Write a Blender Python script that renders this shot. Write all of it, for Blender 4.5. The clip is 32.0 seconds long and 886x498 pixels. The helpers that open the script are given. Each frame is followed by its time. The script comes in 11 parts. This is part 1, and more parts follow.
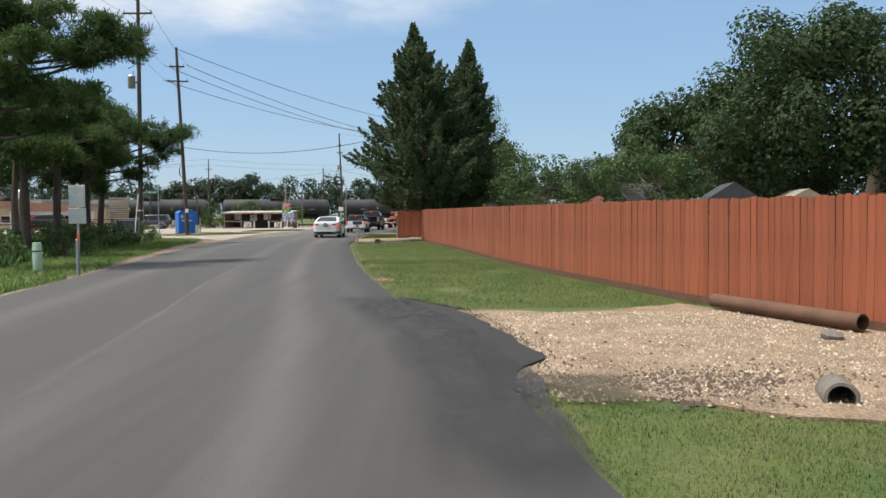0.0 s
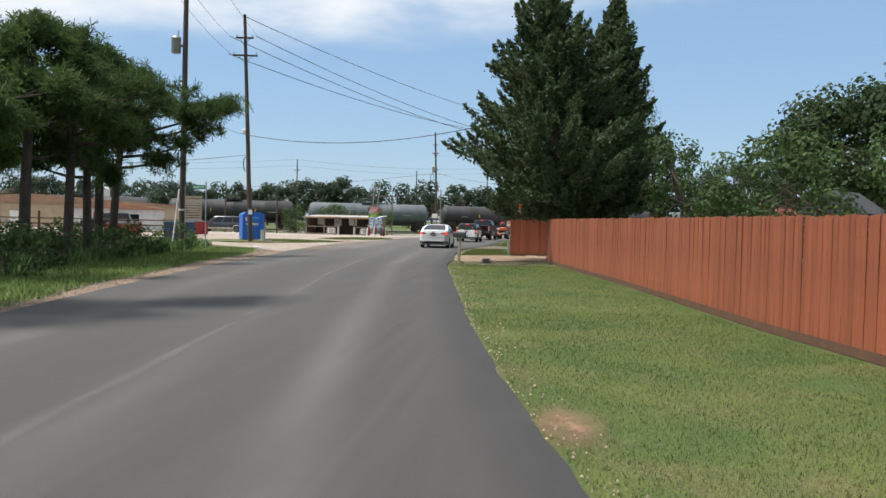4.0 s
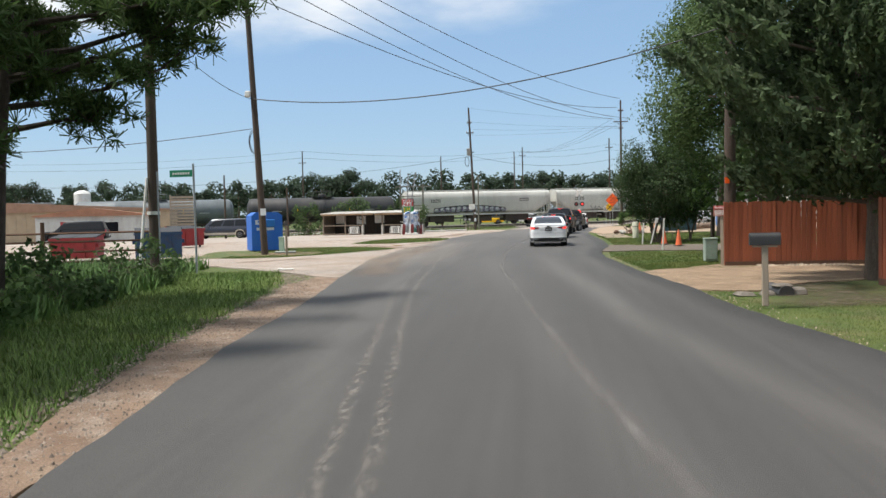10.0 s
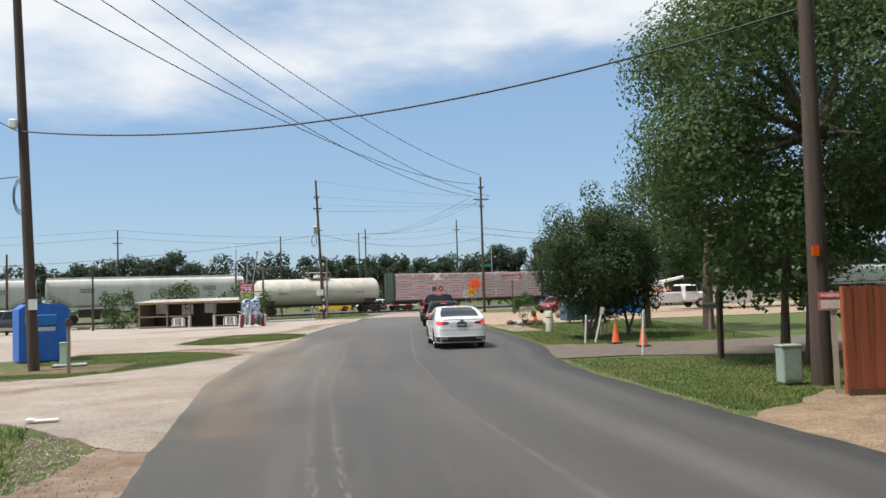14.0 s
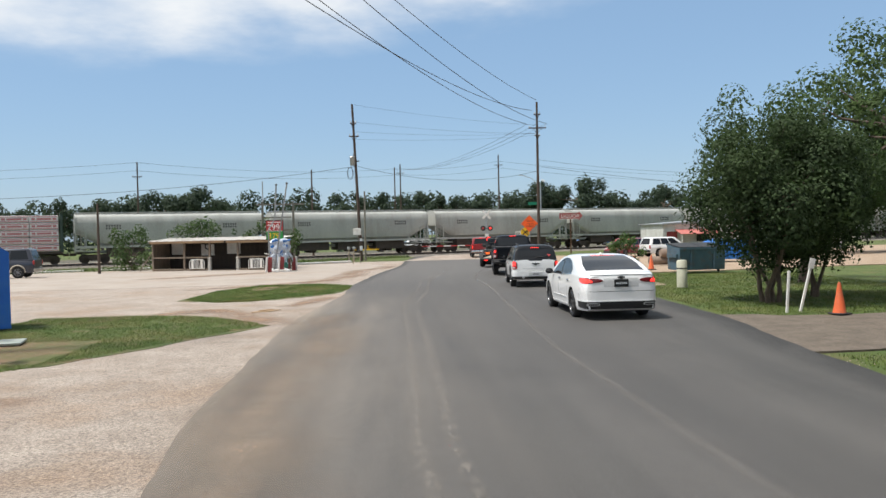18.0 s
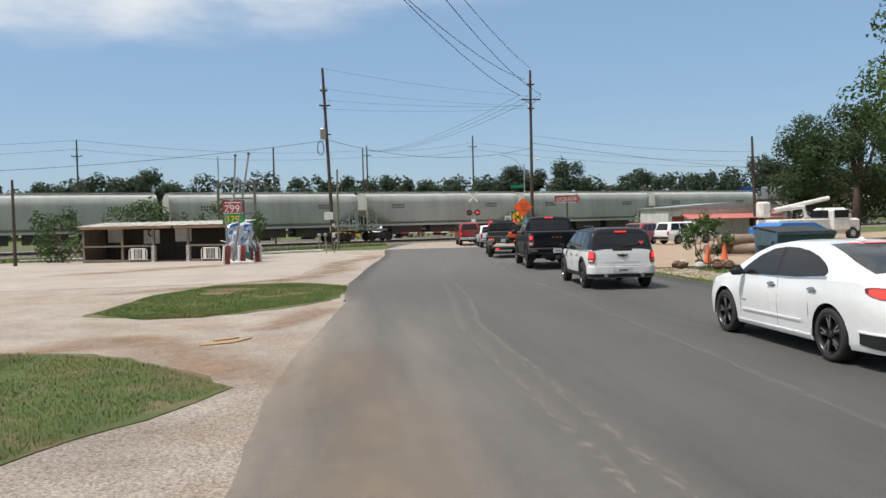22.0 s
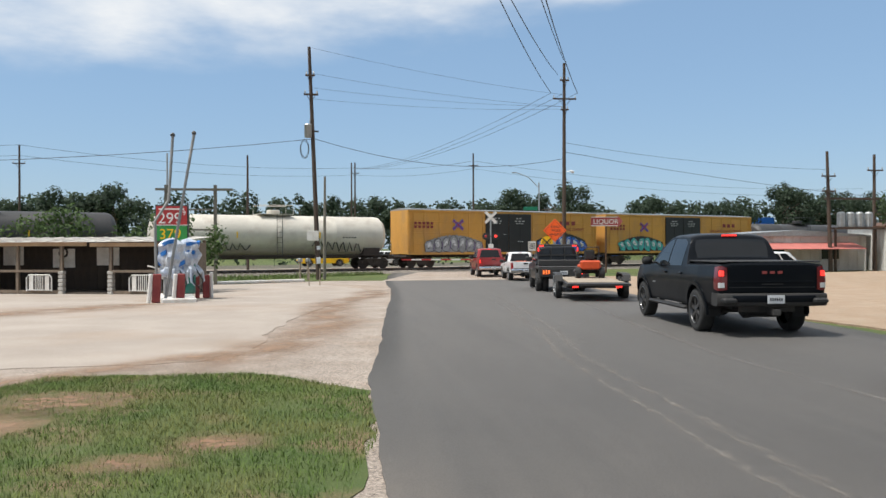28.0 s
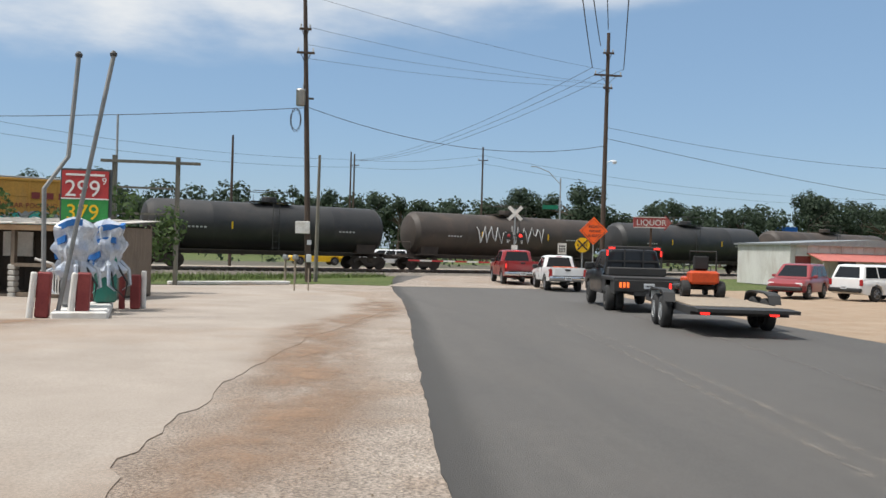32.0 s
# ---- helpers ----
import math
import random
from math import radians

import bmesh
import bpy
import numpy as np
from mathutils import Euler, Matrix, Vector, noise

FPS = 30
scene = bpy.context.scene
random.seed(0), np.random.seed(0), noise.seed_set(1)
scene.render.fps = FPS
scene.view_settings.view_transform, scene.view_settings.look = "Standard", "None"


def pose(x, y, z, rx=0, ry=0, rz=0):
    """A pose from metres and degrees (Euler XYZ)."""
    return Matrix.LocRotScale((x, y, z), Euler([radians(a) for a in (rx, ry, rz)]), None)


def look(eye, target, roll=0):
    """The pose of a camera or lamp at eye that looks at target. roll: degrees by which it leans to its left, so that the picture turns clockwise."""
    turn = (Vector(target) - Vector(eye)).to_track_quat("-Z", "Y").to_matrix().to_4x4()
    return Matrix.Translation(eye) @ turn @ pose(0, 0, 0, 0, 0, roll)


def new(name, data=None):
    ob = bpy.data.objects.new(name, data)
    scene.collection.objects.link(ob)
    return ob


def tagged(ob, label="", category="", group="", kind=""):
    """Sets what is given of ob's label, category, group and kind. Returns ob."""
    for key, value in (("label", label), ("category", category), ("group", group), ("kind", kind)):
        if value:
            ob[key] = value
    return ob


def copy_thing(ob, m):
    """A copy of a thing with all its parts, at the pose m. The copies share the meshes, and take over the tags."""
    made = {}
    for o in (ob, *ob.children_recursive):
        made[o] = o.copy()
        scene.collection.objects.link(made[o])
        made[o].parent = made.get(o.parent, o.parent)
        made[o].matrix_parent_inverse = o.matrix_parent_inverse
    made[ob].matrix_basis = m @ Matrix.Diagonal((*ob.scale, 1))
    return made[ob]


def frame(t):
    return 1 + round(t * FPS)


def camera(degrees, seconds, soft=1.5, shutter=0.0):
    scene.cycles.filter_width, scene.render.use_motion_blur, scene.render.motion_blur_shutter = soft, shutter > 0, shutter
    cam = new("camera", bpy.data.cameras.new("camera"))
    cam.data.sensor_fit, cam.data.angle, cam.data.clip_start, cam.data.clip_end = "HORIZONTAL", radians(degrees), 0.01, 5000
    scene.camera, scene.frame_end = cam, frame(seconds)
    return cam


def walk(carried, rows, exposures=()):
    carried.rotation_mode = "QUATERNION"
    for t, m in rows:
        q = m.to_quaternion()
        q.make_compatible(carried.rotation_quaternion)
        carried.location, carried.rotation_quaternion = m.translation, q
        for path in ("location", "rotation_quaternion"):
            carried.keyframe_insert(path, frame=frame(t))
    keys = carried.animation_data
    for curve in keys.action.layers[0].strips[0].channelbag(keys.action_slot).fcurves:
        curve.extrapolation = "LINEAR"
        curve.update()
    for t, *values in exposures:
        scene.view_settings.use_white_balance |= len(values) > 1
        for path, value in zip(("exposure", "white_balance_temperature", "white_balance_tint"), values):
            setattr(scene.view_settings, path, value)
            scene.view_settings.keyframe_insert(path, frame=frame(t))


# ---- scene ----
cam = camera(56.4, 32.0)
PATH = [
    (0, (0.392, 0.072, 1.619), (0.39, 2.07, 1.533), -0.4),
    (0.5, (0.403, 1.624, 1.834), (0.416, 3.622, 1.748), 0.0),
    (1, (0.33, 3.404, 1.704), (0.348, 5.403, 1.641), 1.3),
    (1.5, (0.214, 5.188, 1.698), (0.258, 7.188, 1.684), 2.1),
    (2, (0.145, 6.92, 1.686), (0.14, 8.92, 1.7), 1.5),
    (2.5, (-0.068, 8.7, 1.62), (-0.174, 10.697, 1.604), 1.8),
    (3, (-0.358, 10.387, 1.581), (-0.518, 12.38, 1.535), 0.4),
    (3.5, (-0.891, 12.099, 1.597), (-1.097, 14.088, 1.532), 0.4),
    (4, (-1.456, 13.902, 1.637), (-1.678, 15.889, 1.571), 1.3),
    (4.5, (-2.169, 15.65, 1.663), (-2.433, 17.632, 1.603), 1.5),
    (6.5, (-4.898, 20.618, 1.653), (-5.126, 22.605, 1.695), -1.1),
    (7, (-5.781, 22.232, 1.855), (-5.989, 24.22, 1.895), -1.4),
    (7.5, (-6.219, 23.669, 1.827), (-6.374, 25.662, 1.87), -2.4),
    (8, (-6.648, 25.271, 1.834), (-6.715, 27.27, 1.866), -1.8),
    (8.5, (-7.045, 26.88, 1.77), (-7.121, 28.878, 1.741), 0.2),
    (9, (-7.511, 28.421, 1.778), (-7.714, 30.41, 1.718), 1.2),
    (9.5, (-7.928, 29.934, 1.735), (-8.169, 31.918, 1.655), 0.8),
    (10, (-8.313, 31.23, 1.728), (-8.535, 33.215, 1.642), -1.4),
    (10.5, (-8.703, 32.712, 1.711), (-8.867, 34.703, 1.612), -2.2),
    (11, (-9.105, 34.279, 1.696), (-9.183, 36.274, 1.594), -1.1),
    (11.5, (-9.437, 35.738, 1.713), (-9.441, 37.737, 1.638), -1.3),
    (12, (-9.82, 37.015, 1.743), (-9.736, 39.013, 1.724), -2.0),
    (12.5, (-10.02, 38.246, 1.822), (-9.847, 40.237, 1.875), -3.0),
    (13, (-10.249, 39.818, 1.829), (-10.066, 41.807, 1.931), -3.2),
    (13.5, (-10.62, 41.34, 1.917), (-10.438, 43.328, 2.036), -3.0),
    (14, (-10.948, 42.833, 1.952), (-10.76, 44.821, 2.059), -1.8),
    (14.5, (-11.147, 44.193, 1.925), (-10.973, 46.183, 2.016), -1.7),
    (15, (-11.519, 45.456, 1.9), (-11.403, 47.451, 1.986), -0.9),
    (15.5, (-11.786, 46.923, 1.885), (-11.674, 48.919, 1.908), -1.3),
    (17.5, (-12.267, 51.648, 2.036), (-12.138, 53.644, 2.02), -1.1),
    (18, (-12.351, 53.171, 2.051), (-12.233, 55.167, 2.014), -1.3),
    (18.5, (-12.496, 54.371, 1.997), (-12.342, 56.364, 1.967), -0.5),
    (19, (-12.656, 55.376, 1.864), (-12.565, 57.374, 1.84), -0.4),
    (19.5, (-12.949, 57.056, 1.969), (-12.967, 59.055, 1.919), -1.4),
    (20, (-13.211, 58.101, 1.826), (-13.217, 60.1, 1.78), -2.3),
    (20.5, (-13.516, 59.66, 1.865), (-13.484, 61.66, 1.851), -3.3),
    (21, (-13.696, 60.819, 1.85), (-13.585, 62.816, 1.808), -4.2),
    (21.5, (-13.825, 62.155, 1.773), (-13.62, 64.143, 1.697), -3.5),
    (22, (-13.933, 63.142, 1.843), (-13.715, 65.129, 1.774), -1.3),
    (22.5, (-13.96, 64.423, 1.808), (-13.732, 66.409, 1.735), -0.4),
    (23, (-13.961, 65.646, 1.763), (-13.697, 67.625, 1.657), 1.0),
    (23.5, (-14.115, 66.808, 1.733), (-13.922, 68.795, 1.615), 1.4),
    (24, (-14.228, 68.127, 1.706), (-14.082, 70.12, 1.614), 0.8),
    (24.5, (-14.296, 69.286, 1.667), (-14.113, 71.277, 1.612), 0.3),
    (25, (-14.319, 70.455, 1.658), (-14.053, 72.437, 1.598), 1.3),
    (25.5, (-14.348, 71.748, 1.647), (-14.051, 73.725, 1.605), 0.8),
    (27.5, (-14.412, 76.872, 1.639), (-14.202, 78.861, 1.604), -1.3),
    (28, (-14.506, 78.015, 1.618), (-14.242, 79.998, 1.616), -0.2),
    (28.5, (-14.478, 79.515, 1.561), (-14.043, 81.467, 1.573), -0.0),
    (29, (-14.511, 80.64, 1.566), (-14.053, 82.587, 1.558), 0.6),
    (29.5, (-14.475, 82.026, 1.532), (-14.121, 83.994, 1.51), -0.5),
    (30, (-14.384, 83.107, 1.593), (-14.032, 85.076, 1.601), -0.2),
    (30.5, (-14.414, 84.46, 1.529), (-14.068, 86.43, 1.579), 0.7),
    (31, (-14.426, 85.843, 1.532), (-14.107, 87.818, 1.575), 1.8),
    (31.5, (-14.421, 86.95, 1.53), (-14.14, 88.929, 1.572), 3.1),
    (32, (-14.414, 87.954, 1.506), (-14.14, 89.935, 1.507), 1.6),
]
walk(cam, [(t, look(eye, target, roll)) for t, eye, target, roll in PATH],
     [(0, 0.28), (1, 0.25), (2, 0.06), (3, 0.26), (4, 0.3), (9, 0.27), (11, 0.4), (12.2, 0.44), (13.2, 0.28), (15.5, 0.22), (19, 0.2), (20, 0.1), (21, -0.02), (22, 0.08), (24, 0.24), (25.5, 0.12), (28, 0.16), (30, 0.17), (31, 0.02), (32, 0.06)])

# ---- world, sun, exposure ----
SUN_AZ, SUN_EL = 194.0, 65.0          # degrees: azimuth in the plan from +x, height above the horizon
scene.view_settings.exposure = 0.25
world = bpy.data.worlds.new("world")
scene.world = world
world.use_nodes = True
_n, _l = world.node_tree.nodes, world.node_tree.links
_bg = _n["Background"]
_sky = _n.new("ShaderNodeTexSky")
_sky.sky_type, _sky.sun_disc = "NISHITA", False
_sky.sun_elevation, _sky.sun_rotation = radians(SUN_EL), radians(90 - SUN_AZ)
_sky.air_density, _sky.dust_density, _sky.ozone_density, _sky.altitude = 1.0, 0.6, 2.0, 0
_bg.inputs["Strength"].default_value = 0.1
# a sheet of high white cloud over the clear sky, lower to the west, with a soft broken rim
_tc, _map = _n.new("ShaderNodeTexCoord"), _n.new("ShaderNodeMapping")
_l.new(_tc.outputs["Generated"], _map.inputs["Vector"])
_map.inputs["Scale"].default_value = (1.0, 1.0, 3.0)
_cn = _n.new("ShaderNodeTexNoise")
_cn.inputs["Scale"].default_value, _cn.inputs["Detail"].default_value, _cn.inputs["Roughness"].default_value = 2.6, 8, 0.55
_l.new(_map.outputs["Vector"], _cn.inputs["Vector"])
_sp = _n.new("ShaderNodeSeparateXYZ")
_l.new(_tc.outputs["Generated"], _sp.inputs["Vector"])
def _math(op, a, b):
    m = _n.new("ShaderNodeMath")
    m.operation = op
    for k, v in enumerate((a, b)):
        if isinstance(v, float):
            m.inputs[k].default_value = v
        else:
            _l.new(v, m.inputs[k])
    return m.outputs[0]
_rim = _math("ADD", _math("SUBTRACT", _sp.outputs["Z"], _math("MULTIPLY", _sp.outputs["X"], 0.13)), _math("MULTIPLY", _math("SUBTRACT", _cn.outputs["Fac"], 0.5), 0.13))
_cr = _n.new("ShaderNodeMapRange")
_cr.interpolation_type = "SMOOTHSTEP"
_cr.inputs["From Min"].default_value, _cr.inputs["From Max"].default_value = 0.225, 0.285
_l.new(_rim, _cr.inputs["Value"])
_br = _n.new("ShaderNodeMapRange")
_br.inputs["From Min"].default_value, _br.inputs["From Max"].default_value, _br.inputs["To Min"].default_value = 0.36, 0.56, 0.2
_l.new(_cn.outputs["Fac"], _br.inputs["Value"])
# summer haze evens the blue towards the horizon
_hz = _n.new("ShaderNodeMixRGB")
_hz.inputs["Fac"].default_value, _hz.inputs["Color2"].default_value = 0.5, (3.0, 4.9, 7.4, 1)
_l.new(_sky.outputs["Color"], _hz.inputs["Color1"])
_cm = _n.new("ShaderNodeMixRGB")
_cm.inputs["Color2"].default_value = (7.6, 7.9, 8.2, 1)
_l.new(_math("MULTIPLY", _cr.outputs["Result"], _br.outputs["Result"]), _cm.inputs["Fac"])
_l.new(_hz.outputs["Color"], _cm.inputs["Color1"])
_l.new(_cm.outputs["Color"], _bg.inputs["Color"])
_az, _el = radians(SUN_AZ), radians(SUN_EL)
sun = new("sun", bpy.data.lights.new("sun", "SUN"))
sun.data.energy, sun.data.angle, sun.data.color = 4.5, radians(8.0), (1.0, 0.965, 0.91)
sun.matrix_basis = look((50 * math.cos(_az), 50 * math.sin(_az), 90), (50 * math.cos(_az) - math.cos(_el) * math.cos(_az), 50 * math.sin(_az) - math.cos(_el) * math.sin(_az), 90 - math.sin(_el)))

# ---- materials ----
def mat(name, a, b=None, scale=4.0, fine=60.0, rough=0.6, metal=0.0, bump=0.0, bump_scale=None, stain=None, stain_scale=0.6,
        stain_amount=0.5, random_by="", spread=0.0, coat=0.0, stretch=None, fine_amount=0.25, emit=0.0, trans=0.0, alpha=1.0, rough_vary=0.1):
    """A node material: base colours a and b mixed by coarse noise, fine grain over it, stains, bump."""
    m = bpy.data.materials.new(name)
    m.use_nodes = True
    n, l = m.node_tree.nodes, m.node_tree.links
    s = n["Principled BSDF"]
    b = b or tuple(c * 0.8 for c in a)
    tc = n.new("ShaderNodeTexCoord")
    vec = tc.outputs["Object"]
    if stretch:
        mp = n.new("ShaderNodeMapping")
        mp.inputs["Scale"].default_value = stretch
        l.new(vec, mp.inputs["Vector"])
        vec = mp.outputs["Vector"]
    def tex(sc, detail=6, rgh=0.6):
        t = n.new("ShaderNodeTexNoise")
        t.inputs["Scale"].default_value, t.inputs["Detail"].default_value, t.inputs["Roughness"].default_value = sc, detail, rgh
        l.new(vec, t.inputs["Vector"])
        return t
    def ramp(src, lo, hi):
        r = n.new("ShaderNodeMapRange")
        r.inputs["From Min"].default_value, r.inputs["From Max"].default_value = lo, hi
        l.new(src, r.inputs["Value"])
        return r.outputs["Result"]
    def mixc(fac, c1, c2, mode="MIX"):
        x = n.new("ShaderNodeMixRGB")
        x.blend_type = mode
        for k, v in (("Fac", fac), ("Color1", c1), ("Color2", c2)):
            if isinstance(v, (int, float)):
                x.inputs[k].default_value = v
            elif isinstance(v, tuple):
                x.inputs[k].default_value = (*v, 1)
            else:
                l.new(v, x.inputs[k])
        return x.outputs["Color"]
    coarse, grain = tex(scale), tex(fine, 4, 0.7)
    col = mixc(ramp(coarse.outputs["Fac"], 0.35, 0.65), a, b)
    if stain:
        st = tex(stain_scale, 8, 0.62)
        f = ramp(st.outputs["Fac"], 0.5, 0.68)
        mul = n.new("ShaderNodeMath")
        mul.operation = "MULTIPLY"
        mul.inputs[1].default_value = stain_amount
        l.new(f, mul.inputs[0])
        col = mixc(mul.outputs[0], col, stain)
    g = ramp(grain.outputs["Fac"], 0.25, 0.75)
    gm = n.new("ShaderNodeMapRange")
    gm.inputs["To Min"].default_value, gm.inputs["To Max"].default_value = 1 - fine_amount, 1 + fine_amount
    l.new(g, gm.inputs["Value"])
    col = mixc(1.0, col, gm.outputs["Result"], "MULTIPLY")
    if random_by:
        if random_by == "island":
            ri = n.new("ShaderNodeNewGeometry").outputs["Random Per Island"]
        else:
            ri = n.new("ShaderNodeObjectInfo").outputs["Random"]
        rm = n.new("ShaderNodeMapRange")
        rm.inputs["To Min"].default_value, rm.inputs["To Max"].default_value = 1 - spread, 1 + spread
        l.new(ri, rm.inputs["Value"])
        col = mixc(1.0, col, rm.outputs["Result"], "MULTIPLY")
    l.new(col, s.inputs["Base Color"])
    s.inputs["Metallic"].default_value = metal
    rr = n.new("ShaderNodeMapRange")
    rr.inputs["To Min"].default_value, rr.inputs["To Max"].default_value = max(0.02, rough - rough_vary), min(1, rough + rough_vary)
    l.new(coarse.outputs["Fac"], rr.inputs["Value"])
    l.new(rr.outputs["Result"], s.inputs["Roughness"])
    if coat:
        s.inputs["Coat Weight"].default_value, s.inputs["Coat Roughness"].default_value = coat, 0.06
    if trans:
        s.inputs["Transmission Weight"].default_value = trans
    if alpha < 1:
        s.inputs["Alpha"].default_value = alpha
    if emit:
        s.inputs["Emission Color"].default_value, s.inputs["Emission Strength"].default_value = (*a, 1), emit
    if bump:
        bp = n.new("ShaderNodeBump")
        bp.inputs["Strength"].default_value, bp.inputs["Distance"].default_value = min(1, bump), 0.02
        l.new((tex(bump_scale, 5, 0.7) if bump_scale else grain).outputs["Fac"], bp.inputs["Height"])
        l.new(bp.outputs["Normal"], s.inputs["Normal"])
    return m


asphalt = mat("asphalt", (0.066, 0.062, 0.058), (0.08, 0.075, 0.07), 0.4, 70, 0.8, bump=0.6, stain=(0.094, 0.087, 0.08), stain_scale=0.9, stain_amount=0.35, fine_amount=0.95)
asphalt_new = mat("asphalt_fresh", (0.022, 0.021, 0.02), (0.034, 0.032, 0.03), 1.2, 45, 0.95, bump=1.0, bump_scale=40, fine_amount=0.55, rough_vary=0.04)
grass_ground = mat("grass_soil", (0.05, 0.084, 0.013), (0.09, 0.112, 0.024), 0.7, 45, 0.95, bump=0.9, stain=(0.15, 0.115, 0.05), stain_scale=0.8, stain_amount=0.55, fine_amount=0.85)
blade_mat = mat("grass_blade", (0.06, 0.108, 0.019), (0.125, 0.155, 0.04), 0.5, 30, 0.8, random_by="island", spread=0.5)
lawn_blade = mat("lawn_blade", (0.058, 0.102, 0.012), (0.108, 0.135, 0.022), 0.7, 14, 0.85, random_by="island", spread=0.45, stain=(0.15, 0.14, 0.045), stain_scale=0.35, stain_amount=0.55)
island_soil = mat("island_soil", (0.055, 0.088, 0.016), (0.09, 0.105, 0.028), 1.2, 45, 0.95, bump=0.9, stain=(0.2, 0.13, 0.075), stain_scale=1.1, stain_amount=0.9, fine_amount=0.5)
dark_concrete = mat("dirty_concrete", (0.13, 0.11, 0.09), (0.19, 0.165, 0.135), 3, 40, 0.95, bump=0.5, fine_amount=0.4)
island_blade = mat("island_blade", (0.06, 0.115, 0.014), (0.115, 0.15, 0.03), 0.6, 20, 0.85, random_by="island", spread=0.45, stain=(0.17, 0.14, 0.05), stain_scale=0.6, stain_amount=0.6)
verge_blade = mat("verge_blade", (0.085, 0.155, 0.026), (0.15, 0.2, 0.045), 0.5, 30, 0.8, random_by="island", spread=0.4)
shoulder_stone = mat("shoulder_stone", (0.17, 0.125, 0.09), (0.3, 0.25, 0.2), 2.0, 50, 0.95, random_by="island", spread=0.5)
pebble_mat = mat("pale_pebble", (0.5, 0.41, 0.3), (0.36, 0.28, 0.2), 3.0, 50, 0.9, random_by="island", spread=0.4)
weed_mat = mat("weed_leaf", (0.06, 0.13, 0.025), (0.095, 0.17, 0.035), 0.8, 30, 0.7, random_by="island", spread=0.4)
gravel_ground = mat("gravel_soil", (0.19, 0.128, 0.078), (0.31, 0.22, 0.14), 1.6, 35, 0.95, bump=1.0, bump_scale=30, fine_amount=0.9, stain=(0.2, 0.15, 0.1), stain_scale=1.2)
stone_mat = mat("gravel_stone", (0.27, 0.205, 0.14), (0.4, 0.335, 0.26), 2.0, 50, 0.9, random_by="island", spread=0.5)
shoulder_soil = mat("shoulder_soil", (0.155, 0.095, 0.06), (0.25, 0.175, 0.12), 1.6, 45, 0.95, bump=1.0, bump_scale=30, fine_amount=0.5, stain=(0.36, 0.3, 0.24), stain_scale=2.0)
yard_mat = mat("yard_gravel", (0.06, 0.058, 0.04), (0.12, 0.1, 0.075), 0.6, 30, 0.95, bump=0.9, stain=(0.05, 0.065, 0.025), stain_scale=0.5, stain_amount=0.7, fine_amount=0.5)
dirt = mat("red_dirt", (0.29, 0.2, 0.13), (0.36, 0.27, 0.19), 1.2, 60, 0.95, bump=0.8, fine_amount=0.4, stain=(0.3, 0.25, 0.18), stain_scale=1.5)
lot_mat = mat("lot_concrete", (0.262, 0.213, 0.172), (0.35, 0.296, 0.248), 0.9, 40, 0.9, bump=1.0, bump_scale=38, fine_amount=0.95, stain=(0.25, 0.165, 0.105), stain_scale=0.35, stain_amount=0.7)
slab_mat = mat("slab_concrete", (0.29, 0.245, 0.204), (0.362, 0.312, 0.265), 0.5, 50, 0.9, bump=0.5, fine_amount=0.28, stain=(0.27, 0.19, 0.13), stain_scale=0.22, stain_amount=0.55)
crush = mat("crushed_stone", (0.1, 0.08, 0.06), (0.155, 0.125, 0.097), 2.2, 38, 0.95, bump=1.0, bump_scale=26, fine_amount=0.55)
cedar_wood = mat("stained_cedar", (0.3, 0.083, 0.033), (0.23, 0.06, 0.025), 1.0, 50, 0.75, bump=0.35, stretch=(6, 6, 0.5), random_by="object", spread=0.17, fine_amount=0.3, stain=(0.13, 0.042, 0.022), stain_scale=2.2, stain_amount=0.7)
cedar_joined = mat("stained_cedar_far", (0.3, 0.083, 0.033), (0.23, 0.06, 0.025), 1.0, 50, 0.75, stretch=(6, 6, 0.5), random_by="island", spread=0.22, fine_amount=0.25)
pole_wood = mat("pole_wood", (0.052, 0.036, 0.027), (0.088, 0.062, 0.046), 2.0, 40, 0.9, bump=0.5, stretch=(6, 6, 0.4), fine_amount=0.35)
grey_wood = mat("weathered_wood", (0.27, 0.22, 0.17), (0.34, 0.28, 0.21), 2.0, 40, 0.9, bump=0.4, stretch=(5, 5, 0.6), fine_amount=0.3)
tan_wood = mat("raw_lumber", (0.42, 0.28, 0.16), (0.33, 0.21, 0.12), 2.0, 40, 0.85, bump=0.3, fine_amount=0.3)
bark = mat("bark", (0.085, 0.062, 0.046), (0.14, 0.105, 0.08), 3.0, 25, 0.95, bump=1.0, bump_scale=14, stretch=(3, 3, 0.8), fine_amount=0.5)
bark_pine = mat("pine_bark", (0.045, 0.034, 0.027), (0.085, 0.064, 0.05), 3.0, 25, 0.95, bump=1.0, bump_scale=14, stretch=(3, 3, 0.8), fine_amount=0.5)
bark_mid = mat("myrtle_bark", (0.1, 0.072, 0.052), (0.15, 0.11, 0.08), 3.0, 25, 0.85, bump=0.5, fine_amount=0.3)
bark_light = mat("smooth_bark", (0.26, 0.19, 0.14), (0.18, 0.13, 0.1), 3.0, 25, 0.85, bump=0.4)
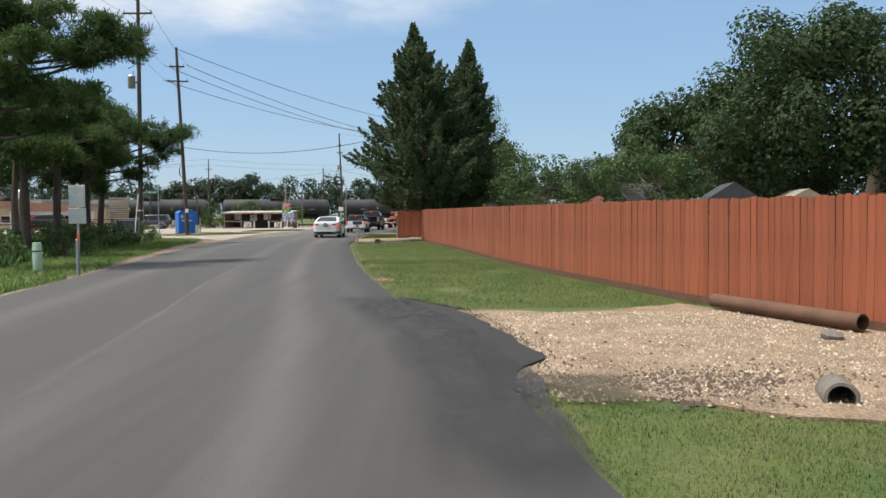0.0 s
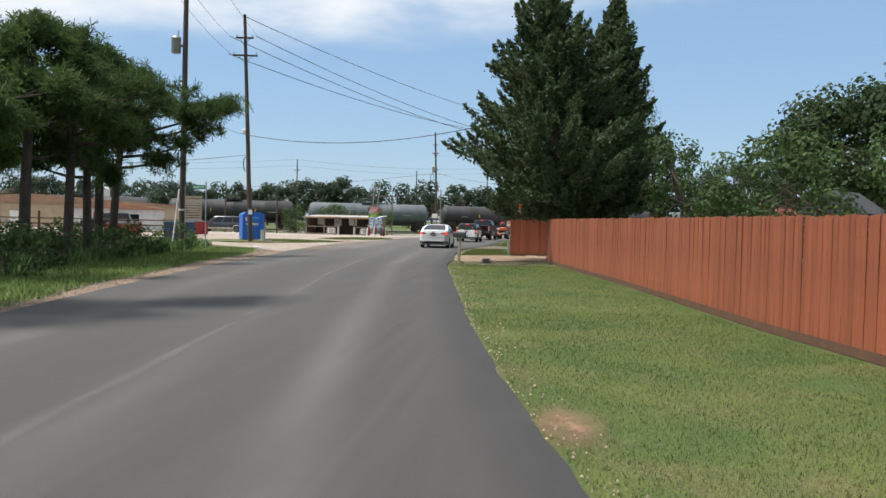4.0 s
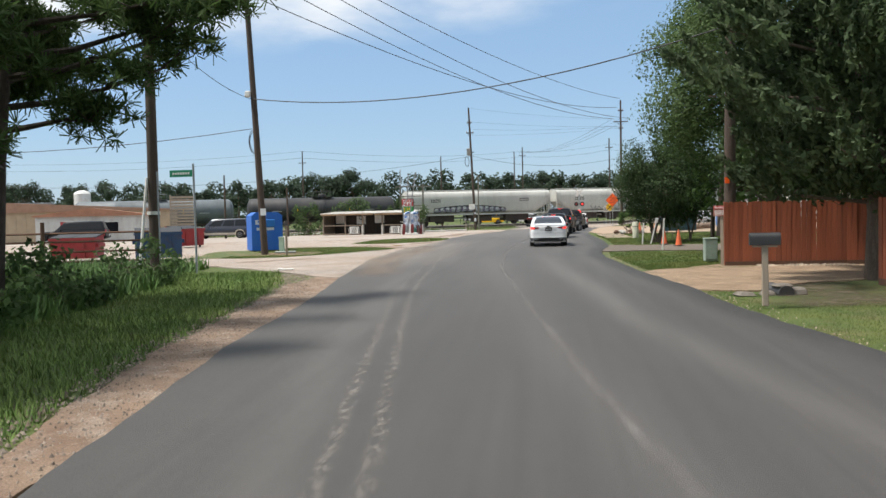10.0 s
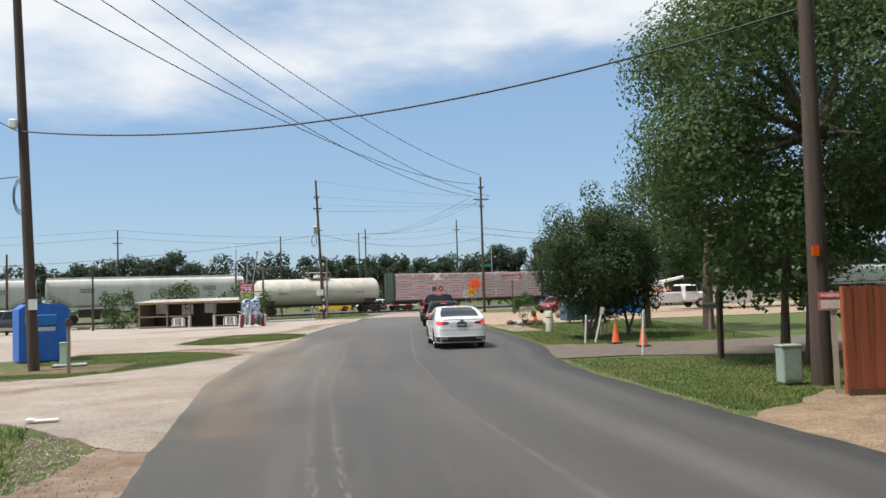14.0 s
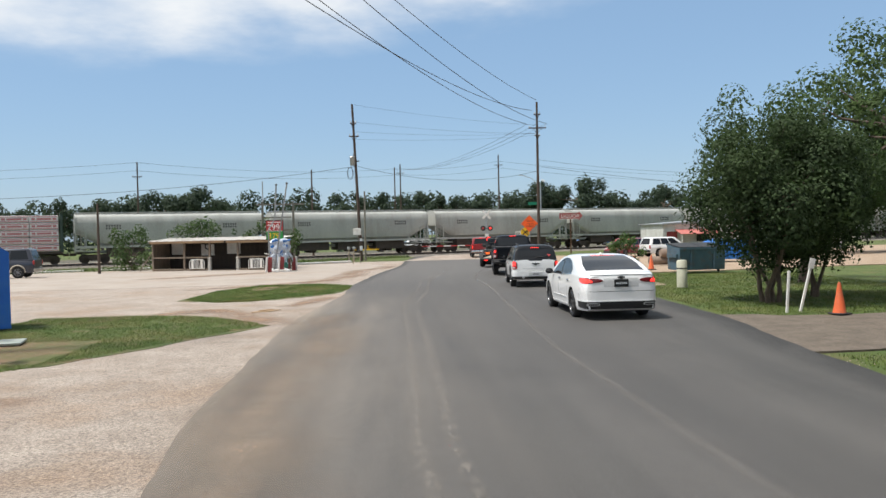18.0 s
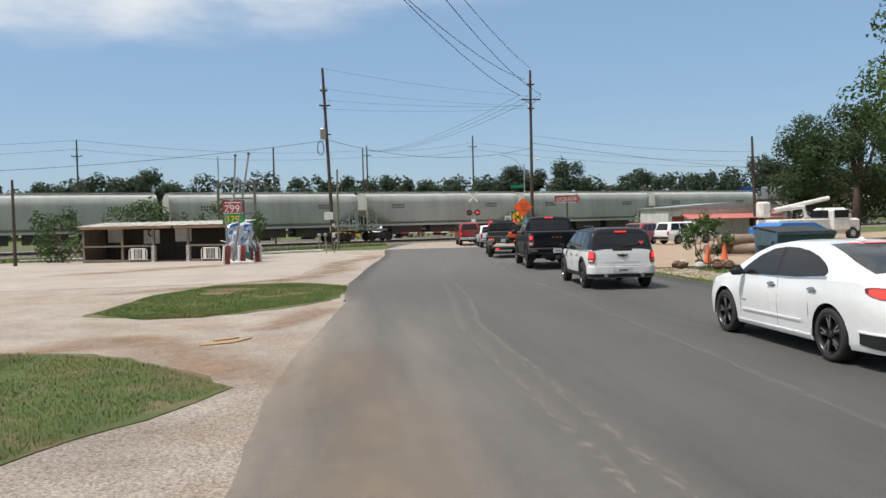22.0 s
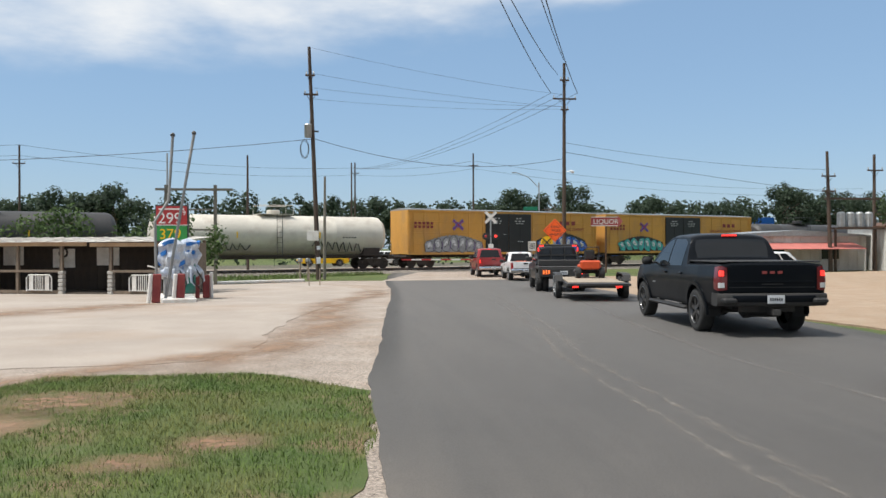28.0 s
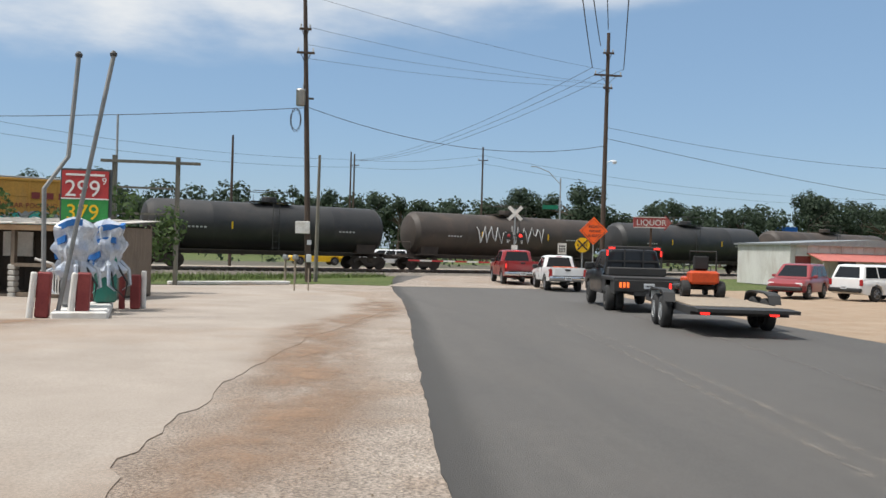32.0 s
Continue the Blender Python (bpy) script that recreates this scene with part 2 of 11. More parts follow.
def leaf(name, a, b):
    m = mat(name, a, b, 0.5, 8, 0.85, random_by="island", spread=0.32)
    n, l = m.node_tree.nodes, m.node_tree.links
    s, out = n["Principled BSDF"], n["Material Output"]
    tr, mx = n.new("ShaderNodeBsdfTranslucent"), n.new("ShaderNodeMixShader")
    l.new(s.inputs["Base Color"].links[0].from_socket, tr.inputs["Color"])
    mx.inputs[0].default_value = 0.4
    l.new(s.outputs[0], mx.inputs[1]), l.new(tr.outputs[0], mx.inputs[2]), l.new(mx.outputs[0], out.inputs["Surface"])
    return m
leaf_pine = leaf("pine_needles", (0.04, 0.08, 0.02), (0.085, 0.13, 0.038))
leaf_cedar = leaf("cedar_foliage", (0.052, 0.082, 0.036), (0.09, 0.124, 0.056))
leaf_oak = leaf("oak_leaves", (0.05, 0.09, 0.028), (0.09, 0.135, 0.045))
leaf_live = leaf("live_oak_leaves", (0.032, 0.058, 0.02), (0.056, 0.088, 0.03))
leaf_water = leaf("water_oak_leaves", (0.06, 0.105, 0.034), (0.105, 0.155, 0.055))
leaf_bright = leaf("bright_leaves", (0.06, 0.11, 0.028), (0.09, 0.145, 0.04))
# a little bluish distance haze is mixed into this leaf colour
leaf_far_hazed = leaf("hazed_far_leaves", (0.034, 0.054, 0.032), (0.052, 0.076, 0.044))
steel = mat("galvanised_steel", (0.42, 0.43, 0.43), (0.34, 0.35, 0.35), 3, 50, 0.45, metal=0.7)
dark_steel = mat("dark_steel", (0.06, 0.06, 0.06), (0.09, 0.085, 0.08), 3, 50, 0.6, metal=0.5)
rust = mat("rusty_steel", (0.11, 0.06, 0.04), (0.16, 0.085, 0.05), 3, 50, 0.8, metal=0.3, bump=0.3)
rubber = mat("tyre_rubber", (0.02, 0.02, 0.02), (0.03, 0.03, 0.029), 5, 80, 0.85, bump=0.4)
black_plastic = mat("black_plastic", (0.014, 0.014, 0.014), (0.02, 0.02, 0.02), 4, 80, 0.6)
glass = mat("tinted_glass", (0.012, 0.014, 0.016), (0.015, 0.017, 0.02), 1, 10, 0.05, rough_vary=0.02, fine_amount=0.02)
glass.node_tree.nodes["Principled BSDF"].inputs["Specular IOR Level"].default_value = 0.3
chrome = mat("bright_metal", (0.65, 0.65, 0.66), (0.6, 0.6, 0.6), 3, 40, 0.18, metal=1.0, rough_vary=0.05)
alloy = mat("alloy", (0.35, 0.35, 0.36), (0.28, 0.28, 0.29), 3, 40, 0.3, metal=0.9)
def paint(name, a, **k):
    spec = k.pop("spec", 0.5)
    m = mat(name, a, tuple(c * 0.9 for c in a), 0.8, 40, k.pop("rough", 0.3), coat=k.pop("coat", 0.7), fine_amount=0.05, **k)
    m.node_tree.nodes["Principled BSDF"].inputs["Specular IOR Level"].default_value = spec
    return m
car_white = paint("white_car_paint", (0.78, 0.78, 0.77))
car_black = paint("black_car_paint", (0.007, 0.008, 0.010), coat=0.3, spec=0.15, rough=0.4)
car_slate = paint("dark_slate_paint", (0.006, 0.0075, 0.01), coat=0.12, spec=0.06, rough=0.35)
car_red = paint("red_car_paint", (0.3, 0.018, 0.02))
lens_red = paint("red_lens", (0.35, 0.01, 0.012))
lens_dark = paint("dark_red_lens", (0.13, 0.006, 0.008))
lens_clear = paint("clear_lens", (0.6, 0.6, 0.6))
lamp_red = mat("lit_brake_lamp", (1.0, 0.04, 0.03), (0.9, 0.03, 0.02), 3, 40, 0.3, emit=1.3)
lamp_amber = mat("lit_amber_lamp", (1.0, 0.2, 0.04), None, 3, 40, 0.3, emit=0.7)
plate_mat = paint("plate_white", (0.62, 0.64, 0.66), coat=0)
white_paint = mat("white_paint", (0.74, 0.72, 0.68), (0.62, 0.6, 0.56), 3, 50, 0.6, stain=(0.45, 0.38, 0.3), stain_scale=2, stain_amount=0.4)
black_paint = mat("black_paint", (0.02, 0.02, 0.02), (0.03, 0.028, 0.026), 3, 50, 0.6)
red_paint = mat("red_paint", (0.42, 0.03, 0.028), (0.33, 0.03, 0.03), 3, 50, 0.55)
maroon = mat("faded_maroon", (0.2, 0.03, 0.03), (0.26, 0.05, 0.045), 3, 50, 0.7)
orange_sheet = mat("orange_sheeting", (0.95, 0.13, 0.012), (0.88, 0.11, 0.01), 2, 50, 0.4, fine_amount=0.05)
orange_plastic = mat("cone_orange", (0.72, 0.13, 0.04), (0.6, 0.12, 0.04), 4, 50, 0.7, stain=(0.4, 0.2, 0.13), stain_scale=5)
yellow_sheet = mat("yellow_sheeting", (0.82, 0.5, 0.01), (0.75, 0.45, 0.01), 2, 50, 0.4)
green_sign = mat("green_sheeting", (0.01, 0.2, 0.1), (0.01, 0.17, 0.09), 2, 50, 0.4)
blue_paint = mat("blue_paint", (0.012, 0.11, 0.46), (0.015, 0.13, 0.5), 2, 50, 0.5, stain=(0.05, 0.15, 0.38), stain_scale=2)
blue_bright = mat("blue_bin_paint", (0.015, 0.16, 0.5), (0.02, 0.14, 0.42), 2, 50, 0.5)
dumpster_blue = mat("dumpster_blue_grey", (0.07, 0.13, 0.17), (0.055, 0.1, 0.135), 2, 40, 0.6, stain=(0.1, 0.07, 0.05), stain_scale=3, stain_amount=0.6)
dumpster_navy = mat("dumpster_navy", (0.012, 0.045, 0.11), (0.02, 0.06, 0.13), 2, 40, 0.6, stain=(0.07, 0.05, 0.04), stain_scale=3, stain_amount=0.5)
dumpster_red = mat("dumpster_red", (0.33, 0.025, 0.03), (0.27, 0.03, 0.03), 2, 40, 0.6, stain=(0.12, 0.05, 0.04), stain_scale=3, stain_amount=0.5)
pale_green = mat("utility_green", (0.33, 0.43, 0.32), (0.28, 0.37, 0.27), 3, 50, 0.6)
pump_green = mat("pump_green", (0.02, 0.17, 0.13), (0.03, 0.2, 0.15), 3, 50, 0.5, stain=(0.1, 0.09, 0.07), stain_scale=3)
cable_mat = mat("cable", (0.03, 0.03, 0.032), (0.04, 0.04, 0.04), 3, 50, 0.7)
concrete = mat("concrete", (0.45, 0.43, 0.39), (0.36, 0.34, 0.31), 2, 60, 0.9, bump=0.4, stain=(0.25, 0.2, 0.15), stain_scale=1.5)
ballast = mat("track_ballast", (0.16, 0.14, 0.12), (0.22, 0.19, 0.16), 1.5, 25, 0.95, bump=1.0, bump_scale=16, fine_amount=0.6)
rail_steel = mat("rail_steel", (0.3, 0.27, 0.25), (0.2, 0.15, 0.12), 2, 50, 0.35, metal=0.8)
tie_wood = mat("tie_wood", (0.06, 0.045, 0.035), (0.09, 0.07, 0.055), 2, 40, 0.95, bump=0.4)


def wear(m):
    """Wear of the road across its width (0 at the right edge, 1 at the left, in the mesh's UV) and along it: dark wheel
    paths, dust, the sandy older lane, the tar edge. Also tones the near stretch darker and the far stretch paler.
    """
    n, l = m.node_tree.nodes, m.node_tree.links
    s = n["Principled BSDF"]
    col = s.inputs["Base Color"].links[0].from_socket
    tc, sx, so = n.new("ShaderNodeTexCoord"), n.new("ShaderNodeSeparateXYZ"), n.new("ShaderNodeSeparateXYZ")
    l.new(tc.outputs["UV"], sx.inputs["Vector"])
    l.new(tc.outputs["Object"], so.inputs["Vector"])
    def math_(op, a, b):
        x = n.new("ShaderNodeMath")
        x.operation, x.use_clamp = op, True
        for k, v in enumerate((a, b)):
            if isinstance(v, (int, float)):
                x.inputs[k].default_value = v
            else:
                l.new(v, x.inputs[k])
        return x.outputs[0]
    def noise_(stretch, lo, hi):
        mp, t, r = n.new("ShaderNodeMapping"), n.new("ShaderNodeTexNoise"), n.new("ShaderNodeMapRange")
        mp.inputs["Scale"].default_value = stretch
        l.new(tc.outputs["Object"], mp.inputs["Vector"])
        l.new(mp.outputs["Vector"], t.inputs["Vector"])
        t.inputs["Scale"].default_value, t.inputs["Detail"].default_value, t.inputs["Roughness"].default_value = 1.0, 6, 0.6
        r.inputs["From Min"].default_value, r.inputs["From Max"].default_value = lo, hi
        l.new(t.outputs["Fac"], r.inputs["Value"])
        return r.outputs["Result"]
    def across_(stops):
        r = n.new("ShaderNodeValToRGB")
        r.color_ramp.interpolation = "EASE"
        e = r.color_ramp.elements
        e[0].position, e[1].position = stops[0][0], stops[-1][0]
        e[0].color, e[1].color = (*[stops[0][1]] * 3, 1), (*[stops[-1][1]] * 3, 1)
        for p, v in stops[1:-1]:
            e.new(p).color = (v, v, v, 1)
        l.new(sx.outputs["X"], r.inputs["Fac"])
        return r.outputs["Color"]
    def along_(a, b, c, d):
        out = None
        for lo, hi in ((a, b), (d, c)):
            r = n.new("ShaderNodeMapRange")
            r.interpolation_type = "SMOOTHSTEP"
            r.inputs["From Min"].default_value, r.inputs["From Max"].default_value = lo, hi
            l.new(so.outputs["Y"], r.inputs["Value"])
            out = r.outputs["Result"] if out is None else math_("MULTIPLY", out, r.outputs["Result"])
        return out
    long_, patchy = noise_((0.6, 0.07, 1), 0.25, 0.7), noise_((1.1, 0.1, 1), 0.28, 0.66)
    fleck, mottle, streak = noise_((55, 55, 1), 0.66, 0.74), noise_((7, 5, 1), 0.35, 0.7), noise_((5, 0.12, 1), 0.42, 0.72)
    def lay(colour, *facs):
        nonlocal col
        f = facs[0]
        for g in facs[1:]:
            f = math_("MULTIPLY", f, g)
        x = n.new("ShaderNodeMixRGB")
        l.new(f, x.inputs["Fac"])
        l.new(col, x.inputs["Color1"])
        x.inputs["Color2"].default_value = (*colour, 1)
        col = x.outputs["Color"]
    lay((0.052, 0.05, 0.048), across_([(0.07, 0), (0.14, 0.85), (0.21, 0.1), (0.29, 0.05), (0.36, 0.85), (0.44, 0.05), (0.56, 0.1), (0.65, 0.7), (0.73, 0)]), long_)
    # overall tone along the road: darker up to y 60, paler from y 78
    lay((0.044, 0.04, 0.037), across_([(0.0, 0.8), (0.5, 0.65), (1.0, 0.35)]), along_(-60, -50, 38, 60))
    lay((0.125, 0.117, 0.107), across_([(0.05, 0.35), (0.4, 0.55), (1.0, 0.3)]), along_(78, 98, 150, 160))
    lay((0.15, 0.138, 0.126), across_([(0.18, 0), (0.25, 0.5), (0.31, 0.05), (0.41, 0.05), (0.47, 0.3), (0.55, 0), (0.74, 0), (0.81, 0.45), (0.88, 0)]), long_, along_(-60, -50, 60, 66))
    lay((0.21, 0.18, 0.148), across_([(0.5, 0), (0.68, 0.3), (0.85, 0.7), (1.0, 0.9)]), patchy, along_(56, 64, 74, 88))
    lay((0.16, 0.143, 0.125), across_([(0.45, 0), (0.75, 0.25), (0.97, 0.35)]), patchy, along_(84, 96, 150, 160))
    lay((0.27, 0.22, 0.17), across_([(0.93, 0), (1.0, 0.8)]), patchy, along_(57, 62, 78, 86))
    lay((0.05, 0.046, 0.042), across_([(0.0, 0.2), (1.0, 0.2)]), mottle)
    lay((0.17, 0.155, 0.14), across_([(0.05, 0), (0.12, 0.1), (0.9, 0.1), (1.0, 0.03)]), streak)
    lay((0.3, 0.27, 0.235), across_([(0.0, 0.5), (1.0, 0.5)]), fleck)
    lay((0.04, 0.037, 0.034), across_([(0.94, 0), (0.98, 0.7), (1.0, 0.8)]), along_(86, 92, 150, 160))
    lay((0.028, 0.027, 0.026), across_([(0.0, 0.95), (0.03, 0.75), (0.09, 0)]), noise_((1.6, 0.7, 1), 0.15, 0.5), along_(-60, -50, 88, 98))
    l.new(col, s.inputs["Base Color"])
    return m


def film_mat(name, a, b, stretch, lo, hi, most, rough=0.9, soft=False):
    """A thin broken film (dust, tar) that lets the surface under it show through, by noise; soft fades it to both sides of its strip."""
    m = mat(name, a, b, 2.0, 24, rough, fine_amount=0.3)
    n, l = m.node_tree.nodes, m.node_tree.links
    tc, mp, t, r = n.new("ShaderNodeTexCoord"), n.new("ShaderNodeMapping"), n.new("ShaderNodeTexNoise"), n.new("ShaderNodeMapRange")
    mp.inputs["Scale"].default_value = stretch
    t.inputs["Scale"].default_value, t.inputs["Detail"].default_value, t.inputs["Roughness"].default_value = 1.0, 7, 0.65
    l.new(tc.outputs["Object"], mp.inputs["Vector"])
    l.new(mp.outputs["Vector"], t.inputs["Vector"])
    l.new(t.outputs["Fac"], r.inputs["Value"])
    r.inputs["From Min"].default_value, r.inputs["From Max"].default_value, r.inputs["To Max"].default_value = lo, hi, most
    out = r.outputs["Result"]
    if soft:
        sx = n.new("ShaderNodeSeparateXYZ")
        l.new(tc.outputs["UV"], sx.inputs["Vector"])
        for axis in ("X", "Y"):
            up, mul = n.new("ShaderNodeMapRange"), n.new("ShaderNodeMath")
            up.interpolation_type, mul.operation = "SMOOTHSTEP", "MULTIPLY"
            l.new(sx.outputs[axis], up.inputs["Value"])
            l.new(out, mul.inputs[0])
            l.new(up.outputs["Result"], mul.inputs[1])
            out = mul.outputs[0]
    l.new(out, n["Principled BSDF"].inputs["Alpha"])
    return m


scuff = film_mat("tyre_scuff", (0.34, 0.3, 0.255), (0.26, 0.23, 0.195), (15, 4, 1), 0.45, 0.66, 0.5, soft=True)
seam_film = film_mat("pale_joint", (0.22, 0.203, 0.187), (0.17, 0.157, 0.145), (6, 0.5, 1), 0.3, 0.62, 0.45, soft=True)
tar_film = film_mat("tar_edge", (0.026, 0.025, 0.024), (0.036, 0.034, 0.032), (1.6, 0.7, 1), 0.25, 0.6, 0.8, 0.75, soft=True)
sand_film = film_mat("sand_drift", (0.27, 0.2, 0.145), (0.22, 0.17, 0.125), (0.8, 0.3, 1), 0.25, 0.62, 0.6, soft=True)
# dark litter on the drive; on the lawn it also carries painted tree shade
litter_shade_film = film_mat("litter_and_shade", (0.06, 0.05, 0.026), (0.09, 0.07, 0.04), (2.2, 2.2, 1), 0.2, 0.6, 0.9, soft=True)
soil_film = film_mat("washed_soil", (0.29, 0.18, 0.11), (0.24, 0.155, 0.1), (1.1, 0.8, 1), 0.3, 0.6, 0.75, soft=True)

# ---- geometry helpers ----
class Geo:
    """Gathers vertices and faces of one mesh."""
    def __init__(self):
        self.v, self.f = [], []

    def add(self, verts, faces, m=None):
        o = len(self.v)
        self.v += [tuple(m @ Vector(p)) if m else tuple(p) for p in verts]
        self.f += [tuple(i + o for i in f) for f in faces]
        return self

    def box(self, c, s, m=None, bev=0.0, taper=1.0):
        """A box about c, with chamfered edges where bev is given; taper narrows the top."""
        x, y, z = (k / 2 for k in s)
        if not bev:
            vs = [(c[0] + i * x * (taper if k > 0 else 1), c[1] + j * y * (taper if k > 0 else 1), c[2] + k * z) for k in (-1, 1) for j in (-1, 1) for i in (-1, 1)]
            return self.add(vs, [(0, 2, 3, 1), (4, 5, 7, 6), (0, 1, 5, 4), (2, 6, 7, 3), (0, 4, 6, 2), (1, 3, 7, 5)], m)
        b = min(bev, x * 0.9, y * 0.9, z * 0.9)
        ring = lambda ex, ey: [(ex - b, -ey), (ex, -ey + b), (ex, ey - b), (ex - b, ey), (-ex + b, ey), (-ex, ey - b), (-ex, -ey + b), (-ex + b, -ey)]
        vs, n = [], 8
        for zz, sh in ((-z, b), (-z + b, 0), (z - b, 0), (z, b)):
            t = taper if zz > 0 else 1
            vs += [(c[0] + px * t, c[1] + py * t, c[2] + zz) for px, py in ring(x - sh, y - sh)]
        fs = [tuple(range(n - 1, -1, -1)), tuple(range(3 * n, 4 * n))]
        for r in range(3):
            fs += [(r * n + i, r * n + (i + 1) % n, (r + 1) * n + (i + 1) % n, (r + 1) * n + i) for i in range(n)]
        return self.add(vs, fs, m)

    def tube(self, pts, radii, n=8, caps=True, m=None):
        """A round bar along pts; radii is one number or one for each point."""
        pts = [Vector(p) for p in pts]
        if isinstance(radii, (int, float)):
            radii = [radii] * len(pts)
        vs, fs = [], []
        for i, p in enumerate(pts):
            d = (pts[min(i + 1, len(pts) - 1)] - pts[max(i - 1, 0)]).normalized()
            a = d.cross(Vector((0, 0, 1)) if abs(d.z) < 0.9 else Vector((1, 0, 0))).normalized()
            b = d.cross(a)
            for k in range(n):
                w = 2 * math.pi * k / n
                vs.append(p + radii[i] * (math.cos(w) * a + math.sin(w) * b))
        for i in range(len(pts) - 1):
            fs += [(i * n + k, i * n + (k + 1) % n, (i + 1) * n + (k + 1) % n, (i + 1) * n + k) for k in range(n)]
        if caps:
            fs += [tuple(range(n - 1, -1, -1)), tuple(range((len(pts) - 1) * n, len(pts) * n))]
        return self.add(vs, fs, m)

    def lathe(self, prof, n=16, m=None, axis="z", caps=True):
        """Turns a profile of (radius, height) pairs about an axis."""
        vs, fs = [], []
        for r, h in prof:
            for k in range(n):
                w = 2 * math.pi * k / n
                p = (r * math.cos(w), r * math.sin(w), h)
                vs.append(p if axis == "z" else ((h, p[0], p[1]) if axis == "x" else (p[0], h, p[1])))
        for i in range(len(prof) - 1):
            fs += [(i * n + k, i * n + (k + 1) % n, (i + 1) * n + (k + 1) % n, (i + 1) * n + k) for k in range(n)]
        if caps:
            fs += [tuple(range(n - 1, -1, -1)), tuple(range((len(prof) - 1) * n, len(prof) * n))]
        return self.add(vs, fs, m)

    def loft(self, rings, caps=True, m=None, closed=True):
        """Skins rings of equal length."""
        n = len(rings[0])
        vs = [p for r in rings for p in r]
        fs = []
        for i in range(len(rings) - 1):
            fs += [(i * n + k, i * n + (k + 1) % n, (i + 1) * n + (k + 1) % n, (i + 1) * n + k) for k in range(n if closed else n - 1)]
        if caps:
            fs += [tuple(range(n - 1, -1, -1)), tuple(range((len(rings) - 1) * n, len(rings) * n))]
        return self.add(vs, fs, m)

    def slab(self, outline, lo, hi, m=None, axis="z"):
        """An outline of (u, v) pairs pushed out between lo and hi along an axis."""
        put = {"z": lambda u, v, w: (u, v, w), "y": lambda u, v, w: (u, w, v), "x": lambda u, v, w: (w, u, v)}[axis]
        n = len(outline)
        vs = [put(u, v, lo) for u, v in outline] + [put(u, v, hi) for u, v in outline]
        fs = [tuple(range(n - 1, -1, -1)), tuple(range(n, 2 * n))] + [(k, (k + 1) % n, n + (k + 1) % n, n + k) for k in range(n)]
        return self.add(vs, fs, m)

    def mesh(self, name, material, smooth=False):
        me = bpy.data.meshes.new(name)
        me.from_pydata(self.v, [], self.f)
        me.materials.append(material)
        bm = bmesh.new()
        bm.from_mesh(me)
        bmesh.ops.recalc_face_normals(bm, faces=bm.faces)
        if smooth:
            for f in bm.faces:
                f.smooth = len(f.verts) <= 4
            for e in bm.edges:
                e.smooth = e.calc_face_angle(0.0) < (smooth if smooth is not True else 0.7)
        bm.to_mesh(me)
        bm.free()
        return me


def part(name, geo, material, parent, label="", smooth=False, m=None):
    """One mesh object under a thing or under a part."""
    ob = new(name, geo if isinstance(geo, bpy.types.Mesh) else geo.mesh(name, material, smooth))
    ob.parent = parent
    if m:
        ob.matrix_basis = m
    return tagged(ob, label) if label else ob


def thing(name, label, category, m=None, group="", kind=""):
    """An Empty at a thing's base, to carry its parts."""
    ob = new(name)
    ob.empty_display_size = 0.2
    if m:
        ob.matrix_basis = m
    return tagged(ob, label, category, group, kind)


def solid(name, geo, material, label, category, m=None, group="", kind="", smooth=False):
    """A thing that is one mesh."""
    ob = new(name, geo.mesh(name, material, smooth))
    if m:
        ob.matrix_basis = m
    return tagged(ob, label, category, group, kind)


def step(a, b, t):
    t = min(1, max(0, (t - a) / (b - a)))
    return t * t * (3 - 2 * t)


def gz(x, y):
    """The height of the ground: level, and a little lower beyond the lot."""
    return -0.33 * step(92, 124, y)


def lerp(rows, t):
    """Straight lines between rows of (t, value)."""
    for (a, p), (b, q) in zip(rows, rows[1:]):
        if t <= b:
            return p + (q - p) * max(0, t - a) / (b - a)
    return rows[-1][1]


RIGHT = [(-30, 3.8), (0, 1.9), (4.7, 1.39), (6.6, 1.15), (12, 0.35), (15.7, -0.5), (18.9, -1.09), (22, -1.68), (27.4, -2.5), (39, -4.0), (45, -4.8), (50, -5.0), (55, -5.45), (63, -5.8), (67, -5.5), (71, -4.8), (79, -4.5), (92, -4.45), (100, -3.9), (106, -3.3), (118, -2.4), (128, -1.0), (138, 0.8), (146, 2.5), (160, 6)]
LEFT = [(-30, -4.2), (0, -6.9), (16, -8.5), (25.5, -9.9), (32, -11.0), (42, -12.5), (48, -13.0), (54, -13.8), (62.8, -14.75), (73, -14.9), (82, -14.15), (88, -14.1), (93, -13.65), (102.6, -12.9), (107, -12.5), (117, -11.8), (124, -11.6), (137, -10.6), (146, -9.5), (160, -7)]

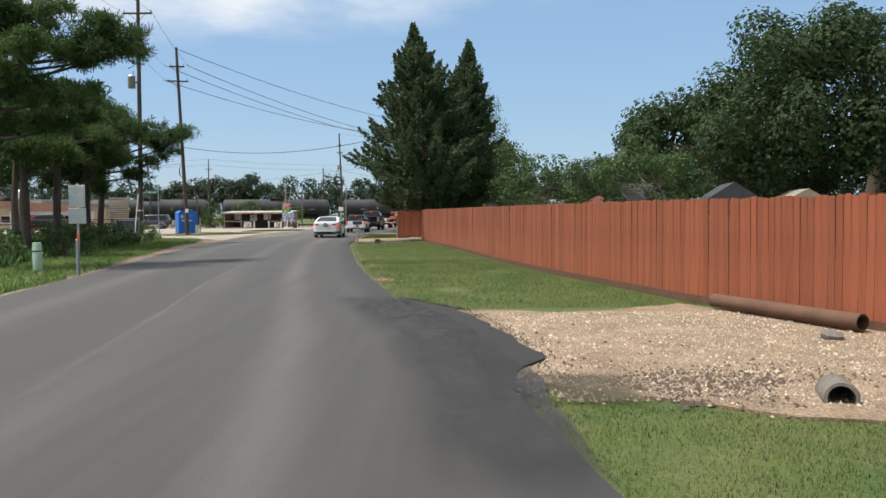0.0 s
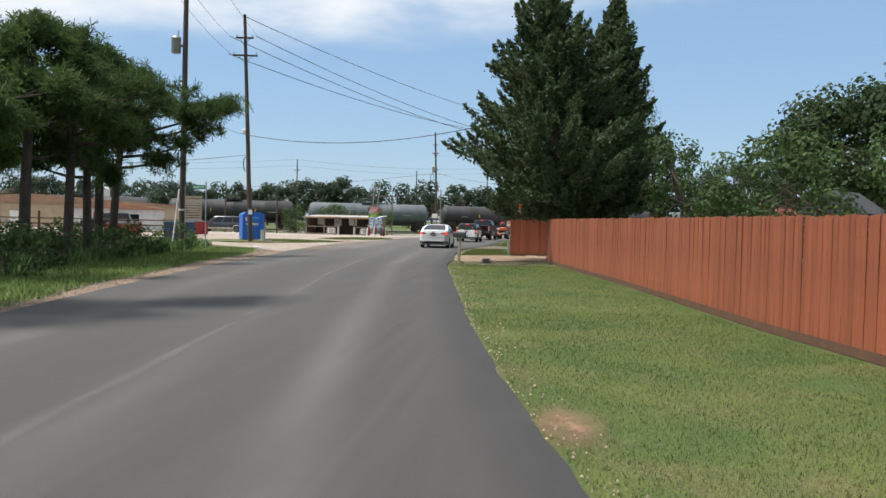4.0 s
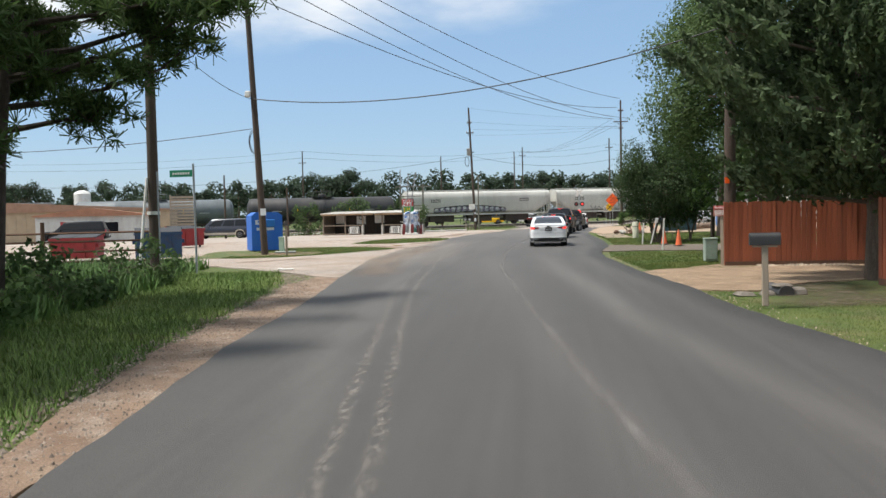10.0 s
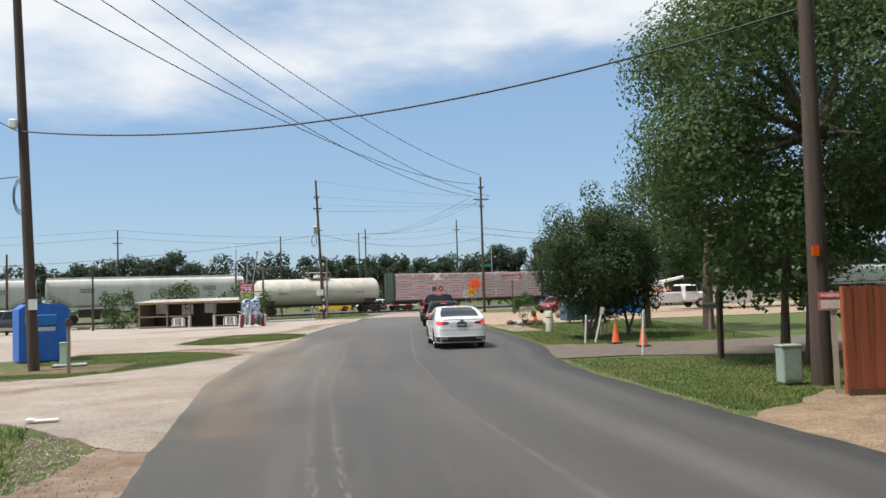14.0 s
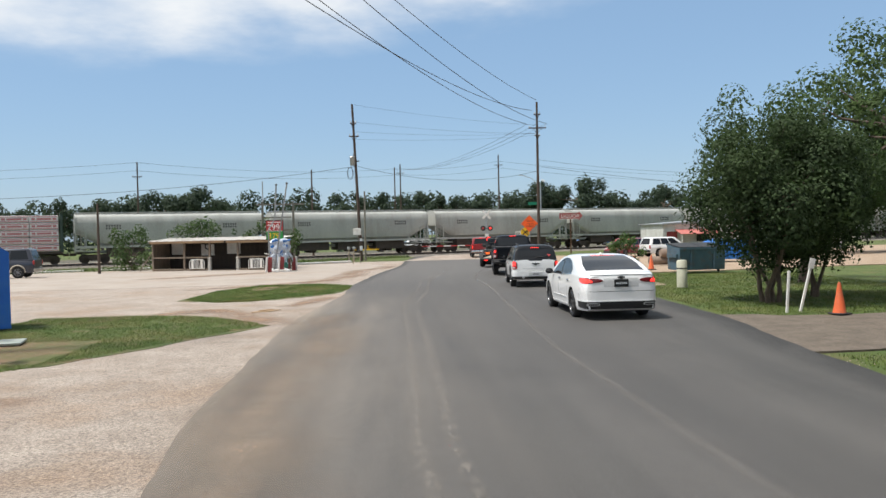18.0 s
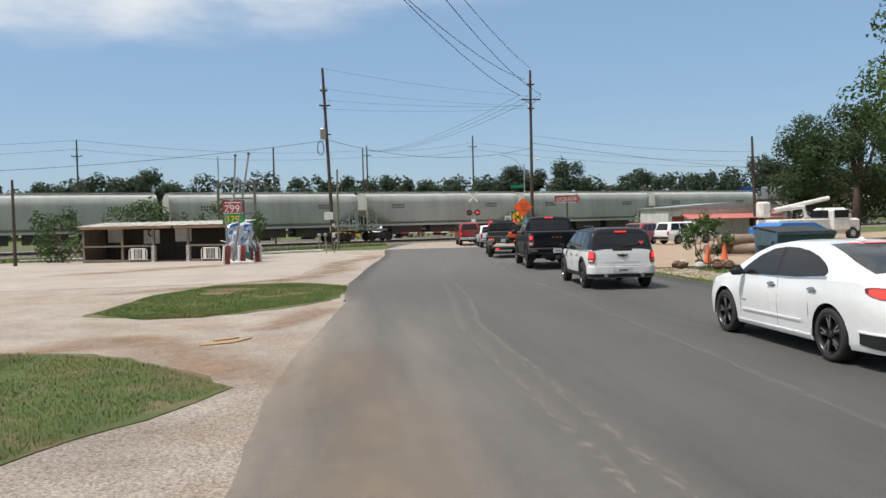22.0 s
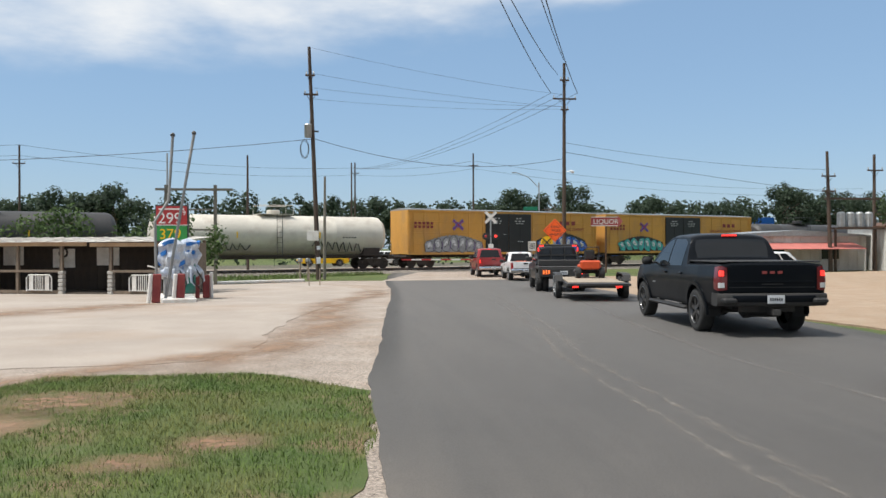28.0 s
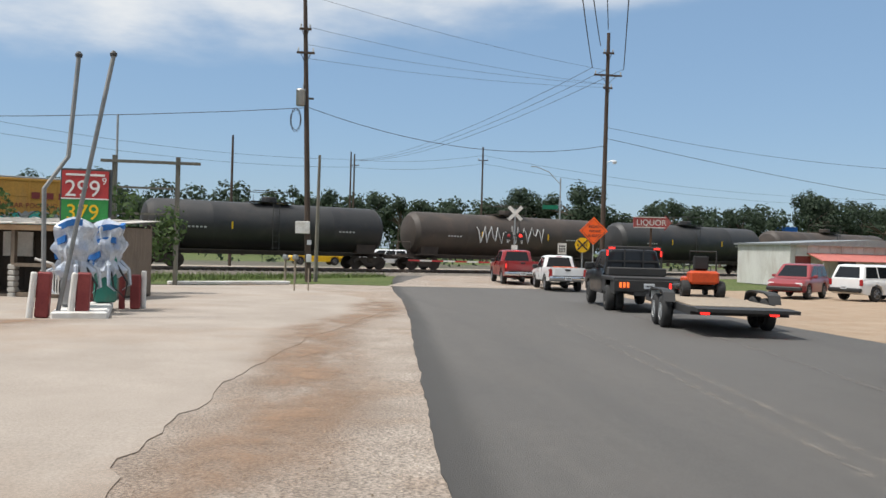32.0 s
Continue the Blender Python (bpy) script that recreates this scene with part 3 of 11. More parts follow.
# ---- ground, road, lot ----
def sheet(name, outline, lift, material, label="", category="", kind="structure", rag=0.0, thick=0.06, seed=1):
    """A flat patch of ground with a ragged rim, laid over the ground's height."""
    pts, n = [], len(outline)
    for i in range(n):
        a, b = Vector(outline[i]), Vector(outline[(i + 1) % n])
        k = max(1, int((b - a).length / max(0.25, rag * 1.5))) if rag else 1
        for j in range(k):
            p = a.lerp(b, j / k)
            if rag:
                p += rag * Vector((noise.noise((p.x * 0.9, p.y * 0.9, seed)) + 0.5 * noise.noise((p.x * 3, p.y * 3, seed)), noise.noise((p.x * 0.9, p.y * 0.9, seed + 9)) + 0.5 * noise.noise((p.x * 3, p.y * 3, seed + 9))))
            pts.append(p)
    bm = bmesh.new()
    vs = [bm.verts.new((p.x, p.y, 0)) for p in pts]
    es = [bm.edges.new((vs[i], vs[(i + 1) % len(vs)])) for i in range(len(vs))]
    bmesh.ops.triangle_fill(bm, use_beauty=True, edges=es)
    lo, hi = min(p.y for p in pts), max(p.y for p in pts)
    if hi > 92:
        y = max(92, lo + 1)
        while y < min(hi, 126):
            bmesh.ops.bisect_plane(bm, geom=bm.verts[:] + bm.edges[:] + bm.faces[:], plane_co=(0, y, 0), plane_no=(0, 1, 0))
            y += 4
    bmesh.ops.recalc_face_normals(bm, faces=bm.faces)
    if sum(f.normal.z for f in bm.faces) < 0:
        bmesh.ops.reverse_faces(bm, faces=bm.faces)
    top = bm.faces[:]
    rim = [e for e in bm.edges if e.is_boundary]
    low = bmesh.ops.extrude_edge_only(bm, edges=rim)["geom"]
    for v in bm.verts:
        v.co.z = gz(v.co.x, v.co.y) + lift
    for v in low:
        if isinstance(v, bmesh.types.BMVert):
            v.co.z -= thick
    me = bpy.data.meshes.new(name)
    bm.to_mesh(me)
    bm.free()
    me.materials.append(material)
    return tagged(new(name, me), label, category, kind=kind)


def ground():
    """One sheet of grass that reaches the horizon."""
    g = Geo()
    ys = [-900, -60, 20, 60, 92, 96, 100, 104, 108, 112, 116, 120, 124, 160, 260, 500, 1200, 3000]
    xs = [-2500, -600, -200, -80, -40, -20, 0, 20, 40, 80, 200, 600, 2500]
    g.add([(x, y, gz(x, y) - 0.05) for y in ys for x in xs], [(j * len(xs) + i, j * len(xs) + i + 1, (j + 1) * len(xs) + i + 1, (j + 1) * len(xs) + i) for j in range(len(ys) - 1) for i in range(len(xs) - 1)])
    tagged(new("ground", g.mesh("ground", grass_ground)), "mown green roadside grass with dry patches", "grass", kind="structure")


ground()
road_ring = [(lerp(RIGHT, y), y) for y in range(-30, 161, 2)] + [(lerp(LEFT, y), y) for y in range(160, -31, -2)]
the_road = sheet("road", road_ring, 0.0, wear(asphalt), "worn dark grey asphalt road with dusty tyre tracks", "road", rag=0.045, thick=0.12)
_uv = the_road.data.uv_layers.new(name="across")
for lp in the_road.data.loops:
    q = the_road.data.vertices[lp.vertex_index].co
    _uv.data[lp.index].uv = ((q.x - lerp(RIGHT, q.y)) / (lerp(LEFT, q.y) - lerp(RIGHT, q.y)), 0.5)
SEAM = [(2, -2.6), (11.6, -3.98), (14.2, -4.39), (21, -5.45), (34, -7.0), (39, -7.72), (47, -8.5), (57, -9.4), (67, -9.55), (75, -9.2), (85, -8.75), (90, -8.75), (96.4, -7.95), (104, -6.6), (118, -5.2)]
def band(name, rows, w, material, label, lift=0.008, seed=1, step_y=1.0, wander=0.06, category="road mark", edges=(1, 1), fade=9.0):
    """A thin uneven strip that follows the road; its film fades out to the sides that edges name."""
    y0, y1 = rows[0][0], rows[-1][0]
    n = int((y1 - y0) / step_y)
    vs, us, fs = [], [], []
    for k in range(n + 1):
        y = y0 + (y1 - y0) * k / n
        x = lerp(rows, y) + wander * noise.noise((y * 0.15, seed, 0))
        a = w * (0.5 + 0.12 * noise.noise((y * 0.8, seed, 5)))
        along = min(1.0, fade * min(k, n - k) / n)
        for q, u in ((-1, 1 - edges[0]), (0, 1), (1, 1 - edges[1])):
            vs.append((x + q * a, y, gz(x, y) + lift))
            us.append((u, along))
    for k in range(n):
        for q in (0, 1):
            fs.append((3 * k + q, 3 * k + q + 1, 3 * k + q + 4, 3 * k + q + 3))
    me = bpy.data.meshes.new(name)
    me.from_pydata(vs, [], fs)
    uv = me.uv_layers.new(name="across")
    for lp in me.loops:
        uv.data[lp.index].uv = us[lp.vertex_index]
    me.materials.append(material)
    tagged(new(name, me), label, category, kind="structure")


# fresh black asphalt at the mouth of the gravel drive
band("road_edge", [(4.5, 0.75), (8.5, 0.5), (11.4, 0.05), (14, -0.6), (16.5, -1.35)], 1.5, tar_film, "fresh black asphalt at the drive mouth", 0.014, 7, 0.5, category="road", edges=(1, 0))
for k, (rows, w) in enumerate((([(72.4, -15.4), (73.5, -15.55), (75, -16.4), (76.2, -17.2), (78, -18.2)], 2.4), ([(74.8, -20.5), (76.6, -18.4), (77.6, -18)], 2.2), ([(88, -16.3), (90, -15.8), (93, -15.1), (98, -14.7), (104, -14.4), (110, -13.4), (117, -12.4)], 2.2), ([(86.5, -21), (89.6, -17.5), (91.5, -16.2)], 1.8), ([(77.6, -15.6), (79.4, -15.0), (81.5, -14.6)], 1.3), ([(97, -26), (102, -22), (106, -20)], 4.0), ([(62, -20), (64.6, -17.6)], 2.4))):
    band("soil_stain", rows, w, soil_film, "reddish soil washed over the lot", 0.004 if k not in (1, 3) else 0.008, 50 + k, 0.4, 0.5, category="soil")
band("sand_drift", [(y, lerp(LEFT, y) + 0.75) for y in (53, 57, 61, 65, 69, 73, 76)], 2.3, sand_film, "pale sand drifted over the road edge", 0.012, 61, 0.5, 0.4, category="sand")
sheet("apron", [(0.95, 7.0), (1.1, 8.4), (1.45, 9.3), (1.36, 10.3), (1.18, 11.4), (0.9, 12.9), (0.6, 14.1), (-0.2, 15.2), (-0.55, 16.2), (-0.35, 15), (-0.02, 13.7), (0.25, 12.3), (0.5, 11), (0.7, 9.5), (0.8, 8)], 0.006, asphalt_new, "fresh black asphalt apron of a gravel drive", "road", rag=0.16, seed=6)
sheet("gravel_drive", [(0.5, 7.2), (1.0, 8.2), (2.2, 7.4), (3.2, 6.6), (5, 6.0), (9, 5.0), (9, 13), (5.4, 13.2), (4.6, 14.8), (3.2, 14.0), (2.0, 13.7), (0.5, 14.2), (0.4, 12)], -0.02, gravel_ground, "gravel drive strewn with pale stones", "drive", rag=0.25, seed=8)
sheet("sandy_drive", [(-5.0, 49.2), (-3.6, 48.9), (-2.2, 50.6), (0.2, 51.5), (3, 53), (3, 57.3), (-1.7, 56.6), (-2.6, 57.3), (-4.2, 55.8), (-5.5, 54.6), (-5.3, 51)], -0.018, gravel_ground, "pale sandy driveway by the fence corner", "drive", rag=0.2, seed=9)
band("dark_soil", [(7.0, 1.75), (7.5, 1.75), (8.0, 1.7), (8.5, 1.6)], 1.5, litter_shade_film, "dark damp soil and chips on the drive", -0.012, 31, 0.3, 0.4, category="soil")
# brown worn ground and the cedar's soft shade, both put into this film
band("bare_lawn", [(45.8, -3.2), (47.2, -2.5), (48.6, -2.3), (50.8, -2.6)], 3.8, litter_shade_film, "worn brownish lawn with the cedar's shade painted in", -0.03, 21, 0.4, 0.2, category="grass")
sheet("side_drive", [(-5.6, 66.3), (-3, 66.4), (0, 65.2), (6, 65.6), (30, 70), (30, 76), (8, 73), (2, 71.5), (-3.5, 71.8), (-5.0, 72.6)], -0.015, crush, "grey gravel side lane across the lawn", "drive", rag=0.2, seed=10)
sheet("sand_lot", [(-3.5, 91.5), (-1, 92.0), (3, 92.2), (7, 93.5), (30, 96), (60, 100), (60, 150), (22, 137), (8, 131), (0.5, 134), (-1.2, 126), (-2.6, 116), (-3.4, 106), (-4.1, 100)], -0.01, dirt, "sandy tan parking lot", "lot", rag=0.2, seed=11)
sheet("lot", [(-13.4, 54.2), (-14.6, 62.8), (-14.8, 73), (-14.05, 82), (-14.0, 88), (-13.5, 93), (-12.8, 102.6), (-12.4, 107), (-11.7, 117), (-11.5, 124), (-11.4, 128), (-15, 128.4), (-20, 125), (-28, 123.5), (-40, 119), (-90, 99), (-90, 62), (-40, 62), (-26, 60.5), (-20, 60.5), (-17, 57.5), (-14.2, 54.2)], -0.012, lot_mat, "pale worn concrete and gravel lot with rusty stains", "lot", rag=0.15, seed=12)
sheet("lot_slab", [(-40, 88.2), (-24, 89.6), (-19.5, 89.9), (-17.0, 90.1), (-16.4, 90.4), (-15.75, 91.3), (-15.7, 93.2), (-15.7, 95), (-15.3, 98.9), (-14.65, 102.7), (-13.6, 107), (-12.7, 111), (-13.2, 118), (-16, 125.5), (-20.2, 124.6), (-28.2, 123.1), (-40, 118.6), (-80, 102)], -0.004, slab_mat, "pale cracked concrete slab of the lot", "lot", rag=0.16, seed=41)
sheet("grass_island", [(-23.5, 66.2), (-20.5, 65.7), (-18.2, 67.2), (-17.4, 68.6), (-16.6, 70.2), (-15.8, 71.6), (-15.3, 72.7), (-15.8, 73.5), (-16.8, 74.9), (-17.7, 75.7), (-19.5, 76.1), (-22, 75.2), (-25, 73)], -0.002, island_soil, "grassy island with bare red soil", "grass", rag=0.25, seed=13)
band("bare_soil", [(66.8, -20.2), (68, -20.3), (69.5, -20.4), (71.6, -20.8)], 5.0, soil_film, "bare red soil round a utility cover", 0.006, 14, 0.35, 0.7, category="soil", fade=4.0)
sheet("grass_island", [(-19.6, 81.1), (-18.1, 80.2), (-16.3, 80.6), (-14.5, 83.0), (-14.1, 85.2), (-14.1, 87.4), (-15.3, 88.9), (-18.1, 89.1), (-19.3, 86)], -0.002, island_soil, "oval grassy island in the lot", "grass", rag=0.2, seed=15)
band("bare_soil", [(85.2, -17.6), (86.0, -17.5), (87.0, -17.6)], 1.3, soil_film, "small bare soil patch in the grass", 0.006, 19, 0.2, 0.3, category="soil", fade=3.0)
sheet("rail_verge", [(-90, 99), (-40, 119.3), (-28, 123.8), (-20, 125.3), (-15, 128.8), (-11.3, 128.2), (-10.4, 139.5), (-40, 127.2), (-90, 106.7)], -0.004, grass_ground, "weedy grass strip beside the railway", "grass", rag=0.2, seed=16)
sheet("left_shoulder", [(lerp(LEFT, y) + 0.02, y) for y in (10, 20, 26, 32, 36, 42, 48, 53, 54.6)] + [(-14.6, 54.9), (-14.7, 52), (-14.1, 48), (-13.4, 42), (-12.2, 36), (-11.6, 32), (-10.2, 26), (-9.2, 20), (-8.2, 10)], -0.02, shoulder_soil, "reddish dirt shoulder with loose stones", "shoulder", rag=0.15, seed=17)
sheet("crossing_apron", [(-11.6, 127.6), (-0.6, 128), (5, 150), (-6, 152)], 0.008, lot_mat, "worn pale paving at the level crossing", "road", rag=0.15, seed=18)

# ---- vehicles ----
def wheel(parent, x, y, r, w, rim_mat, spokes=5, hub=0.62, side=1):
    """A tyre with rim, spokes and hub; the axle runs along x."""
    t = Geo().lathe([(r * hub, -w / 2), (r * 0.9, -w / 2), (r * 0.985, -w * 0.36), (r, -w * 0.2), (r, w * 0.2), (r * 0.985, w * 0.36), (r * 0.9, w / 2), (r * hub, w / 2), (r * hub * 0.95, w * 0.3), (r * hub * 0.95, -w * 0.3), (r * hub, -w / 2)], 26, axis="x", caps=False)
    wh = part("wheel", t, rubber, parent, "black rubber tyre", smooth=0.9, m=pose(x, y, r))
    flip = 0 if side > 0 else 180
    g = Geo().lathe([(r * hub, 0.0), (r * hub * 1.0, 0.02), (r * hub * 0.93, 0.02), (r * hub * 0.88, -0.05), (r * hub, 0.0)], 24, axis="x", m=pose(side * w * 0.44, 0, 0, 0, 0, flip), caps=False)
    for k in range(spokes):
        for d in (-7, 7):
            g.box((0, 0, r * hub * 0.5), (0.035, r * 0.07, r * hub * 0.95), m=pose(side * w * 0.4, 0, 0, 360 * k / spokes + 8 + d, 0, 0), bev=0.01)
    g.lathe([(r * 0.17, -0.02), (r * 0.15, 0.03), (0.01, 0.035)], 10, axis="x", m=pose(side * w * 0.4, 0, 0, 0, 0, flip))
    part("rim", g, rim_mat, wh, smooth=0.6)
    part("brake_disc", Geo().lathe([(r * hub * 0.93, -0.01), (r * hub * 0.93, 0.01)], 20, axis="x", m=pose(side * w * 0.12, 0, 0)), black_plastic, wh)
    return wh


def curved_bar(w, y, z0, z1, bow=0.1, depth=0.25, r=0.05, wrap=0.0):
    """A bumper drawn across the car, bowed to the rear, its ends running forward."""
    rings = []
    for k in range(17):
        u = -1 + k / 8
        x = w / 2 * u
        yy = y + bow * abs(u) ** 3 + wrap * max(0, abs(u) - 0.9) * 10
        rings.append([(x, yy + depth, z0), (x, yy + r, z0), (x, yy + r * 0.3, z0 + r * 0.3), (x, yy, z0 + r), (x, yy, z1 - r), (x, yy + r * 0.3, z1 - r * 0.3), (x, yy + r, z1), (x, yy + depth, z1)])
    return Geo().loft(rings)


def body_shell(prof, arches, W, ya, yb, zb, waist=0.62, bed=None, crown=0.03, nose=0.12, tail=0.08, tuck=0.03):
    """Lower body of a car: prof rows (y, top); arches rows (y, radius, axle height); bed (y0, y1, depth)."""
    ys = {ya, yb}
    n = 26
    for i in range(n + 1):
        ys.add(round(ya + (yb - ya) * i / n, 4))
    for yw, R, h in arches:
        for k in range(13):
            ys.add(round(yw - R * math.cos(math.pi * k / 12), 4))
    if bed:
        ys |= {bed[0], bed[0] - 0.004, bed[1], bed[1] + 0.004}
    rings = []
    for y in sorted(ys):
        top = lerp(prof, y)
        e = min(1, (y - ya) / 0.35, (yb - y) / 0.5)
        e = max(0.0, e)
        hw = W / 2 * (1 - (nose if y > 0 else tail) * (1 - e) ** 2)
        z0 = zb + (0.12 if y > 0 else 0.1) * (1 - e) ** 2
        za = z0
        for yw, R, h in arches:
            if abs(y - yw) < R:
                za = max(za, h + math.sqrt(R * R - (y - yw) ** 2))
        zmid = max(za + 0.01, z0 + (top - z0) * waist)
        inb = bed and bed[0] <= y <= bed[1]
        zin = top - bed[2] if inb else top + crown
        half = [(0.02, z0), (hw - 0.32, z0), (hw - 0.32, za), (hw - 0.05, za), (hw - 0.015 - tuck * 0.3, za + 0.02), (hw, zmid), (hw - 0.012, zmid + (top - zmid) * 0.6), (hw - 0.06 - tuck, max(top, zmid + 0.01)), (hw - 0.12 - tuck, max(top, zmid + 0.011) + (0 if inb else crown * 0.5)), (hw - 0.13 - tuck, zin), (0.02, zin)]
        rings.append([(x, y, z) for x, z in half] + [(-x, y, z) for x, z in reversed(half)])
    return Geo().loft(rings)


def cabin(yb0, yb1, yt0, yt1, zb, zt, wb, wt, r=0.12):
    """Upper body: a rounded frustum, and the function that finds places on its sides, back and front."""
    rings = []
    for k, (f, inset) in enumerate([(0, 0), (0.25, 0), (0.5, 0), (0.75, 0), (0.9, 0.0), (0.97, r * 0.3), (1.0, r)]):
        y0, y1 = yb0 + (yt0 - yb0) * f + inset, yb1 + (yt1 - yb1) * f - inset
        w = (wb + (wt - wb) * f) / 2 - inset
        z = zb + (zt - zb) * f
        c = r * 0.9
        rings.append([(w, y0 + c, z), (w, y1 - c, z), (w - c * 0.3, y1 - c * 0.3, z), (w - c, y1, z), (-w + c, y1, z), (-w + c * 0.3, y1 - c * 0.3, z), (-w, y1 - c, z), (-w, y0 + c, z), (-w + c * 0.3, y0 + c * 0.3, z), (-w + c, y0, z), (w - c, y0, z), (w - c * 0.3, y0 + c * 0.3, z)])
    top = []
    y0, y1, w = yt0 + r * 2.2, yt1 - r * 2.2, wt / 2 - r * 2.2
    c = r * 0.5
    top = [(w, y0 + c, zt + 0.02), (w, y1 - c, zt + 0.02), (w - c * 0.3, y1 - c * 0.3, zt + 0.02), (w - c, y1, zt + 0.02), (-w + c, y1, zt + 0.02), (-w + c * 0.3, y1 - c * 0.3, zt + 0.02), (-w, y1 - c, zt + 0.02), (-w, y0 + c, zt + 0.02), (-w + c * 0.3, y0 + c * 0.3, zt + 0.02), (-w + c, y0, zt + 0.02), (w - c, y0, zt + 0.02), (w - c * 0.3, y0 + c * 0.3, zt + 0.02)]
    rings.append(top)
    g = Geo().loft(rings)
    def at(side, u, v, out=0.006):
        z = zb + (zt - zb) * v
        if side in (1, -1):
            y = yb0 + (yt0 - yb0) * v + ((yb1 - yb0) + ((yt1 - yt0) - (yb1 - yb0)) * v) * u
            return (side * ((wb + (wt - wb) * v) / 2 + out), y, z)
        w = wb + (wt - wb) * v
        y = (yb0 + (yt0 - yb0) * v - out) if side == "back" else (yb1 + (yt1 - yb1) * v + out)
        return ((u - 0.5) * w, y, z)
    return g, at


def window(at, side, corners, parent, material=None, name="window"):
    g = Geo()
    a = [at(side, u, v, 0.007) for u, v in corners]
    b = [at(side, u, v, -0.03) for u, v in corners]
    n = len(a)
    g.add(a + b, [tuple(range(n)), tuple(range(2 * n - 1, n - 1, -1))] + [(k, n + k, n + (k + 1) % n, (k + 1) % n) for k in range(n)])
    part(name, g, material or glass, parent, "dark tinted glass")


def bars(x0, x1, z0, z1, n, depth, rows=1):
    """Plain bars that stand for writing, in the plane y = depth."""
    g = Geo()
    for r in range(rows):
        h = (z1 - z0) / rows
        for k in range(n):
            w = (x1 - x0) / n
            g.box((x0 + w * (k + 0.5), depth, z0 + h * (r + 0.5)), (w * 0.62, 0.006, h * 0.7))
    return g


def plate(car, x, y, z, tilt=0):
    p = part("plate", Geo().box((0, 0, 0), (0.31, 0.012, 0.155), bev=0.01), plate_mat, car, "white number plate with dark bars", m=pose(x, y, z, tilt))
    part("plate_marks", bars(-0.12, 0.12, -0.035, 0.035, 6, -0.009), black_paint, p)


def mirror(car, x, y, z, material, s=1.0):
    sx = 1 if x > 0 else -1
    g = Geo().box((sx * 0.1 * s, 0, 0), (0.2 * s, 0.12 * s, 0.15 * s), bev=0.04).box((-sx * 0.02, 0.02, -0.05), (0.12, 0.05, 0.04))
    part("mirror", g, material, car, m=pose(x, y, z))


def ease(rows, t, w=0.06):
    """lerp, rounded off over a short window."""
    return sum(lerp(rows, t + w * d) for d in (-1, -0.5, 0, 0.5, 1)) / 5


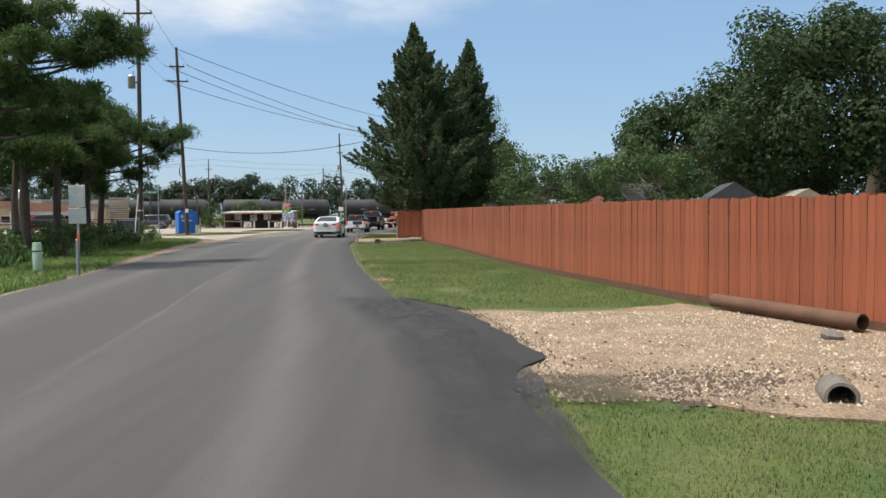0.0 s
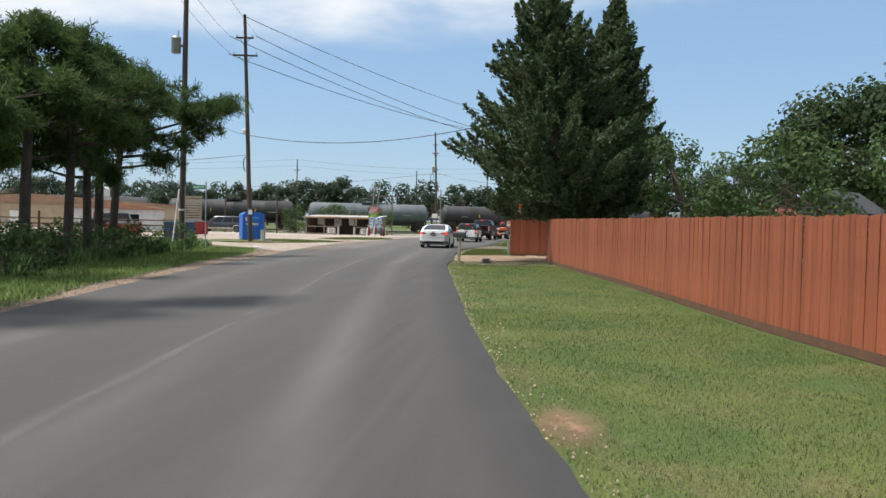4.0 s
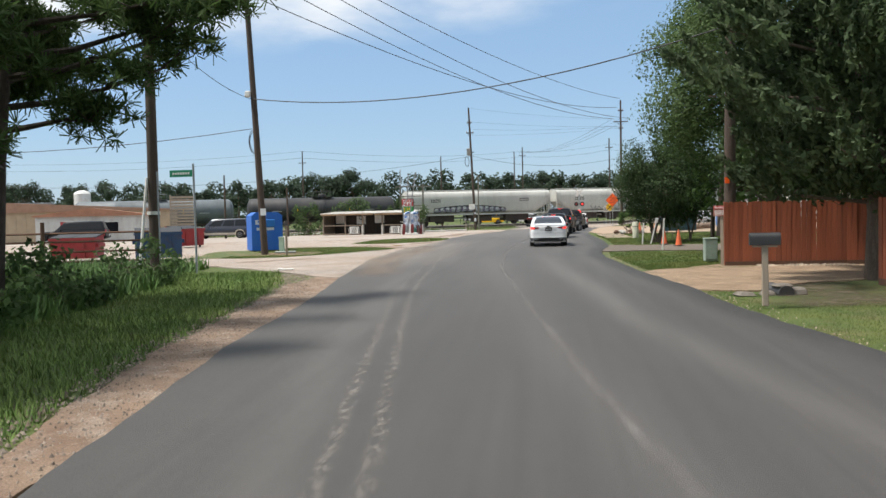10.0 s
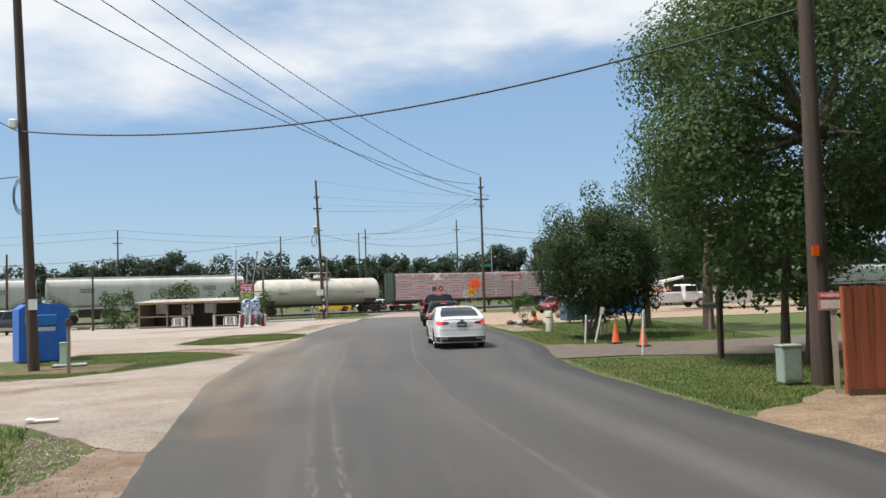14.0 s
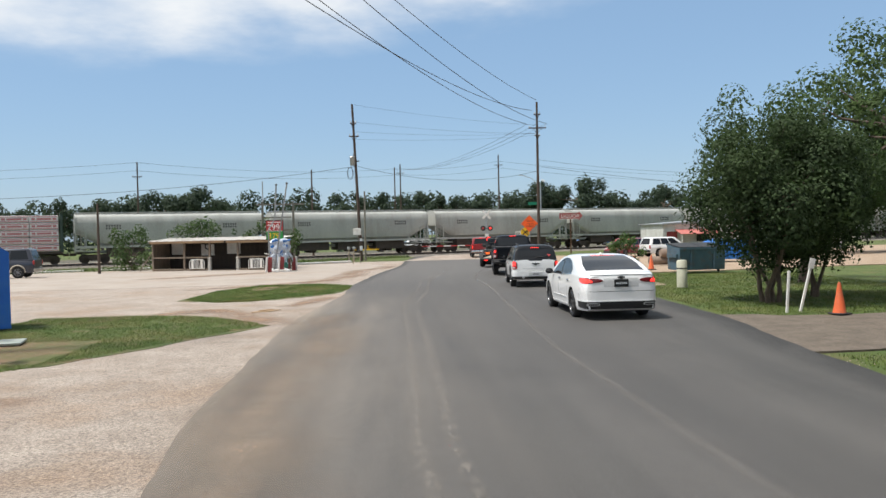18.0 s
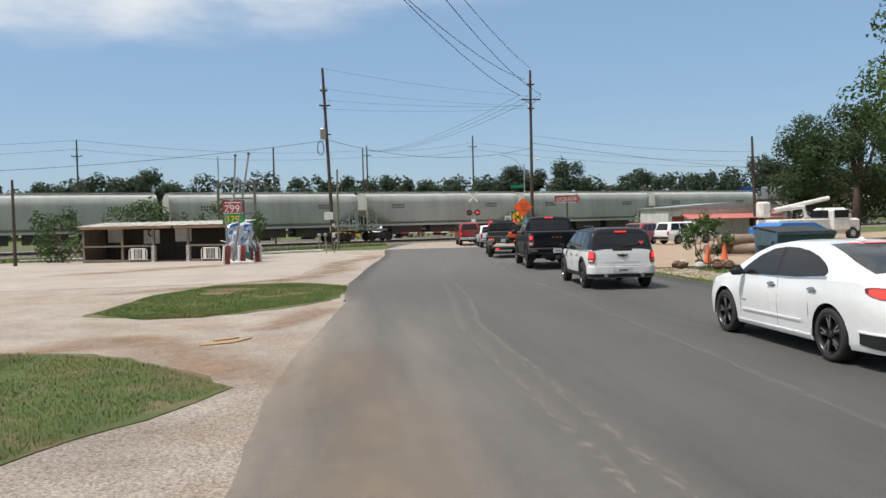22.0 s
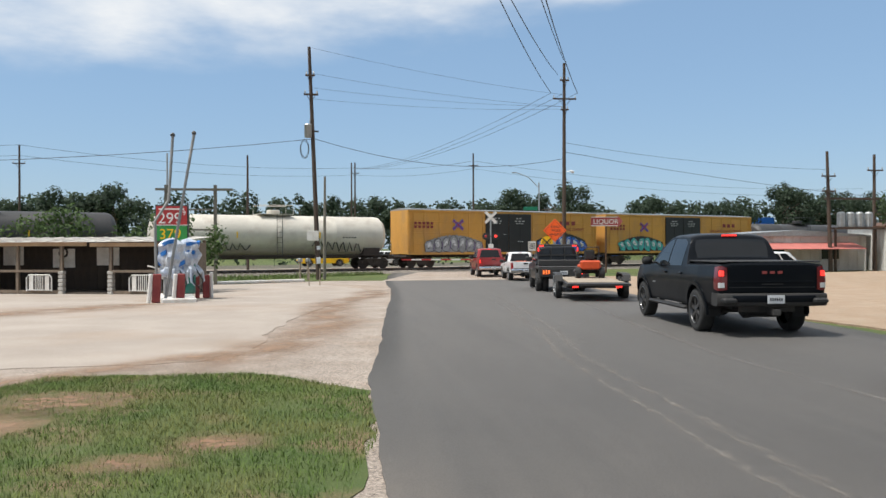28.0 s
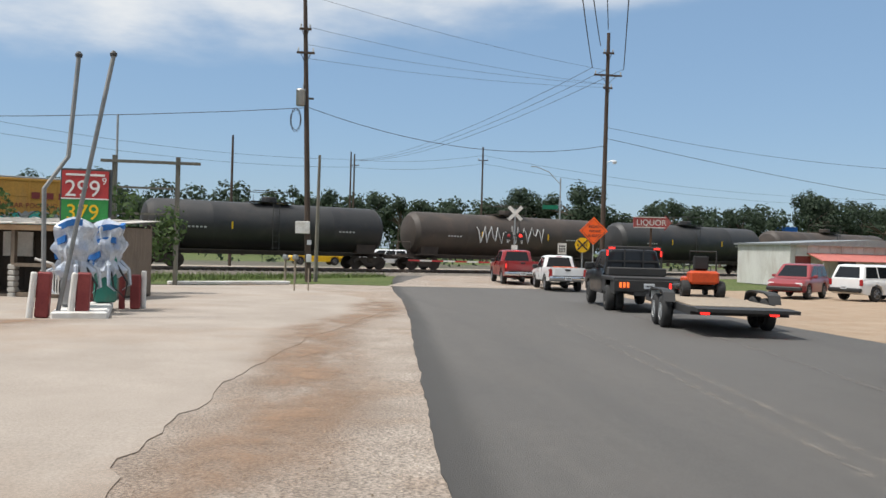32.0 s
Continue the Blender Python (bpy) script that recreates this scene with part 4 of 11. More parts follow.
class Hull:
    """The outer skin of a car, drawn as cross-sections along it: top, belt and sill heights and half widths by place."""
    def __init__(self, top, belt, sill, plan, tumble=0.36, ends=(0.02, 0.02)):
        self.top, self.belt, self.sill, self.plan, self.tumble = top, belt, sill, plan, tumble
        self.y0, self.y1 = top[0][0], top[-1][0]
        self.memo = {}

    def half(self, y):
        """One half of the section at y, from the bottom's middle up over the side to the top's middle."""
        key = round(y, 4)
        if key in self.memo:
            return self.memo[key]
        w = 0.05 if self.y0 + 0.12 < y < self.y1 - 0.12 else 0.0
        zt, z0, hw = ease(self.top, y, w), ease(self.sill, y, w), ease(self.plan, y, w)
        z0 = min(z0, zt - 0.14)
        b = min(ease(self.belt, y, w), zt - 0.1)
        b = max(b, z0 + 0.03)
        pts = [(0.0, z0), (hw * 0.5, z0), (hw * 0.86, z0), (hw * 0.94, z0 + 0.015)]
        prof = [(0, 0.955), (0.12, 0.97), (0.3, 0.985), (0.55, 1.0), (0.72, 0.998), (0.8, 0.988), (0.92, 0.972), (1, 0.955)]
        for k in range(1, 17):
            u = k / 16
            pts.append((hw * ease(prof, u, 0.06), z0 + 0.02 + (b - z0 - 0.02) * u))
        xb = pts[-1][0]
        z8 = zt - max(0.075, 0.17 * (zt - b))
        for k in range(1, 8):
            z = b + (z8 - b) * k / 7
            pts.append((xb - self.tumble * (z - b) * (0.75 + 0.5 * (z - b)), z))
        xe = pts[-1][0]
        for k in range(1, 10):
            a = math.pi / 2 * k / 9
            pts.append((xe * max(0.0, math.cos(a)) ** 0.6, z8 + (zt - z8) * math.sin(a) ** 0.75))
        self.memo[key] = pts
        return pts

    def x_at(self, y, z):
        """Half width of the side at a height."""
        h = self.half(y)[3:]
        for (xa, za), (xb, zb) in zip(h, h[1:]):
            if za <= z <= zb and zb > za:
                return xa + (xb - xa) * (z - za) / (zb - za)
        return 0.0 if z > h[-1][1] else h[0][0]

    def z_at(self, x, y):
        """Height of the upper skin over a place."""
        h = self.half(y)[20:]
        x = abs(x)
        if x < 1e-4:
            return h[-1][1]
        for (xa, za), (xb, zb) in zip(h, h[1:]):
            if xb <= x <= xa and xa > xb:
                return za + (zb - za) * (xa - x) / (xa - xb)
        return h[0][1]

    def shells(self, arches, split=None):
        """The skin as two sets of faces: below and above the belt. Wheel arches (y, z, radius) are cut out."""
        ys = {self.y0, self.y1}
        n = 108
        for k in range(n + 1):
            ys.add(round(self.y0 + (self.y1 - self.y0) * k / n, 4))
        for e in (0.006, 0.014, 0.026):
            ys |= {round(self.y0 + e, 4), round(self.y1 - e, 4)}
        ys |= {round(y, 4) for y, z in self.top}
        ys = sorted(ys)
        low, high = Geo(), Geo()
        rings, dead = [], set()
        for i, y in enumerate(ys):
            h = self.half(y)
            row = []
            for s in (1, -1):
                for j, (x, z) in enumerate(h if s > 0 else list(reversed(h))):
                    jj = j if s > 0 else len(h) - 1 - j
                    yy = y
                    if 2 < jj < 22:
                        for yw, zw, R in arches:
                            d = math.hypot(yy - yw, z - zw)
                            if d < R:
                                if d > R - 0.075 and z > zw - 0.12:
                                    yy, z = yw + (yy - yw) * R / d, zw + (z - zw) * R / d
                                elif z > zw - 0.3:
                                    dead.add((i, len(row)))
                    row.append((s * x, yy, z))
            rings.append(row)
        m = len(rings[0])
        flat = [p for r in rings for p in r]
        nh = m // 2
        fl, fh = [], []
        for i in range(len(ys) - 1):
            for k in range(m):
                q = [(i, k), (i, (k + 1) % m), (i + 1, (k + 1) % m), (i + 1, k)]
                if any(c in dead for c in q):
                    continue
                j = min(k, m - 2 - k) if k < m - 1 else 0
                up = j >= 19 and min(flat[a * m + c][2] for a, c in q) > lerp(self.belt, ys[i]) - 0.03 and (split is None or split(ys[i]))
                (fh if up else fl).append(tuple(a * m + c for a, c in q))
        caps = [tuple(range(m - 1, -1, -1)), tuple((len(ys) - 1) * m + c for c in range(m))]
        for g, f in ((low, fl + caps), (high, fh)):
            used = sorted({c for q in f for c in q})
            where = {c: k for k, c in enumerate(used)}
            g.add([flat[c] for c in used], [tuple(where[c] for c in q) for q in f])
        return low, high

    def side(self, s, rows, out=0.005, inner=-0.02):
        """A pane or strip on the side: rows of (y, low, high)."""
        rings, k = [], 5
        y0, y1 = rows[0][0], rows[-1][0]
        n = max(2, int(abs(y1 - y0) / 0.04))
        lo, hi = [(r[0], r[1]) for r in rows], [(r[0], r[2]) for r in rows]
        if y1 < y0:
            lo, hi, y0, y1 = lo[::-1], hi[::-1], y1, y0
        for i in range(n + 1):
            y = y0 + (y1 - y0) * i / n
            a, b = lerp(lo, y), lerp(hi, y)
            zs = [a + (b - a) * j / k for j in range(k + 1)]
            rings.append([(s * (self.x_at(y, z) + out), y, z) for z in zs] + [(s * (self.x_at(y, z) + inner), y, z) for z in (b, a)])
        return Geo().loft(rings)

    def around(self, s, d, z, out=0.0, front=False):
        """The place on the skin a distance d round from the middle of the tail (or nose) at a height."""
        e, w = (self.y1, -1) if front else (self.y0, 1)
        path, px, py = [], 0.0, None
        for k in range(60):
            y = e + w * (0.0 if k == 0 else 0.002 * 1.1 ** min(k, 38) + (0.03 * (k - 38) if k > 38 else 0))
            h = self.half(y)
            if not h[0][1] <= z <= h[-1][1]:
                continue
            x = self.x_at(y, z)
            if py is None:
                path += [(0.0, y)]
            path.append((x, y))
            py = y
        run = 0.0
        for (xa, ya), (xb, yb) in zip(path, path[1:]):
            L = math.hypot(xb - xa, yb - ya)
            if run + L >= d and L > 0:
                f = (d - run) / L
                nx, ny = (yb - ya) / L, -(xb - xa) / L
                if w < 0:
                    nx, ny = -nx, -ny
                return (s * (xa + (xb - xa) * f + out * nx), ya + (yb - ya) * f + out * ny, z)
            run += L
        return (s * path[-1][0], path[-1][1], z)

    def tail(self, s, rows, out=0.008, inner=-0.03, front=False, n=14):
        """A lamp or panel wrapped round the tail: rows of (distance from the middle, low, high)."""
        rings, k = [], 5
        lo, hi = [(r[0], r[1]) for r in rows], [(r[0], r[2]) for r in rows]
        for i in range(n + 1):
            d = rows[0][0] + (rows[-1][0] - rows[0][0]) * i / n
            a, b = lerp(lo, d), lerp(hi, d)
            zs = [a + (b - a) * j / k for j in range(k + 1)]
            rings.append([self.around(s, max(0.0, d), z, out, front) for z in zs] + [self.around(s, max(0.0, d), z, inner, front) for z in (b, a)])
        return Geo().loft(rings)

    def whole_tail(self, d, a, b, out=0.01, inner=-0.03, rise=0.0):
        """A panel across the whole tail, to a distance d each way."""
        rings, k, n = [], 5, 15
        for i in range(-n, n + 1):
            s, q = (1 if i >= 0 else -1), d * abs(i) / n
            up = rise * (abs(i) / n) ** 4
            zs = [a + up + (b - a - up) * j / k for j in range(k + 1)]
            rings.append([self.around(s, q, z, out) for z in zs] + [self.around(s, q, z, inner) for z in (b, a + up)])
        return Geo().loft(rings)

    def screen(self, rows, out=0.005):
        """A windscreen or rear window on the upper skin: rows of (y, half width)."""
        us = [-1 + k / 6 for k in range(13)]
        n, vs = 14, []
        for i in range(n + 1):
            y = rows[0][0] + (rows[-1][0] - rows[0][0]) * i / n
            w = lerp(rows if rows[0][0] < rows[-1][0] else rows[::-1], y)
            vs += [(w * u, y, self.z_at(w * u, y) + out) for u in us]
        m = len(us)
        return Geo().add(vs, [(m * i + k, m * i + k + 1, m * (i + 1) + k + 1, m * (i + 1) + k) for i in range(n) for k in range(m - 1)])

    def arch(self, s, yw, zw, R0, R1, out=0.012, drop=-0.25):
        """A band of trim round a wheel arch."""
        rings = []
        for k in range(21):
            a = drop + (math.pi - 2 * drop) * k / 20
            ring = []
            for R, o in ((R0, out), ((R0 + R1) / 2, out + 0.004), (R1, out), (R1, -0.02), (R0, -0.05)):
                y, z = yw + R * math.cos(a), zw + R * math.sin(a)
                zz = max(z, self.half(y)[3][1])
                ring.append((s * (self.x_at(y, zz) + o), y, z))
            rings.append(ring)
        return Geo().loft(rings)

    def liner(self, s, yw, zw, R):
        """The dark inside of a wheel arch."""
        rings = []
        x = self.x_at(yw, zw + R * 0.9)
        for k in range(15):
            a = -0.2 + (math.pi + 0.4) * k / 14
            rings.append([(s * (x + o), yw + R * math.cos(a), zw + R * math.sin(a)) for o in (-0.02, -0.32)])
        rings2 = Geo().loft(rings, caps=False, closed=False)
        rings2.add([(s * (x - 0.32), yw, zw)] + [r[1] for r in rings], [(0, k + 1, k + 2) for k in range(14)])
        return rings2


def road_wheel(parent, x, y, r, w, side, dark, bright, spokes=5, hub=0.7, fork=9):
    """A tyre on an alloy wheel: dark forked spokes with bright machined faces."""
    prof = [(r * hub, -w / 2 + 0.01), (r * 0.8, -w / 2), (r * 0.93, -w / 2 + 0.008), (r * 0.985, -w * 0.38), (r, -w * 0.25), (r * 0.996, -w * 0.12), (r * 0.985, -w * 0.115), (r * 0.985, -w * 0.085), (r, -w * 0.08), (r, w * 0.08), (r * 0.985, w * 0.085), (r * 0.985, w * 0.115), (r * 0.996, w * 0.12), (r, w * 0.25), (r * 0.985, w * 0.38), (r * 0.93, w / 2 - 0.008), (r * 0.8, w / 2), (r * hub, w / 2 - 0.01)]
    wh = part("wheel", Geo().lathe(prof, 40, axis="x", caps=False), rubber, parent, "black rubber tyre", smooth=0.9, m=pose(x, y, r))
    f = 0 if side > 0 else 180
    q = r * hub
    part("rim", Geo().lathe([(q, 0.03), (q * 0.97, 0.035), (q * 0.93, 0.02), (q * 0.9, -0.06), (q * 0.88, -0.14), (q * 0.2, -0.15)], 32, axis="x", m=pose(side * (w / 2 - 0.035), 0, 0, 0, 0, f), caps=False), dark, wh, smooth=0.8)
    for k in range(spokes):
        for d in (-fork, fork):
            a = 360 * k / spokes + 12
            m = pose(side * (w / 2 - 0.03), 0, 0, 0, 0, f) @ pose(0, 0, 0, a) @ pose(0, 0, q * 0.16) @ pose(0, 0, 0, d)
            part("spoke", Geo().slab([(-0.028, 0), (0.028, 0), (0.019, q * 0.8), (-0.019, q * 0.8)], -0.03, 0.004, axis="x", m=m), dark, wh)
            part("spoke_face", Geo().slab([(-0.013 + 0.012 * (d > 0), q * 0.1), (0.001 + 0.012 * (d > 0), q * 0.1), (0.013 - 0.004 * (d < 0), q * 0.8), (-0.013 + 0.004 * (d > 0), q * 0.8)], 0.004, 0.008, axis="x", m=m), bright, wh)
    part("hub_cap", Geo().lathe([(r * 0.16, -0.05), (r * 0.155, 0.0), (r * 0.1, 0.012), (0.005, 0.014)], 14, axis="x", m=pose(side * (w / 2 - 0.03), 0, 0, 0, 0, f)), dark, wh, smooth=0.5)
    part("brake_disc", Geo().lathe([(q * 0.7, -0.01), (q * 0.7, 0.01)], 20, axis="x", m=pose(side * (w / 2 - 0.15), 0, 0)), dark_steel, wh)
    return wh


rim_black = paint("black_rim", (0.012, 0.012, 0.013), rough=0.35)
rim_bright = mat("machined_rim", (0.55, 0.55, 0.56), (0.45, 0.45, 0.46), 3, 40, 0.25, metal=0.9)
cabin_dark = mat("cabin_trim", (0.014, 0.014, 0.015), (0.02, 0.02, 0.021), 3, 40, 0.7)


def sedan():
    """A white four-door sedan with a sloping tail; its rear is at -y."""
    c = thing("sedan", "white sedan with lit brake lamps and black lower bumper", "car")
    r, ar, af = 0.335, -1.34, 1.49
    H = Hull([(-2.46, 0.74), (-2.452, 0.92), (-2.42, 1.02), (-2.36, 1.075), (-2.2, 1.085), (-1.98, 1.105), (-1.7, 1.185), (-1.3, 1.315), (-0.9, 1.41), (-0.45, 1.458), (0.0, 1.462), (0.35, 1.425), (0.7, 1.32), (1.05, 1.15), (1.32, 1.01), (1.55, 0.955), (1.95, 0.885), (2.25, 0.79), (2.4, 0.67), (2.46, 0.54)],
             [(-2.46, 0.86), (-1.9, 1.0), (-1.0, 0.99), (1.0, 0.935), (1.6, 0.85), (2.46, 0.6)],
             [(-2.46, 0.36), (-2.43, 0.25), (-2.3, 0.2), (-1.8, 0.19), (1.9, 0.19), (2.3, 0.21), (2.46, 0.3)],
             [(-2.46, 0.6), (-2.45, 0.7), (-2.42, 0.775), (-2.34, 0.83), (-2.15, 0.875), (-1.6, 0.92), (-0.6, 0.915), (0.9, 0.91), (1.6, 0.92), (2.0, 0.89), (2.3, 0.76), (2.42, 0.58), (2.46, 0.42)], 0.4)
    low, high = H.shells([(ar, r, 0.385), (af, r, 0.385)])
    part("body", low, car_white, c, "glossy white paint", smooth=0.5)
    cab = part("roof", high, car_white, c, "glossy white roof", smooth=0.5)
    for s in (1, -1):
        part("window", H.side(s, [(1.02, 0.965, 0.972), (0.85, 0.962, 1.085), (0.55, 0.968, 1.24), (0.25, 0.972, 1.335), (-0.03, 0.978, 1.368)]), glass, cab, "dark tinted glass", smooth=0.5)
        part("window", H.side(s, [(-0.11, 0.982, 1.372), (-0.4, 0.988, 1.368), (-0.7, 0.995, 1.335), (-0.95, 1.004, 1.275), (-1.13, 1.02, 1.2), (-1.22, 1.05, 1.14), (-1.25, 1.085, 1.1)]), glass, cab, "dark tinted glass", smooth=0.5)
        part("pillar", H.side(s, [(-0.03, 0.978, 1.37), (-0.11, 0.98, 1.373)], 0.003), black_plastic, cab)
        part("window_trim", H.side(s, [(1.1, 0.945, 0.957), (-0.4, 0.965, 0.98), (-1.26, 1.01, 1.045)], 0.006), chrome, cab, "bright window trim")
        part("mirror", Geo().box((0, 0, 0), (0.2, 0.13, 0.14), bev=0.05).box((-s * 0.12, 0.01, -0.04), (0.14, 0.05, 0.04), bev=0.01), black_plastic, c, "black door mirror", m=pose(s * 1.0, 0.9, 1.0), smooth=0.5)
        for y, a, b in ((0.98, 0.36, 0.93), (-0.1, 0.3, 0.97)):
            part("door_seam", H.side(s, [(y, a, b), (y - 0.007, a, b)], 0.0015, -0.005), dark_steel, c)
        part("door_seam", H.side(s, [(-0.88, 0.5, 0.66), (-0.93, 0.66, 0.8), (-0.94, 0.66, 0.81), (-1.08, 0.78, 0.98)][:1] + [(-0.89, 0.5, 0.7)], 0.0015, -0.005), dark_steel, c)
        part("side_trim", H.side(s, [(0.9, 0.415, 0.44), (-0.72, 0.425, 0.45)], 0.012), car_white, c, "white rub strip", smooth=0.5)
        part("sill", H.side(s, [(1.05, 0.215, 0.27), (-0.9, 0.225, 0.28)], 0.012), car_white, c, smooth=0.5)
        part("model_bars", H.side(s, [(0.92, 0.56, 0.58), (0.78, 0.56, 0.58)], 0.003), steel, c)
        for y in (0.05, -0.98):
            part("door_handle", Geo().box((0, 0, 0), (0.035, 0.2, 0.03), bev=0.012).box((-s * 0.006, 0, 0), (0.016, 0.12, 0.055), bev=0.006), chrome, c, "bright door handle", m=pose(s * (H.x_at(y, 0.86) + 0.016), y, 0.86))
        part("tail_lamp", H.tail(s, [(0.42, 0.895, 0.915), (0.5, 0.865, 0.95), (0.7, 0.845, 0.965), (0.95, 0.84, 0.97), (1.1, 0.87, 0.965), (1.17, 0.905, 0.945)]), lens_dark, c, "red wraparound tail lamp", smooth=0.6)
        part("brake_lamp", H.tail(s, [(0.66, 0.865, 0.905), (0.78, 0.855, 0.945), (0.95, 0.85, 0.955), (1.1, 0.885, 0.94)], 0.013, 0.0), lamp_red, c, "lit red brake lamp", smooth=0.6)
        part("exhaust", H.tail(s, [(0.5, 0.345, 0.385), (0.56, 0.335, 0.4), (0.72, 0.335, 0.4), (0.78, 0.345, 0.385)], 0.03), steel, c, "dull steel tail pipe")
        # black patch painted for the darkness of the pipe's hollow; the pipe is solid
        part("exhaust_mouth", H.tail(s, [(0.53, 0.352, 0.38), (0.75, 0.352, 0.38)], 0.034, 0.0), black_paint, c)
        part("headlamp", H.tail(s, [(0.5, 0.62, 0.66), (0.8, 0.64, 0.74), (1.1, 0.7, 0.76)], 0.006, front=True), lens_clear, c, "clear head lamp", smooth=0.6)
        for y in (ar, af):
            part("arch_liner", H.liner(s, y, r, 0.39), cabin_dark, c)
            road_wheel(c, s * 0.795, y, r, 0.225, s, rim_black, rim_bright, 5, 0.72, 11)
    part("rear_window", H.screen([(-1.93, 0.68), (-1.5, 0.66), (-0.78, 0.53)]), glass, cab, "dark tinted glass", smooth=0.8)
    part("windscreen", H.screen([(0.45, 0.56), (1.28, 0.72)]), glass, cab, "dark tinted glass", smooth=0.8)
    part("high_brake_lamp", H.screen([(-0.81, 0.3), (-0.77, 0.3)], 0.01), lamp_red, c, "lit red high brake lamp")
    part("rear_bumper", H.whole_tail(1.28, 0.255, 0.43, 0.006, -0.05, 0.04), black_plastic, c, "black lower bumper", smooth=0.6)
    part("bumper_edge", H.whole_tail(1.3, 0.43, 0.447, 0.016), car_white, c, smooth=0.6)
    part("boot_seam", H.whole_tail(0.8, 0.655, 0.664, 0.001, -0.006, -0.0), dark_steel, c)
    part("boot_lip", H.whole_tail(0.72, 1.035, 1.06, 0.03), car_white, c, "white boot lip", smooth=0.6)
    # greyer white paints the recess's shade onto a nearly flush panel
    part("plate_recess", H.whole_tail(0.4, 0.755, 0.955, 0.002), mat("shaded_white", (0.62, 0.62, 0.61), None, 1, 30, 0.35), c, smooth=0.6)
    part("badge", Geo().box((0, 0, 0), (0.17, 0.02, 0.035), bev=0.008).box((0, 0, 0), (0.07, 0.022, 0.06), bev=0.008), black_plastic, c, "small dark badge", m=pose(0, H.y0 - 0.0, 0.975))
    for s in (1, -1):
        part("model_bars", H.tail(s, [(0.5, 0.985, 0.998), (0.72, 0.985, 0.998)], 0.004, 0.0), steel, c)
    p = part("plate", Geo().box((0, 0, 0), (0.33, 0.014, 0.17), bev=0.012), black_plastic, c, "black number plate with pale bars", m=pose(0, H.y0 - 0.012, 0.845))
    part("plate_marks", bars(-0.13, 0.13, -0.035, 0.03, 6, -0.009), plate_mat, p)
    part("antenna", Geo().box((0, 0, 0), (0.06, 0.18, 0.06), bev=0.02, taper=0.5), car_white, c, m=pose(0, -0.62, 1.47))
    part("underbody", Geo().box((0, 0, 0.26), (1.4, 4.3, 0.1)), cabin_dark, c)
    return c


